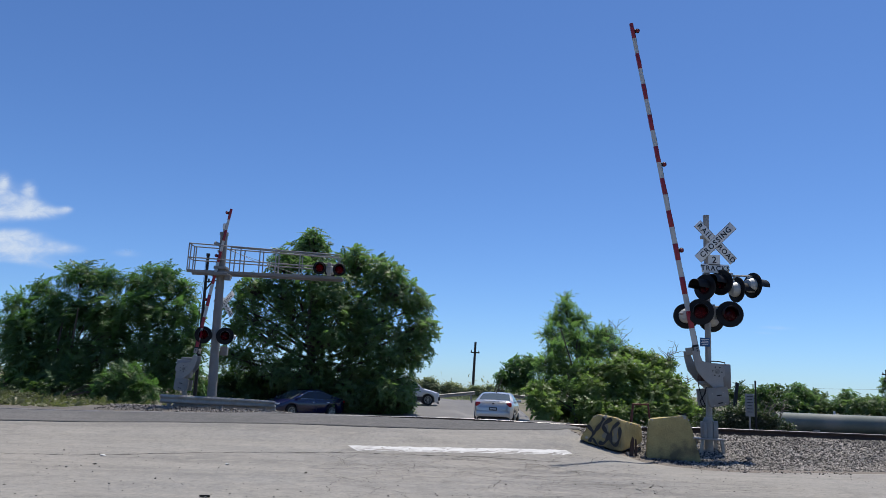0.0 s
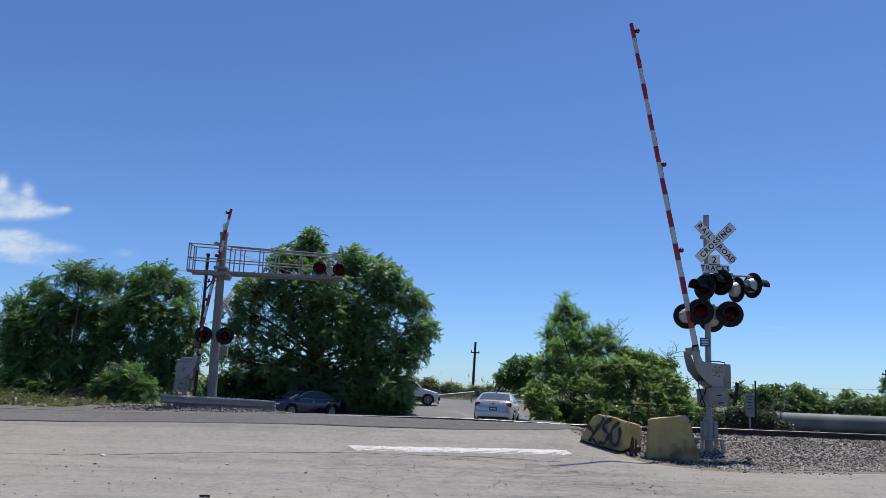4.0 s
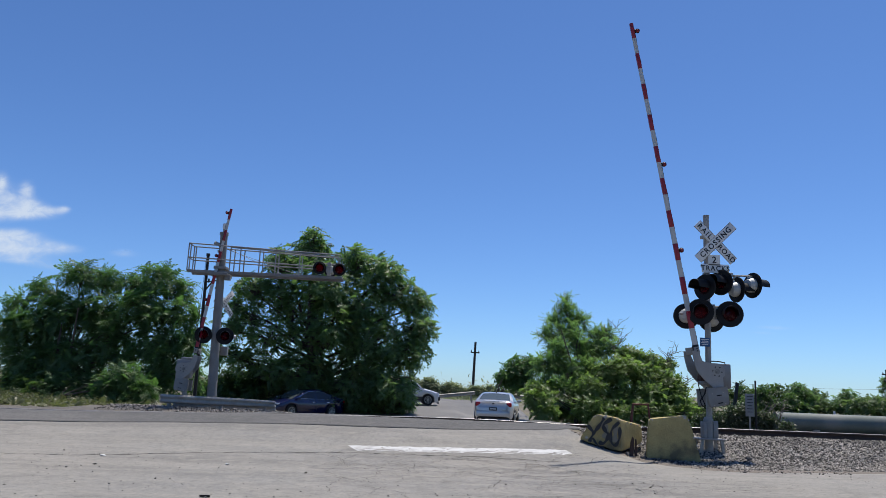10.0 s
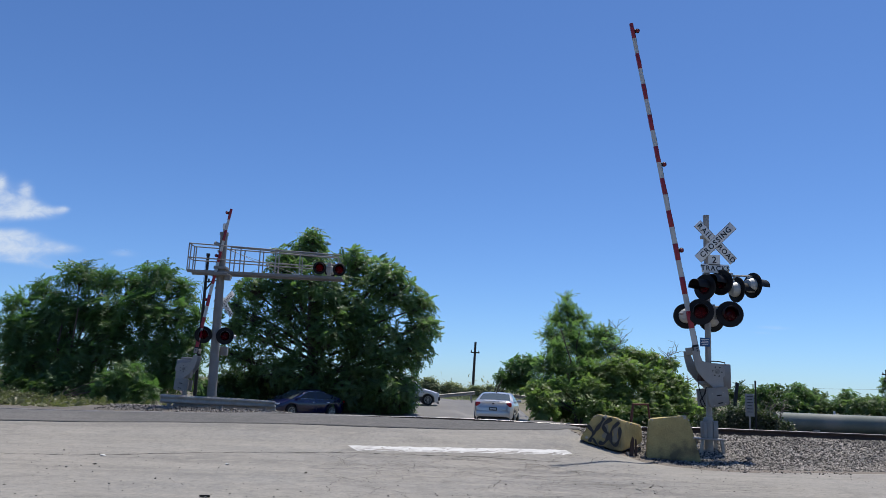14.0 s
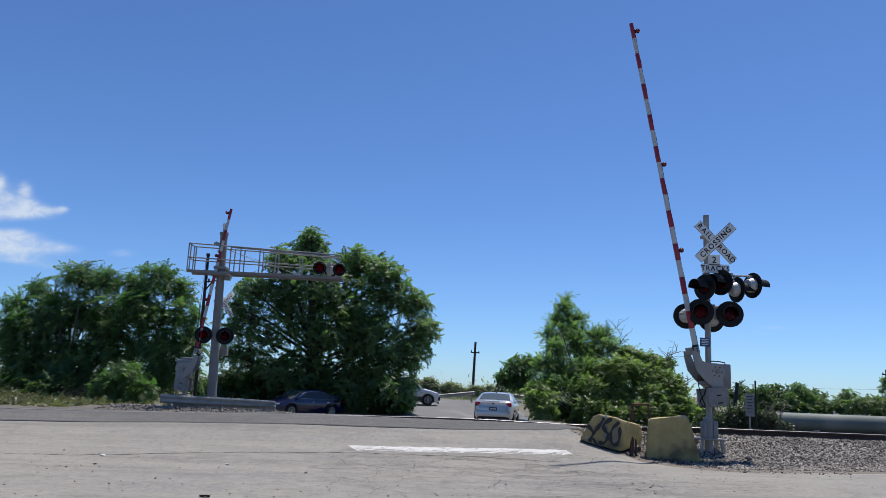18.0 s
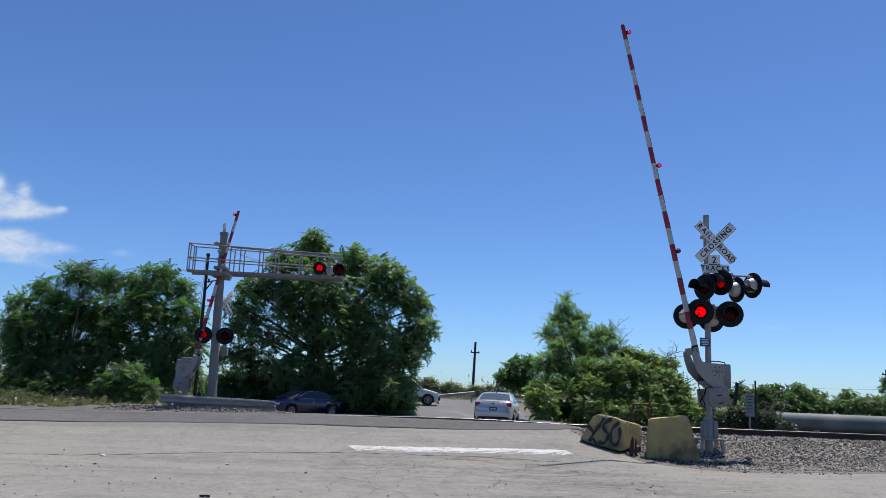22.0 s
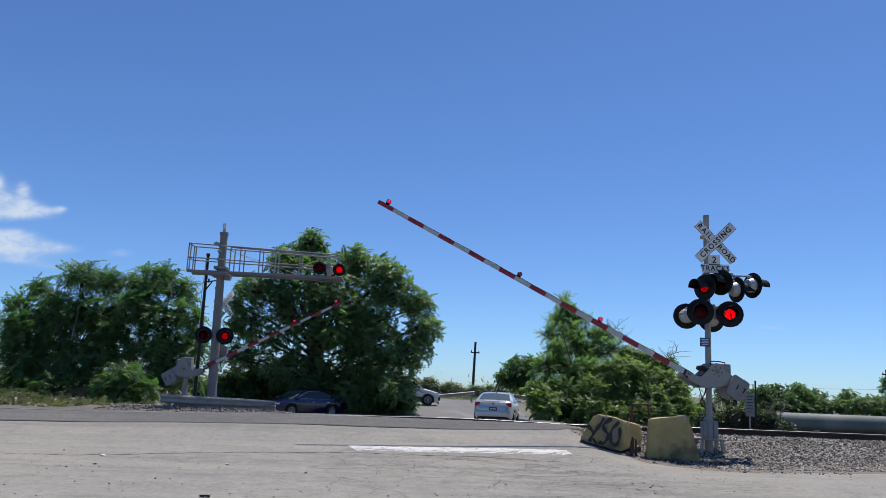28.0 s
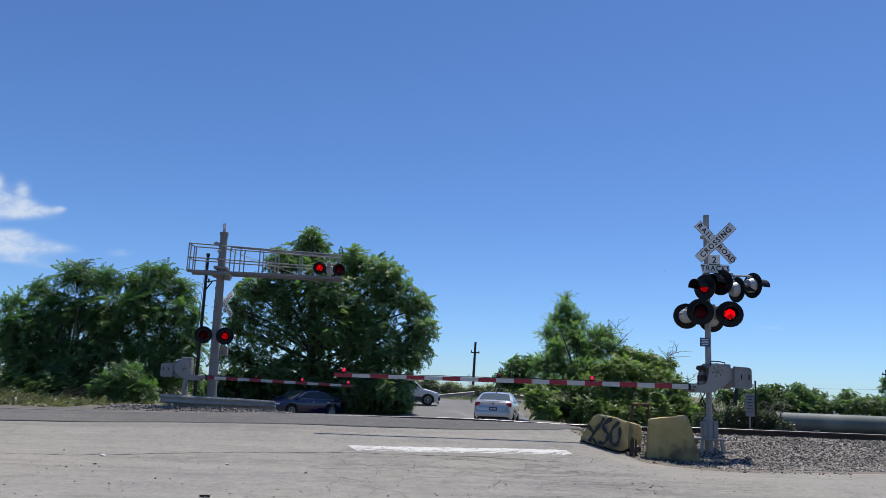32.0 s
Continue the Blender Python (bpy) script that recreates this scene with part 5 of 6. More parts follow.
# shade under the broad walnut tree is put into this growth's leaf colour
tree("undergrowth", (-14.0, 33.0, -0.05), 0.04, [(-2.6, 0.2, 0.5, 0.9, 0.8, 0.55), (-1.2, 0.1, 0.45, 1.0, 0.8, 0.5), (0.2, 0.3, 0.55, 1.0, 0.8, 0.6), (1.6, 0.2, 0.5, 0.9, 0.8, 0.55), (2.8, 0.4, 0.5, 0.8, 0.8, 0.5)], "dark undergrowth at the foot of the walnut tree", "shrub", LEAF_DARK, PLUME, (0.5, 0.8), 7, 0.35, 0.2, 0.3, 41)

# trees far along the line and on the bank
rt = np.random.default_rng(23)
for x, z, r, h in ((37.8, 1.8, 1.42, 1.42), (39.6, 1.19, 1.96, 1.3), (42.15, 2.43, 1.72, 1.32), (44.1, 1.14, 2.0, 1.07), (46.5, 1.98, 1.9, 1.22), (48.9, 1.33, 2.07, 1.24), (50.5, 3.7, 1.1, 1.39), (36.3, 1.06, 1.15, 1.15), (52.5, 1.5, 2.0, 1.3), (56, 2.0, 2.2, 1.6)):
    y = 75 + rt.uniform(-2, 2)
    g = zc(x, y)
    tree("distant_tree", (x, y, g), 0.1, [(0, 0, z - g, r * 0.5, r * 0.6, h * 0.7), (r * 0.5, -0.3, max(0.5, z - g - h * 0.4), r * 0.45, r * 0.5, h * 0.45), (-r * 0.5, -0.2, max(0.5, z - g - h * 0.5), r * 0.5, r * 0.5, h * 0.5), (r * 0.1, -0.5, max(0.4, z - g - h * 1.1), r * 0.9, r * 0.5, h * 0.4)], "small green tree beyond the pipe", material=LEAF_HEDGE if z < 1.17 else LEAF_YOUNG if rt.random() < 0.45 else LEAF_DARK, shape=TALL_PLUME, size=(0.6, 1.0), count=6, spacing=0.45, sway=0, seed=int(rt.integers(999)), group="trees along the line")
tree("hedgerow", (40, 79, zc(40, 79)), 0.06, masses([(-4.6, 0, 1.4, 1.3), (-2.6, 0.4, 1.7, 1.5), (-0.6, 0, 1.5, 1.4), (1.4, 0.3, 1.9, 1.6), (3.6, 0, 1.6, 1.5), (5.6, 0.4, 1.5, 1.5)], 0.8), "dark leafy hedgerow beyond the pipe", "hedge", LEAF_DARK, TALL_PLUME, (0.8, 1.3), 6, 0.6, 0.2, 0, 51)
tree("hedgerow", (49, 70, zc(49, 70)), 0.06, masses([(-4.6, 0, 0.9, 1.1), (-2.8, 0.4, 1.1, 1.2), (-1.0, 0, 1.2, 1.2), (0.8, 0.3, 1.1, 1.3), (2.6, 0, 1.2, 1.2), (4.2, 0.4, 1.1, 1.2)], 0.75), "pale green scrubby hedgerow beyond the pipe", "hedge", LEAF_HEDGE, SHORT_PLUME, (1.2, 1.9), 6, 0.4, 0.2, 0, 52)
for x, z, r, h in ((2.9, 1.4, 1.3, 0.75), (5.0, 1.18, 1.4, 0.55), (7.2, 1.05, 1.1, 0.5), (8.7, 1.1, 0.8, 0.5), (9.8, 0.6, 1.1, 0.7), (1.2, 1.3, 1.3, 0.8)):
    g = zc(x, 70)
    tree("bank_shrub", (x, 70, g), 0.04, [(0, 0, z - g, r * 0.75, r * 0.6, h), (r * 0.5, 0, 0.6, r * 0.6, r * 0.5, 0.5), (-r * 0.5, 0, 0.5, r * 0.6, r * 0.5, 0.5)], "pale green willow scrub on the bank", "shrub", LEAF_LIGHT, SHORT_PLUME, (0.9, 1.5), 8, 0.26, 0.2, 0, int(rt.integers(999)), "shrubs on the bank")
# the hedge that closes the view beyond the bank and beside the line
p = np.stack([rt.uniform(-70, 120, 12000), rt.uniform(100, 108, 12000), np.abs(rt.normal(0, 1.2, 12000)) * (0.6 + 0.4 * np.sin(rt.uniform(0, 6, 12000)))], -1)
weeds("far_hedge", "distant green hedgerow along the horizon", p, LEAF_LIGHT, (0.8, 1.6), 29, WIDE_FROND, "hedge", 1.2)
# weeds along the far side of the tracks
p = np.concatenate([np.stack([np.where(rt.random(5000) < 0.96, rt.uniform(-20, -10.6, 5000), rt.uniform(-15, -9, 5000)), rt.uniform(24.6, 30, 5000), np.zeros(5000)], -1), np.stack([rt.uniform(-12.2, -8.2, 120), rt.uniform(27.5, 29.5, 120), np.zeros(120)], -1)])
p[:, 2] = ground_z(p[:, 0], p[:, 1]) - 0.02 + rt.uniform(0, 1, len(p)) * np.where(p[:, 0] < -12.5, 0.1, 0.03)
weeds("weeds", "dusty green and straw weeds beyond the tracks", p, LEAF_DRY, (0.5, 1.1), 31, SMALL_FROND)
p = np.stack([rt.uniform(1, 9, 2500), rt.uniform(60, 68, 2500), np.zeros(2500)], -1)
p[:, 2] = ground_z(p[:, 0], p[:, 1])
weeds("bank_grass", "straw-green grass on the road bank", p[(p[:, 0] < 1.6) | (p[:, 1] > 65)], LEAF_LIGHT, (0.5, 1.0), 33)


# ---- road markings and cracks ----
def on_road(x, y, lift):
    return np.stack([x, y, ground_z(x, y) + lift + 0.006 * np.sin(x * 0.9 + 2) * np.sin(y * 0.7)], -1)


u = np.linspace(0, 1, 90)
w = np.linspace(0, 1, 16)
rw = np.random.default_rng(5)
xa, ya = -0.88 + 4.2 * u, 14.35 + 0.3 * u
yb = 13.84 + 0.3 * u
skew = np.interp(w, [0, 1], [0, 0.2])
X = xa[:, None] + skew[None] * (1 - u[:, None]) + 0.1 * w[None] * u[:, None]
wob_a, wob_b = 0.012 * rw.normal(size=90), 0.012 * rw.normal(size=90)
Y = (ya + wob_a)[:, None] * (1 - w) + (yb + wob_b)[:, None] * w
Z = on_road(X.ravel(), Y.ravel(), 0.0155)[:, 2].reshape(X.shape)
i = np.arange(X.size).reshape(X.shape)
f = np.stack([i[:-1, :-1], i[1:, :-1], i[1:, 1:], i[:-1, 1:]], -1)
keep = np.ones(f.shape[:2], bool)
for j, wear in ((0, 0.25), (7, 0.1), (8, 0.35), (9, 0.75), (10, 0.55), (11, 0.3), (12, 0.6), (13, 0.85), (14, 1.0)):
    for k in range(f.shape[0]):
        run = 0.5 + 0.25 * math.sin(k * 0.21 + j * 2.3) + 0.25 * math.sin(k * 0.63 + j * 1.1)
        keep[k, j] = run > wear * (0.55 + 0.45 * k / f.shape[0]) + 0.1 * rw.random()
keep[rw.random(keep.shape) < 0.02] = False
line = sheet("stop_line", np.stack([X, Y, Z], -1).reshape(-1, 3), f[keep], ROAD_PAINT)
tagged(line, "worn white stop line painted on the road", "road marking", kind="structure")


def crack_strip(pts, width):
    """A ragged dark strip along pts."""
    pts = np.asarray(pts, float)
    d = np.gradient(pts, axis=0)
    n = np.stack([-d[:, 1], d[:, 0]], -1)
    n /= np.linalg.norm(n, axis=1, keepdims=True) + 1e-9
    wd = width * rw.uniform(0.35, 1.3, (len(pts), 1))
    a, b = pts + n * wd, pts - n * wd
    v = np.concatenate([on_road(a[:, 0], a[:, 1], 0.0165), on_road(b[:, 0], b[:, 1], 0.0165)])
    k = np.arange(len(pts) - 1)
    return v, np.stack([k, k + 1, k + 1 + len(pts), k + len(pts)], -1)


def wander(x, y, heading, length, bend=0.35):
    pts, turn = [(x, y)], 0.0
    for _ in range(int(length / 0.07)):
        turn += rw.normal() * bend * 0.35
        now = heading + turn + rw.normal() * bend
        turn *= 0.85
        x, y = x + 0.07 * math.cos(now), y + 0.07 * math.sin(now)
        pts.append((x, y))
    return pts


vs, fs, n = [], [], 0
paths = []
for _ in range(230):
    x, y = rw.uniform(-1.6, 3.6), rw.uniform(8.0, 13.7) if rw.random() < 0.5 else rw.uniform(10.8, 13.6)
    paths.append((wander(x, y, rw.normal() * 0.7, rw.uniform(0.3, 1.5), 0.34 if rw.random() < 0.12 else 0.22), 0.0032))
for _ in range(10):
    paths.append((wander(rw.uniform(1.5, 5), rw.uniform(10.5, 12), rw.normal() * 0.15, rw.uniform(0.8, 2.2), 0.2), 0.006))
paths.append(([(x, np.interp(x, [-12, -5, -3.4, -2.6, -0.9, 1.5, 3], [11.2, 12.1, 12.9, 13.2, 13.6, 13.65, 13.4]) + 0.03 * math.sin(x * 9)) for x in np.linspace(-12, 3, 160)], 0.014))
paths.append(([(x, np.interp(x, [-9, -5, 0, 5], [8.0, 8.4, 9.2, 9.8]) + 0.04 * math.sin(x * 7)) for x in np.linspace(-0.6, 4.6, 70)], 0.004))
for pts, wd in paths:
    v, f = crack_strip(pts, wd)
    vs.append(v)
    fs.append(f + n)
    n += len(v)
cracks = sheet("cracks", np.concatenate(vs), np.concatenate(fs), CRACK, False)
tagged(cracks, "dark branching cracks in the asphalt", "cracks", kind="stuff")
# litter and oil spots
for x, y, r, m, nm, lb in ((-4.52, 12.12, 0.03, ROAD_PAINT, "litter", "scrap of white litter on the road"), (-2.5, 11.6, 0.02, ROAD_PAINT, "litter", "scrap of white litter on the road"), (-2.04, 8.51, 0.035, CRACK, "debris", "dark scrap lying on the road"), (2.0, 8.9, 0.018, CRACK, "debris", "dark scrap lying on the road"), (-4.23, 11.05, 0.02, CRACK, "debris", "dark scrap lying on the road"), (-1.24, 10.88, 0.018, CRACK, "debris", "dark scrap lying on the road"), (7.6, 10.6, 0.02, CRACK, "debris", "dark scrap lying on the road")):
    bm = bmesh.new()
    bmesh.ops.create_icosphere(bm, subdivisions=1, radius=r)
    for v in bm.verts:
        v.co.x *= 1.5 + rw.random()
        v.co.z *= 0.5
        v.co += Vector(rw.normal(size=3)) * r * 0.2
    ob = finish(nm, bm, m)
    ob.matrix_basis = pose(x, y, zc(x, y) + 0.012 + r * 0.4)
    tagged(ob, lb, "litter")


# ---- the two yellow concrete blocks ----
def concrete_block(name, place, outline, depth, label, chips, seed, crease=None):
    """A broken end of a concrete barrier: an outline with a ragged face, made solid and worn."""
    t = thing(name, place, label, "concrete barrier", "yellow barriers by the signal")
    bm = bmesh.new()
    plate(bm, outline, -depth / 2, depth / 2, 0.02)
    if crease is not None:
        bmesh.ops.bisect_plane(bm, geom=bm.verts[:] + bm.edges[:] + bm.faces[:], plane_co=(crease, 0, 0), plane_no=(1, 0, 0))
    bmesh.ops.subdivide_edges(bm, edges=[e for e in bm.edges if e.calc_length() > 0.1], cuts=5, use_grid_fill=True)
    bmesh.ops.triangulate(bm, faces=[f for f in bm.faces if len(f.verts) > 4])
    for v in bm.verts:
        k = noise.noise(v.co * 7 + Vector((seed, 0, 0)))
        v.co += Vector((0.012 * k, 0.012 * noise.noise(v.co * 6), 0.014 * noise.noise(v.co * 9)))
    if crease is not None:
        for v in bm.verts:
            v.co.y += max(0.0, v.co.x - crease) * 1.3 + min(1.0, max(0.0, v.co.x - crease) * 12) * 0.26 * v.co.z
    part("block", bm, YELLOW, t)
    more = np.random.default_rng(seed)
    for i in range(16):
        k = (1, 2, 3, 4)[i % 4] if crease is not None else (2, 3, 4, 2)[i % 4]
        (xa, za), (xb, zb), q = outline[k], outline[k + 1], more.random()
        x = xa + (xb - xa) * q
        chips = chips + [(x, -depth / 2 + 0.01 + (max(0.0, x - crease) * 1.3 if crease is not None else 0), za + (zb - za) * q - 0.012, more.uniform(0.009, 0.018))]
    for x, y, z, s in chips:
        bm = bmesh.new()
        bmesh.ops.create_icosphere(bm, subdivisions=2, radius=s)
        for v in bm.verts:
            v.co += Vector((0.3 * s * noise.noise(v.co * 30), 0, 0.3 * s * noise.noise(v.co * 40)))
            v.co.y *= 0.35
        part("broken_patch", bm, CONCRETE, t, "bare chipped concrete", pose(x, y, z))
    return t


def stroke(parent, pts, width, y, material, name="spray_stroke"):
    """A sprayed line on a block's face."""
    bm = bmesh.new()
    pts = [Vector((x, y, z)) for x, z in pts]
    fine = []
    for i in range(len(pts) - 1):
        p0, p1, p2, p3 = pts[max(i - 1, 0)], pts[i], pts[i + 1], pts[min(i + 2, len(pts) - 1)]
        for s in range(5):
            q = s / 5
            fine.append(0.5 * ((2 * p1) + (p2 - p0) * q + (2 * p0 - 5 * p1 + 4 * p2 - p3) * q * q + (3 * p1 - p0 - 3 * p2 + p3) * q ** 3))
    fine.append(pts[-1])
    rows = []
    for i, p in enumerate(fine):
        d = (fine[min(i + 1, len(fine) - 1)] - fine[max(i - 1, 0)]).normalized()
        nrm = Vector((-d.z, 0, d.x)) * width * (0.8 + 0.3 * math.sin(i * 0.9))
        rows.append((bm.verts.new(p + nrm), bm.verts.new(p - nrm)))
    for a, b in zip(rows, rows[1:]):
        bm.faces.new((a[0], b[0], b[1], a[1]))
    return part(name, bm, material, parent, "sprayed black line" if material is SPRAY else "sprayed pale patch")


B1 = pose(4.4, 15.45, 0.2, 0, 0, -18)
o1 = [(-0.57, 0.16), (-0.3, 0.62), (-0.2, 0.67), (0.17, 0.62), (0.26, 0.57), (0.66, 0.46), (0.68, 0.13), (0.26, -0.04), (-0.2, 0.05)]
b1 = concrete_block("concrete_barrier", B1, o1, 0.5, "tilted yellow concrete barrier block with black graffiti", [(-0.05, -0.24, 0.62, 0.05), (-0.42, -0.24, 0.2, 0.04)], 1, 0.26)
for pts, wd in (([(-0.12, 0.52), (-0.02, 0.36), (-0.06, 0.2)], 0.07), ([(0.14, 0.48), (0.15, 0.3), (0.13, 0.14)], 0.06)):
    stroke(b1, pts, wd, -0.264 - 0.0012 * len(b1.children) / 8, SPRAY_PALE, "pale_spray_stroke")
for pts, wd in (([(-0.4, 0.45), (-0.28, 0.33), (-0.17, 0.45), (-0.07, 0.61)], 0.036), ([(-0.26, 0.34), (-0.31, 0.24), (-0.37, 0.12)], 0.036), ([(0.08, 0.6), (-0.08, 0.48), (-0.05, 0.36), (0.02, 0.27), (-0.08, 0.11), (-0.18, 0.13)], 0.04), ([(0.23, 0.54), (0.08, 0.38), (0.06, 0.17), (0.15, 0.08), (0.23, 0.22), (0.24, 0.44)], 0.034), ([(-0.3, 0.2), (-0.2, 0.06), (-0.08, 0.02)], 0.024)):
    stroke(b1, pts, wd, -0.268 - 0.0012 * len(b1.children), SPRAY)
B2 = pose(5.6, 15.15, 0.1, 0, 0, -17)
o2 = [(-0.49, -0.04), (-0.45, 0.48), (-0.42, 0.73), (0.32, 0.83), (0.42, 0.52), (0.57, -0.06)]
concrete_block("concrete_barrier", B2, o2, 0.55, "upright faded yellow concrete barrier block, dirty and chipped", [(-0.36, -0.265, 0.7, 0.035), (0.05, -0.265, 0.755, 0.03), (0.27, -0.265, 0.78, 0.04), (0.43, -0.265, 0.4, 0.03)], 5)
# steel stake and rusty frame beside them
bm = bmesh.new()
plate(bm, [(-0.05, -0.05), (0.03, -0.05), (0.05, 0.36), (0.02, 0.4), (-0.02, 0.28)], -0.02, 0.02, 0.004)
plate(bm, [(0.06, -0.05), (0.12, -0.05), (0.1, 0.34), (0.07, 0.36)], -0.01, 0.02, 0.004)
ob = finish("steel_stake", bm, STAKE)
ob.matrix_basis = pose(4.78, 15.1, zc(4.78, 15.1))
tagged(ob, "bent rusty steel stake between the barrier blocks", "stake")
rf = thing("rack", pose(5.6, 17.0, zc(5.6, 17.0)), "small rusty red steel frame standing in the gravel", "frame")
for a, b in (((-0.24, 0, -0.05), (-0.18, 0, 0.7)), ((0.17, 0, 0.72), (0.26, 0, -0.05)), ((-0.2, 0, 0.71), (0.19, 0, 0.72)), ((-0.2, 0.3, -0.05), (-0.18, 0.02, 0.7))):
    bm = bmesh.new()
    a, b = Vector(a), Vector(b)
    rod(bm, a, b, 0.022, n=6)
    part("bar", bm, RUST_RED, rf)
for k in range(5):
    bm = bmesh.new()
    bmesh.ops.create_icosphere(bm, subdivisions=2, radius=0.07 - 0.008 * k)
    for v in bm.verts:
        v.co += v.co.normalized() * 0.02 * noise.noise(v.co * 20 + Vector((k, 0, 0)))
    ob = finish("rock", bm, GRAVEL)
    x, y = ((7.25, 15.2), (4.95, 14.9), (4.7, 15.1), (6.3, 14.6), (5.0, 14.4))[k]
    ob.matrix_basis = pose(x, y, zc(x, y) + 0.03, 20 * k, 0, 50 * k)
    tagged(ob, "dark rock lying on the ballast", "rock", "rocks on the ballast")


# ---- guard rails ----
def guard_rail(place, length, posts, label, bend=0.0, taper=0.0):
    t = thing("guard_rail", place, label, "guard rail", "guard rails")
    prof = [(0.02, 0.135), (-0.02, 0.132), (-0.075, 0.1), (-0.085, 0.06), (-0.01, 0.02), (-0.01, -0.02), (-0.085, -0.06), (-0.075, -0.1), (-0.02, -0.132), (0.02, -0.135)]
    xs = np.linspace(0, length, 40)
    pr = np.array(prof)
    X = np.repeat(xs[:, None], len(prof), 1)
    dz = bend * xs
    k = 1 - taper * (xs / length) ** 3
    Y = np.repeat(pr[None, :, 0], len(xs), 0) + 0.0
    Z = dz[:, None] + k[:, None] * pr[None, :, 1]
    beam = grid_sheet("beam", X, Y, Z, GALV)
    m = beam.modifiers.new("thick", "SOLIDIFY")
    m.thickness = 0.006
    beam.parent = t
    for x in posts:
        bm = bmesh.new()
        box(bm, (x, 0.09, -0.32 + bend * x), (0.1, 0.16, 0.75), bevel=0.008)
        part("post", bm, GREY_WOOD, t)
        bm = bmesh.new()
        rod(bm, (x, -0.03, bend * x), (x, -0.0, bend * x), 0.018, n=8)
        part("bolt", bm, GALV, t)
    return t


guard_rail(pose(-7.6, 24.62, 0.565, 0, 0, 1), 3.65, [0.25, 1.9, 3.3], "galvanised steel guard rail before the cantilever mast", -0.012, 0.25)
guard_rail(pose(-7.3, 25.05, 0.42, 0, 0, 2), 3.3, [0.5, 2.6], "second galvanised guard rail behind the first", -0.014, 0.3)
guard_rail(pose(2.6, 55.5, 0.55, 0, -6, 14), 3.3, [0.4, 3.05], "galvanised guard rail rising along the bank", 0.015)
guard_rail(pose(6.5, 50.5, 1.0, 0, 5, -8), 3.0, [0.4, 2.4], "galvanised guard rail beyond the parked white car", 0.0)

# ---- posts, pole and pipe beyond the tracks ----
bm = bmesh.new()
rod(bm, (0, 0, 0), (0.02, 0, 1.71), 0.03, n=8)
ob = finish("steel_post", bm, BLACK_STEEL)
ob.matrix_basis = pose(11.74, 24.0, zc(11.74, 24.0))
tagged(ob, "thin dark steel post among brambles", "post")
bm = bmesh.new()
box(bm, (0, 0, 0.66), (0.1, 0.1, 1.72), bevel=0.01)
ob = finish("timber_post", bm, BLACK_STEEL)
ob.matrix_basis = pose(11.68, 25.6, zc(11.68, 25.6) + 0.17, 0, 8, 0)
tagged(ob, "leaning dark timber post among brambles", "post")
MARKER_GREY = mat("weathered_sign_sheet", (0.2, 0.205, 0.205), 0.7, vary=0.2, scale=6, bump=0.05)
mk = thing("marker_sign", pose(11.45, 23.8, zc(11.45, 23.8)), "weathered white marker sign on a post by the track", "sign")
bm = bmesh.new()
rod(bm, (0, 0.03, -0.05), (0, 0.03, 1.0), 0.03, n=8)
part("post", bm, GREY_WOOD, mk)
bm = bmesh.new()
box(bm, (0, 0, 0.91), (0.3, 0.012, 0.72), bevel=0.004)
board = part("board", bm, MARKER_GREY, mk)
for k in range(6):
    bm = bmesh.new()
    box(bm, (0, -0.01, 1.19 - 0.1 * k), (0.2 - 0.04 * (k % 2), 0.004, 0.022))
    part("text_bar", bm, CAR_TRIM, board)

bm = bmesh.new()
rod(bm, (0, 0, 0), (7, 0.0, 0.0), 0.33, n=36)
pp = thing("pipe", pose(14.0, 27.2, 0.56, 0, 0, 0.6), "long dull green steel pipe lying beyond the tracks", "pipe")
part("pipe_length", bm, PIPE, pp)
bm = bmesh.new()
rod(bm, (7.0, 0, 0), (40, 0.0, 0.0), 0.33, n=36)
part("pipe_length", bm, PIPE, pp)
bm = bmesh.new()
rod(bm, (6.95, 0, 0), (7.05, 0, 0), 0.345, n=36)
part("coupling", bm, PIPE, pp)
bm = bmesh.new()
box(bm, (2.4, 0.1, 0.37), (0.06, 0.06, 0.14), bevel=0.01)
part("vent", bm, SIGN_WHITE, pp, "small white vent stub")
for x in (1.5, 6, 11, 17, 25, 34):
    bm = bmesh.new()
    box(bm, (x, 0, -0.44), (0.25, 0.42, 0.44), bevel=0.02)
    part("saddle", bm, CONCRETE, pp)
for x, w in ((16.41, 0.16), (16.88, 0.1)):
    bm = bmesh.new()
    box(bm, (0, 0, 0), (w, 0.02, 0.09), bevel=0.01)
    ob = finish("litter", bm, SIGN_WHITE)
    ob.matrix_basis = pose(x, 26.6, zc(x, 26.6) + 0.045, 20, 0, 60 * w)
    tagged(ob, "pale scrap lying against the pipe", "litter", "scraps by the pipe")



def utility_pole(place, height, label, arms):
    t = thing("utility_pole", place, label, "utility pole", "utility poles")
    bm = bmesh.new()
    rod(bm, (0, 0, -0.2), (0, 0, height), 0.16, 0.11, n=12)
    part("pole", bm, WOOD, t)
    for z, wd in arms:
        bm = bmesh.new()
        box(bm, (0, -0.12, z), (wd, 0.1, 0.12), bevel=0.01)
        part("crossarm", bm, WOOD, t)
        for s in (-1, 1):
            bm = bmesh.new()
            turned(bm, [(0.0, 0.0), (0.05, 0.0), (0.06, 0.06), (0.03, 0.1), (0.05, 0.14), (0.0, 0.2)], 10, pose(s * wd * 0.42, -0.12, z + 0.05, 90))
            part("insulator", bm, WOOD, t)
    return t


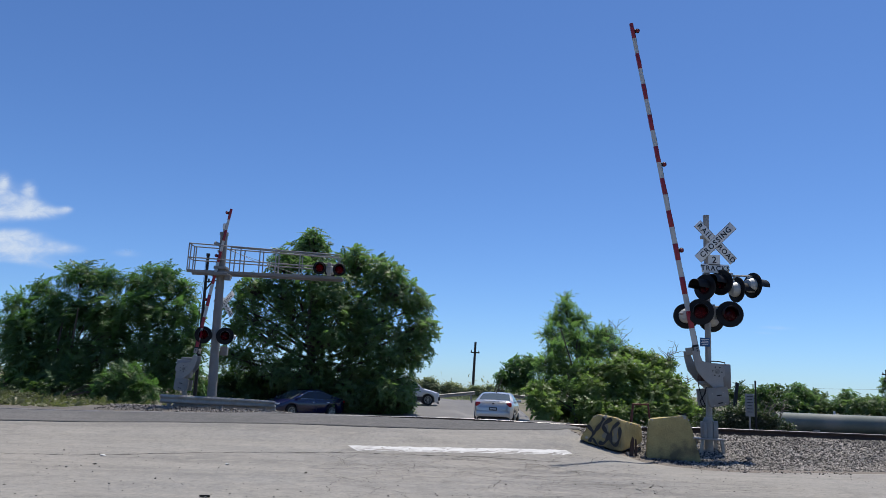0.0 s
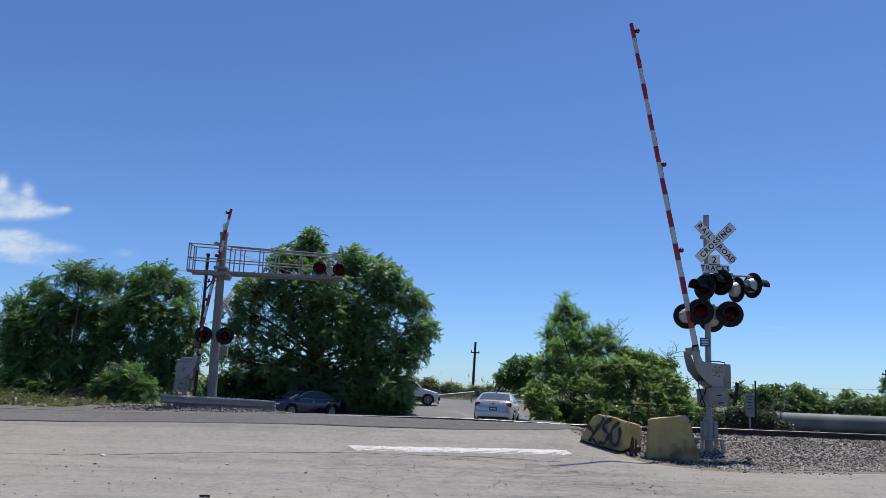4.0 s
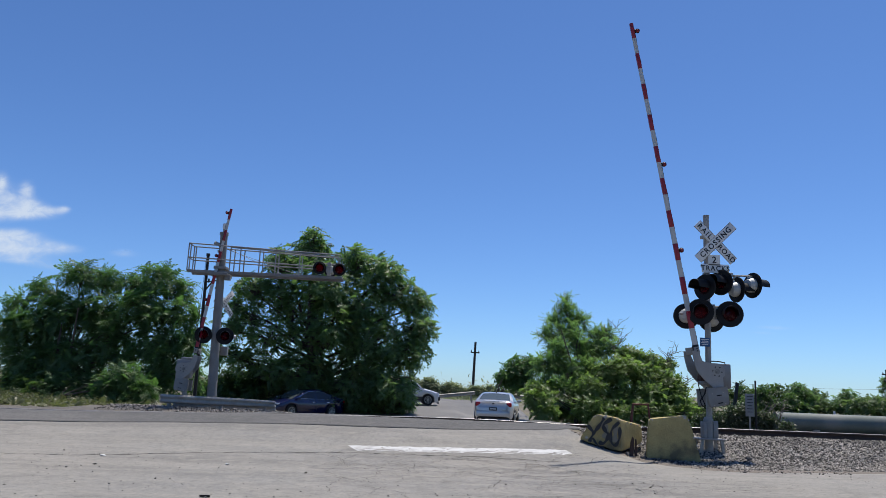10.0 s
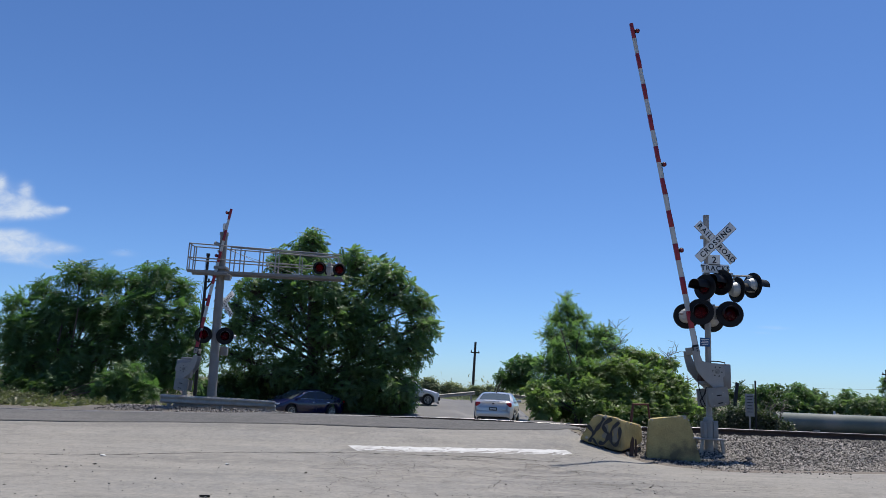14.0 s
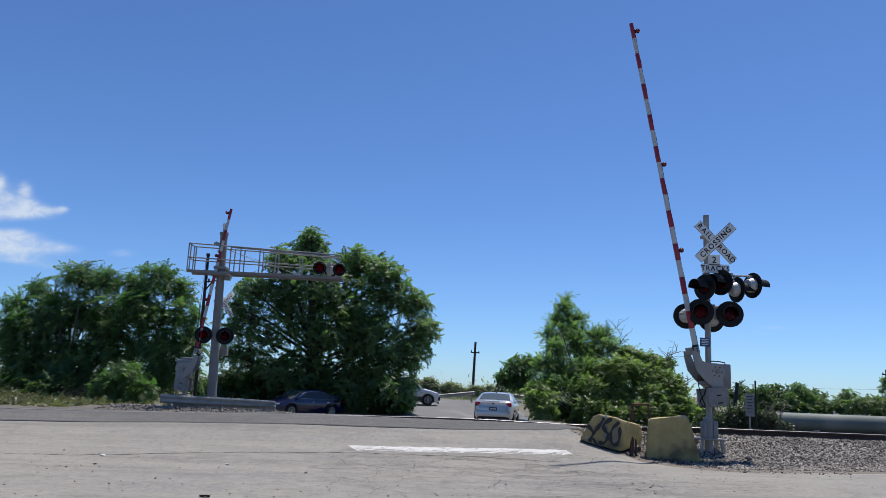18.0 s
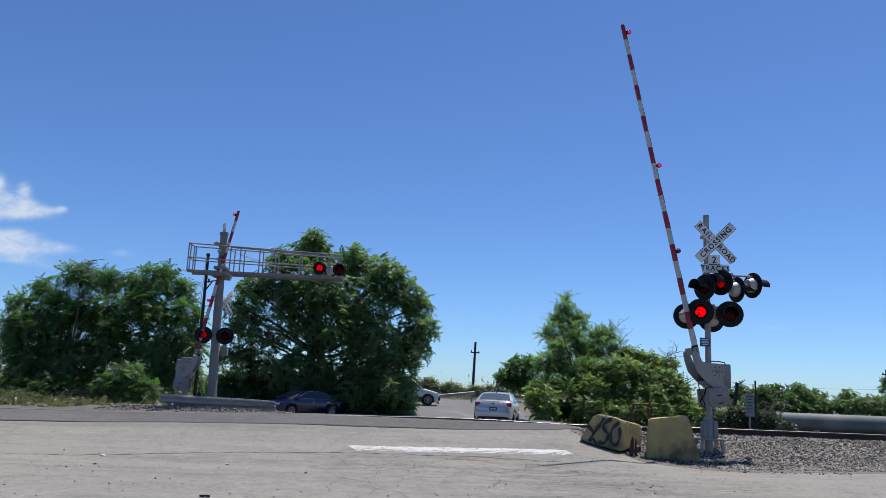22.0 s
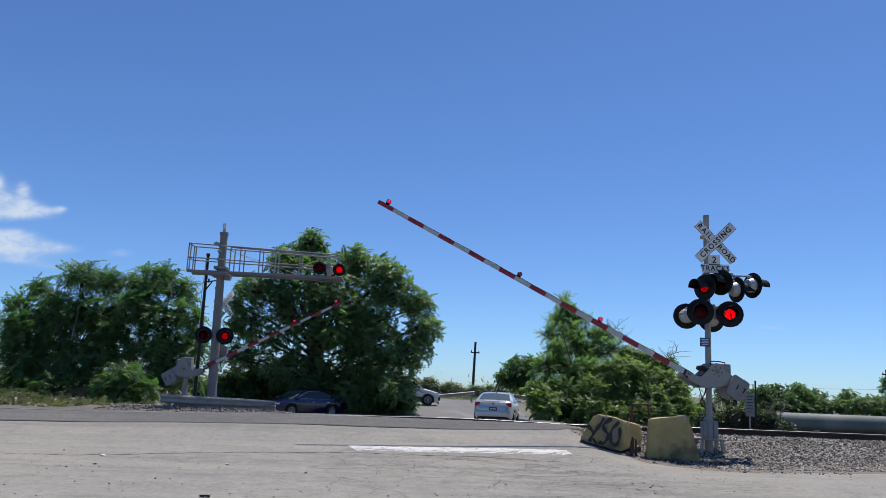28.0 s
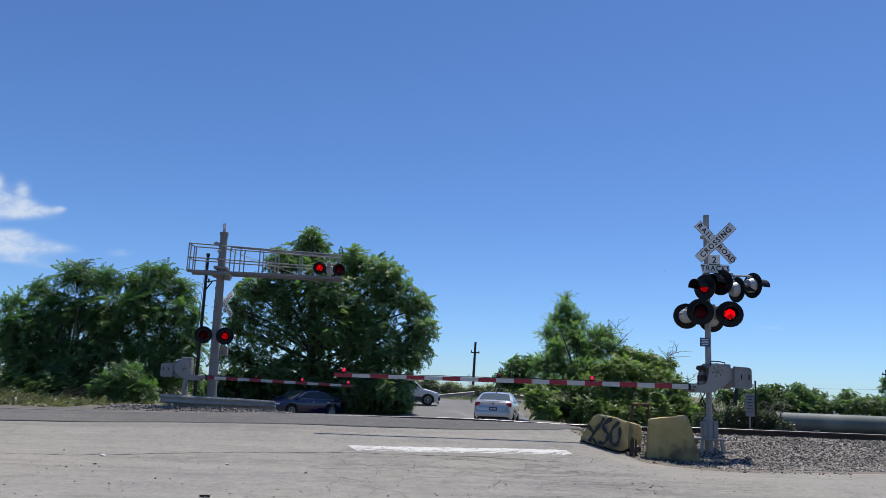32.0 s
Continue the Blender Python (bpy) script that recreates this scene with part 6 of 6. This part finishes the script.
utility_pole(pose(7.48, 75, 0.0, 0, 1.6, 0), 5.95, "dark timber utility pole with one crossarm on the bank", [(4.85, 0.9)])
utility_pole(pose(50.2, 74, 0.0), 4.9, "distant dark timber utility pole among trees", [(4.4, 1.1), (3.7, 0.9)])
for y, z in ((74, 2.9),):
    bm = bmesh.new()
    tube(bm, [(34 + 2 * i, y, z - 0.2 * math.sin(math.pi * i / 8)) for i in range(9)], 0.009, n=5)
    ob = finish("overhead_wire", bm, BLACK_STEEL)
    tagged(ob, "thin sagging overhead wire", "wire")


# ---- cars ----
def car(name, place, label, paint, L, W, H, belt, hood, tail, cabin, wheels, wheel_r, rear_glass=CAR_GLASS, details=(), front_glass=CAR_GLASS):
    """A car with its front towards +x. cabin: x of the windscreen's foot, roof front, roof rear and rear window's foot."""
    t = thing(name, place, label, "car", "parked cars")
    half = W / 2

    def soft(x, xs, zs, reach):
        return sum(float(np.interp(x + reach * d, xs, zs)) for d in (-1, -0.66, -0.33, 0, 0.33, 0.66, 1)) / 7

    def top(x):
        return soft(x, [-L / 2, -L / 2 + 0.05, -L / 2 + 0.2, cabin[3], cabin[3] + 0.6, cabin[0] - 0.3, cabin[0] + 0.1, L / 2 - 0.55, L / 2 - 0.15, L / 2], [tail - 0.42, tail - 0.1, tail, tail + 0.01, belt, belt, hood + 0.05, hood - 0.08, hood - 0.2, hood - 0.5], 0.08)

    def width(x):
        return half * float(np.interp(abs(x) / (L / 2), [0, 0.6, 0.82, 0.93, 0.98, 1.0], [1, 0.99, 0.94, 0.85, 0.74, 0.64]))

    def low(x):
        z = float(np.interp(abs(x), [0, L / 2 - 0.3, L / 2], [0.2, 0.22, 0.34]))
        for xw in wheels:
            d = (x - xw) / (wheel_r + 0.06)
            if abs(d) < 1:
                z = max(z, wheel_r + (wheel_r + 0.05) * math.sqrt(1 - d * d) * 0.97)
        return z

    def skin(rings, nm, m, lab="", closed=True):
        bm = bmesh.new()
        made = [[bm.verts.new(p) for p in ring] for ring in rings]
        for a, b in zip(made, made[1:]):
            for k in range(len(a) - 1):
                bm.faces.new((a[k], a[k + 1], b[k + 1], b[k]))
        if closed:
            bm.faces.new(made[0])
            bm.faces.new(made[-1][::-1])
        bmesh.ops.recalc_face_normals(bm, faces=bm.faces)
        return part(nm, bm, m, t, lab)

    rings = []
    for x in np.linspace(-L / 2, L / 2, 91):
        w, zt, zl = width(x), top(x), low(x)
        zs = max(zl + 0.03, zt - 0.22)
        pts = [(w * 0.9, zl), (w * 0.965, zl + 0.2 * (zs - zl)), (w * 0.995, zl + 0.55 * (zs - zl)), (w, zs), (w * 0.985, max(zs + 0.01, zt - 0.11)), (w * 0.95, max(zs + 0.02, zt - 0.04)), (w * 0.86, zt), (w * 0.5, zt + 0.025), (0, zt + 0.032)]
        rings.append([(x, y, z) for y, z in pts] + [(x, -y, z) for y, z in pts[-2::-1]])
    skin(rings, "body", paint)
    bm = bmesh.new()
    box(bm, (0, 0, 0.42), (L * 0.9, W * 0.78, 0.4))
    part("underbody", bm, CAR_TRIM, t)

    # the greenhouse, arched from windscreen foot to rear window foot
    wb, wt = half * 0.93, half * 0.71

    def roof(x):
        return max(min(belt, tail) - 0.02, soft(x, [cabin[3], cabin[2], (cabin[1] + cabin[2]) / 2, cabin[1], cabin[0]], [tail - 0.02, H - 0.05, H, H - 0.04, belt - 0.03], 0.22))

    def side(z):
        return wb - (wb - wt) * max(0.0, (z - belt) / (H - belt)) ** 1.15

    stations = np.linspace(cabin[3] - 0.08, cabin[0] + 0.08, 60)
    rings = []
    for x in stations:
        h = roof(x)
        e = side(h)
        pts = [(wb, belt - 0.12)] + [(side(z), z) for z in (belt + (h - belt) * q for q in (0.1, 0.35, 0.6, 0.85))] + [(e * 0.975, h - 0.02), (e * 0.9, h), (e * 0.5, h + 0.025), (0, h + 0.032)]
        rings.append([(x, y, z) for y, z in pts] + [(x, -y, z) for y, z in pts[-2::-1]])
    skin(rings, "roof", paint)
    for nm, ends in (("windscreen", (cabin[1] + 0.06, cabin[0] - 0.06)), ("rear_window", (cabin[3] + 0.08, cabin[2] - 0.04))):
        out = 1 if nm == "windscreen" else -1
        rings = [[(x + out * 0.008, side(roof(x)) * q * 0.86, roof(x) + 0.032 * (1 - q * q) + 0.008) for q in np.linspace(-1, 1, 9)] for x in np.linspace(*ends, 14)]
        skin(rings, nm, rear_glass if out < 0 else front_glass, "sky-lit rear glass" if out < 0 and rear_glass is not CAR_GLASS else "dark tinted glass", False)
    mid = (cabin[0] + cabin[3]) / 2 + 0.02
    for sy in (-1, 1):
        lines = []
        for xa, xb in ((mid + 0.05, cabin[0] - 0.1), (cabin[3] + 0.16, mid - 0.05)):
            rings = []
            for x in np.linspace(xa, xb, 22):
                za, zb = belt + 0.045, roof(x) - 0.085
                if zb > za + 0.03:
                    rings.append([(x, sy * (side(z) + 0.007), z) for z in (za, za + (zb - za) * 0.35, za + (zb - za) * 0.7, zb)])
            skin(rings, "side_window", CAR_GLASS, "dark tinted glass", False)
            lines.append(rings)
        bm = bmesh.new()
        for rings in lines:
            tube(bm, [r[0] for r in rings], 0.008, n=5)
            tube(bm, [r[-1] for r in rings], 0.009, n=5)
        part("window_trim", bm, CHROME, t, "bright window trim")
        bm = bmesh.new()
        box(bm, (cabin[0] - 0.4, sy * (half * 0.96 + 0.09), belt + 0.07), (0.13, 0.2, 0.14), bevel=0.04)
        part("mirror", bm, paint, t)
        for xh in (mid + 0.2, mid - 0.8):
            bm = bmesh.new()
            box(bm, (xh, sy * (half + 0.006), belt - 0.13), (0.2, 0.03, 0.03), bevel=0.01)
            part("door_handle", bm, CHROME, t)
        for xj in (cabin[0] - 0.3, mid, cabin[3] + 0.45):
            bm = bmesh.new()
            box(bm, (xj, sy * (half - 0.004), 0.52), (0.01, 0.02, belt - 0.72))
            part("door_seam", bm, CAR_TRIM, t)
    for xw in wheels:
        for sy in (-1, 1):
            bm = bmesh.new()
            prof = [(wheel_r * 0.62, -0.1), (wheel_r * 0.9, -0.1), (wheel_r, -0.07), (wheel_r, 0.07), (wheel_r * 0.9, 0.1), (wheel_r * 0.62, 0.1)]
            turned(bm, prof, 28)
            wh = part("wheel", bm, RUBBER, t, "black tyre", pose(xw, sy * (half - 0.13), wheel_r))
            bm = bmesh.new()
            turned(bm, [(0.0, -0.07), (0.06, -0.075), (0.07, -0.06), (0.0, -0.06)], 14)
            for k in range(10):
                a = 2 * math.pi * k / 10
                rod(bm, (0, -0.07, 0), (wheel_r * 0.6 * math.cos(a), -0.075, wheel_r * 0.6 * math.sin(a)), 0.014, 0.018, n=6)
            turned(bm, [(wheel_r * 0.56, -0.09), (wheel_r * 0.64, -0.095), (wheel_r * 0.64, 0.0), (wheel_r * 0.56, 0.0)], 24, arc=(0, 359.9))
            rim = part("rim", bm, ALLOY, wh, "many-spoked alloy rim")
            rim.matrix_basis = pose(0, sy * 0.036, 0, 0, 0, 180 if sy > 0 else 0)
            bm = bmesh.new()
            turned(bm, [(0.0, -0.02), (wheel_r * 0.6, -0.02), (wheel_r * 0.6, 0.02), (0.0, 0.02)], 20)
            part("brake_disc", bm, BLACK_STEEL, wh)
    for nm, c, s, m, lab in details:
        bm = bmesh.new()
        box(bm, c, s, bevel=min(s) * 0.3)
        part(nm, bm, m, t, lab)
    return t


def plate_bars(x, z, y0=0.0):
    return [("number_plate", (x, y0, z), (0.02, 0.36, 0.15), CAR_TRIM, "number plate"), ("plate_bar", (x - 0.012, y0, z), (0.008, 0.26, 0.05), SIGN_WHITE, "plain bar")]


# this windscreen takes the paler glass, with sky reflection in its colour
car("sedan", pose(-5.26, 42.3, zc(-5.0, 42.3) + 0.012, 0, 0, 180 + 45), "dark navy blue sedan parked in tree shade", CAR_BLUE, 4.95, 1.86, 1.5, 0.95, 0.93, 1.06, (1.42, 0.3, -0.85, -1.95), (1.42, -1.36), 0.34, front_glass=SKY_TONED_GLASS, details=[
    ("headlight", (2.14, 0.66, 0.71), (0.32, 0.28, 0.1), HEAD, "clear headlight"), ("headlight", (2.14, -0.66, 0.71), (0.32, 0.28, 0.1), HEAD, "clear headlight"),
    ("grille", (2.42, 0, 0.6), (0.08, 0.9, 0.16), BLACK, "dark grille"), ("grille_bar", (2.44, 0, 0.69), (0.05, 1.0, 0.045), CHROME, "bright grille bar"), ("bumper_intake", (2.4, 0, 0.38), (0.1, 1.2, 0.12), CAR_TRIM, ""),
    ("tail_light", (-2.28, 0.66, 0.86), (0.2, 0.3, 0.16), TAIL, "red tail light"), ("tail_light", (-2.28, -0.66, 0.86), (0.2, 0.3, 0.16), TAIL, "red tail light")])
car("sedan", pose(4.84, 36.0, zc(4.7, 36.0) + 0.012, 0, 0, 77), "pale silver-blue sedan parked on the far road", CAR_SILVER, 4.45, 1.9, 1.4, 0.93, 0.92, 1.02, (0.95, 0.25, -0.8, -1.62), (1.3, -1.3), 0.32, SKY_TONED_GLASS, details=[
    ("tail_light", (-2.03, 0.7, 0.86), (0.26, 0.26, 0.2), TAIL, "red tail light"), ("tail_light", (-2.03, -0.7, 0.86), (0.26, 0.26, 0.2), TAIL, "red tail light"),
    ("rear_bumper", (-2.18, 0, 0.45), (0.16, 1.56, 0.26), CAR_SILVER, ""), ("boot_lip", (-2.17, 0, 1.0), (0.06, 1.2, 0.03), CAR_SILVER, ""), ("badge", (-2.225, 0, 0.9), (0.02, 0.12, 0.05), CAR_TRIM, "small dark badge"), ("antenna_base", (-0.7, 0, 1.41), (0.12, 0.05, 0.05), CAR_TRIM, "")] + plate_bars(-2.24, 0.67))
car("sport_utility_vehicle", pose(0.72, 53.4, zc(0.72, 53.4) + 0.012, 0, 0, 3), "white sport utility vehicle with dark lower cladding", CAR_WHITE, 4.5, 1.8, 1.8, 1.12, 1.08, 1.2, (1.0, 0.35, -1.6, -2.05), (1.38, -1.3), 0.39, details=[
    ("cladding", (0, 0.87, 0.45), (1.95, 0.08, 0.3), CAR_TRIM, "dark cladding"), ("cladding", (0, -0.87, 0.45), (1.95, 0.08, 0.3), CAR_TRIM, "dark cladding"),
    ("front_bumper", (2.1, 0, 0.5), (0.34, 1.5, 0.34), CAR_TRIM, "dark bumper"), ("headlight", (2.02, 0.62, 0.83), (0.26, 0.3, 0.16), HEAD, "clear headlight"), ("headlight", (2.02, -0.62, 0.83), (0.26, 0.3, 0.16), HEAD, "clear headlight"),
    ("roof_rail", (-0.6, 0.6, 1.8), (1.5, 0.04, 0.05), CAR_TRIM, ""), ("roof_rail", (-0.6, -0.6, 1.8), (1.5, 0.04, 0.05), CAR_TRIM, "")])


# ---- clouds that drift, and birds ----
def cloud_mat():
    m = bpy.data.materials.new("thin_cloud")
    m.use_nodes = True
    nt = m.node_tree
    for nd in list(nt.nodes):
        if nd.type != "OUTPUT_MATERIAL":
            nt.nodes.remove(nd)
    co = nt.nodes.new("ShaderNodeTexCoord")
    mp = nt.nodes.new("ShaderNodeMapping")
    mp.inputs["Scale"].default_value = (0.011, 0.0, 0.02)
    nz = nt.nodes.new("ShaderNodeTexNoise")
    nz.inputs["Scale"].default_value, nz.inputs["Detail"].default_value, nz.inputs["Roughness"].default_value, nz.inputs["Distortion"].default_value = 2.4, 9, 0.62, 0.5
    nt.links.new(co.outputs["Object"], mp.inputs["Vector"])
    nt.links.new(mp.outputs[0], nz.inputs["Vector"])
    ln = nt.nodes.new("ShaderNodeAttribute")
    ln.attribute_name = "body"
    grain = nt.nodes.new("ShaderNodeMath")
    grain.operation = "MULTIPLY_ADD"
    grain.inputs[1].default_value, grain.inputs[2].default_value = 1.5, 0.12
    nt.links.new(nz.outputs["Fac"], grain.inputs[0])
    ad = nt.nodes.new("ShaderNodeMath")
    ad.operation = "MULTIPLY"
    nt.links.new(grain.outputs[0], ad.inputs[0])
    nt.links.new(ln.outputs["Fac"], ad.inputs[1])
    rg = nt.nodes.new("ShaderNodeMapRange")
    rg.interpolation_type = "SMOOTHSTEP"
    rg.inputs["From Min"].default_value, rg.inputs["From Max"].default_value = 0.04, 0.85
    rg.inputs["To Max"].default_value = 0.88
    nt.links.new(ad.outputs[0], rg.inputs["Value"])
    em = nt.nodes.new("ShaderNodeEmission")
    em.inputs["Color"].default_value = (0.76, 0.86, 1.0, 1)
    em.inputs["Strength"].default_value = 0.86
    tr = nt.nodes.new("ShaderNodeBsdfTransparent")
    mx = nt.nodes.new("ShaderNodeMixShader")
    nt.links.new(rg.outputs[0], mx.inputs["Fac"])
    nt.links.new(tr.outputs[0], mx.inputs[1])
    nt.links.new(em.outputs[0], mx.inputs[2])
    nt.links.new(mx.outputs[0], nt.nodes["Material Output"].inputs["Surface"])
    return m


CLOUD = cloud_mat()


def cloud(c, w, h, label, puffs):
    """A far thin cloud; puffs give where its body is thick: (x, z, rx, rz, weight)."""
    u, v = np.meshgrid(np.linspace(-w / 2, w / 2, 70), np.linspace(-h / 2, h / 2, 50))
    body = np.zeros_like(u)
    for x, z, rx, rz, k in puffs:
        body = 1 - (1 - body) * (1 - 0.96 * k * np.exp(-((u - x) / rx) ** 2 - ((v - z) / rz) ** 2))
    bow = 12 * (1 - (2 * u / w) ** 2)
    ob = grid_sheet("cloud", u, -bow, v, CLOUD)
    at_ = ob.data.attributes.new("body", "FLOAT", "POINT")
    at_.data.foreach_set("value", body.ravel().astype(np.float32))
    ob.visible_shadow = False
    tagged(ob, label, "cloud", "clouds", "structure")
    x, y, z = c
    MOVES.append((ob, [(t, pose(x - 12.5 * (t / 32) ** 0.85, y, z)) for t in (0, 4, 8, 16, 24, 32)]))
    return ob


cloud((-754, 1500, 340), 420, 190, "soft white cloud with a feathered tip", [(-71, -32, 71, 15, 0.9), (-106, 3, 57, 40, 0.9), (-64, 29, 11, 17, 0.8), (-45, -1, 19, 16, 0.5), (-11, 15, 14, 19, 0.75), (-2, -13, 28, 16, 0.7), (2, -29, 45, 11, 0.75), (38, -22, 26, 9, 0.65), (68, -17, 11, 7, 0.6)])
cloud((-742, 1502, 243), 480, 170, "thin white cloud streaked below another", [(-71, 15, 71, 17, 0.85), (-23, 21, 35, 13, 0.5), (-47, -8, 78, 16, 0.75), (29, 2, 40, 14, 0.45), (77, -2, 28, 10, 0.35), (-23, -28, 71, 9, 0.45), (41, -38, 42, 7, 0.3)])
cloud((786, 1505, 151), 190, 60, "thin streak of high cloud", [(0, 0, 42, 5, 0.3), (-30, -12, 30, 4, 0.2)])
cloud((-560, 1505, 240), 160, 70, "faint wisp of cloud", [(0, 0, 30, 9, 0.34)])


def bird(path, label="small dark bird in flight"):
    """A small bird: body and two wings, flying along path."""
    b = thing("bird", path[0][1], label, "bird", "birds")
    bm = bmesh.new()
    turned(bm, [(0.0, -0.1), (0.025, -0.05), (0.03, 0.0), (0.018, 0.06), (0.0, 0.12)], 8)
    part("body", bm, BLACK_STEEL, b)
    for s in (-1, 1):
        bm = bmesh.new()
        box(bm, (s * 0.09, 0, 0.02), (0.17, 0.06, 0.008), (0, -s * 14, 0), 0.002)
        part("wing", bm, BLACK_STEEL, b)
    MOVES.append((b, path))


# birds crossing the sky
HEADING = pose(0, 0, 0, 0, 0, 95)
bird([(t, Matrix.Translation((x, 130, z)) @ HEADING) for t, x, z in ((0, 209.5, 37.5), (22.6, 85.4, 22.7), (23, 82.6, 23.1), (23.6, 78.2, 22.7), (28, 59.5, 23.1), (32, 47.4, 23.7))])
bird([(t, Matrix.Translation((x, 32, z)) @ pose(0, 0, 0, 0, 0, -88)) for t, x, z in ((0, -150, 12), (12.5, -17, 14.4), (12.9, -5, 14.7), (13, -2, 14.8), (13.1, 0.6, 14.6), (13.9, 26.2, 14.1), (32, 400, 30))], "tiny dark swallow darting across the sky")


# ---- what moves ----
def motions():
    for ob, rows in MOVES:
        walk(ob, rows)


motions()
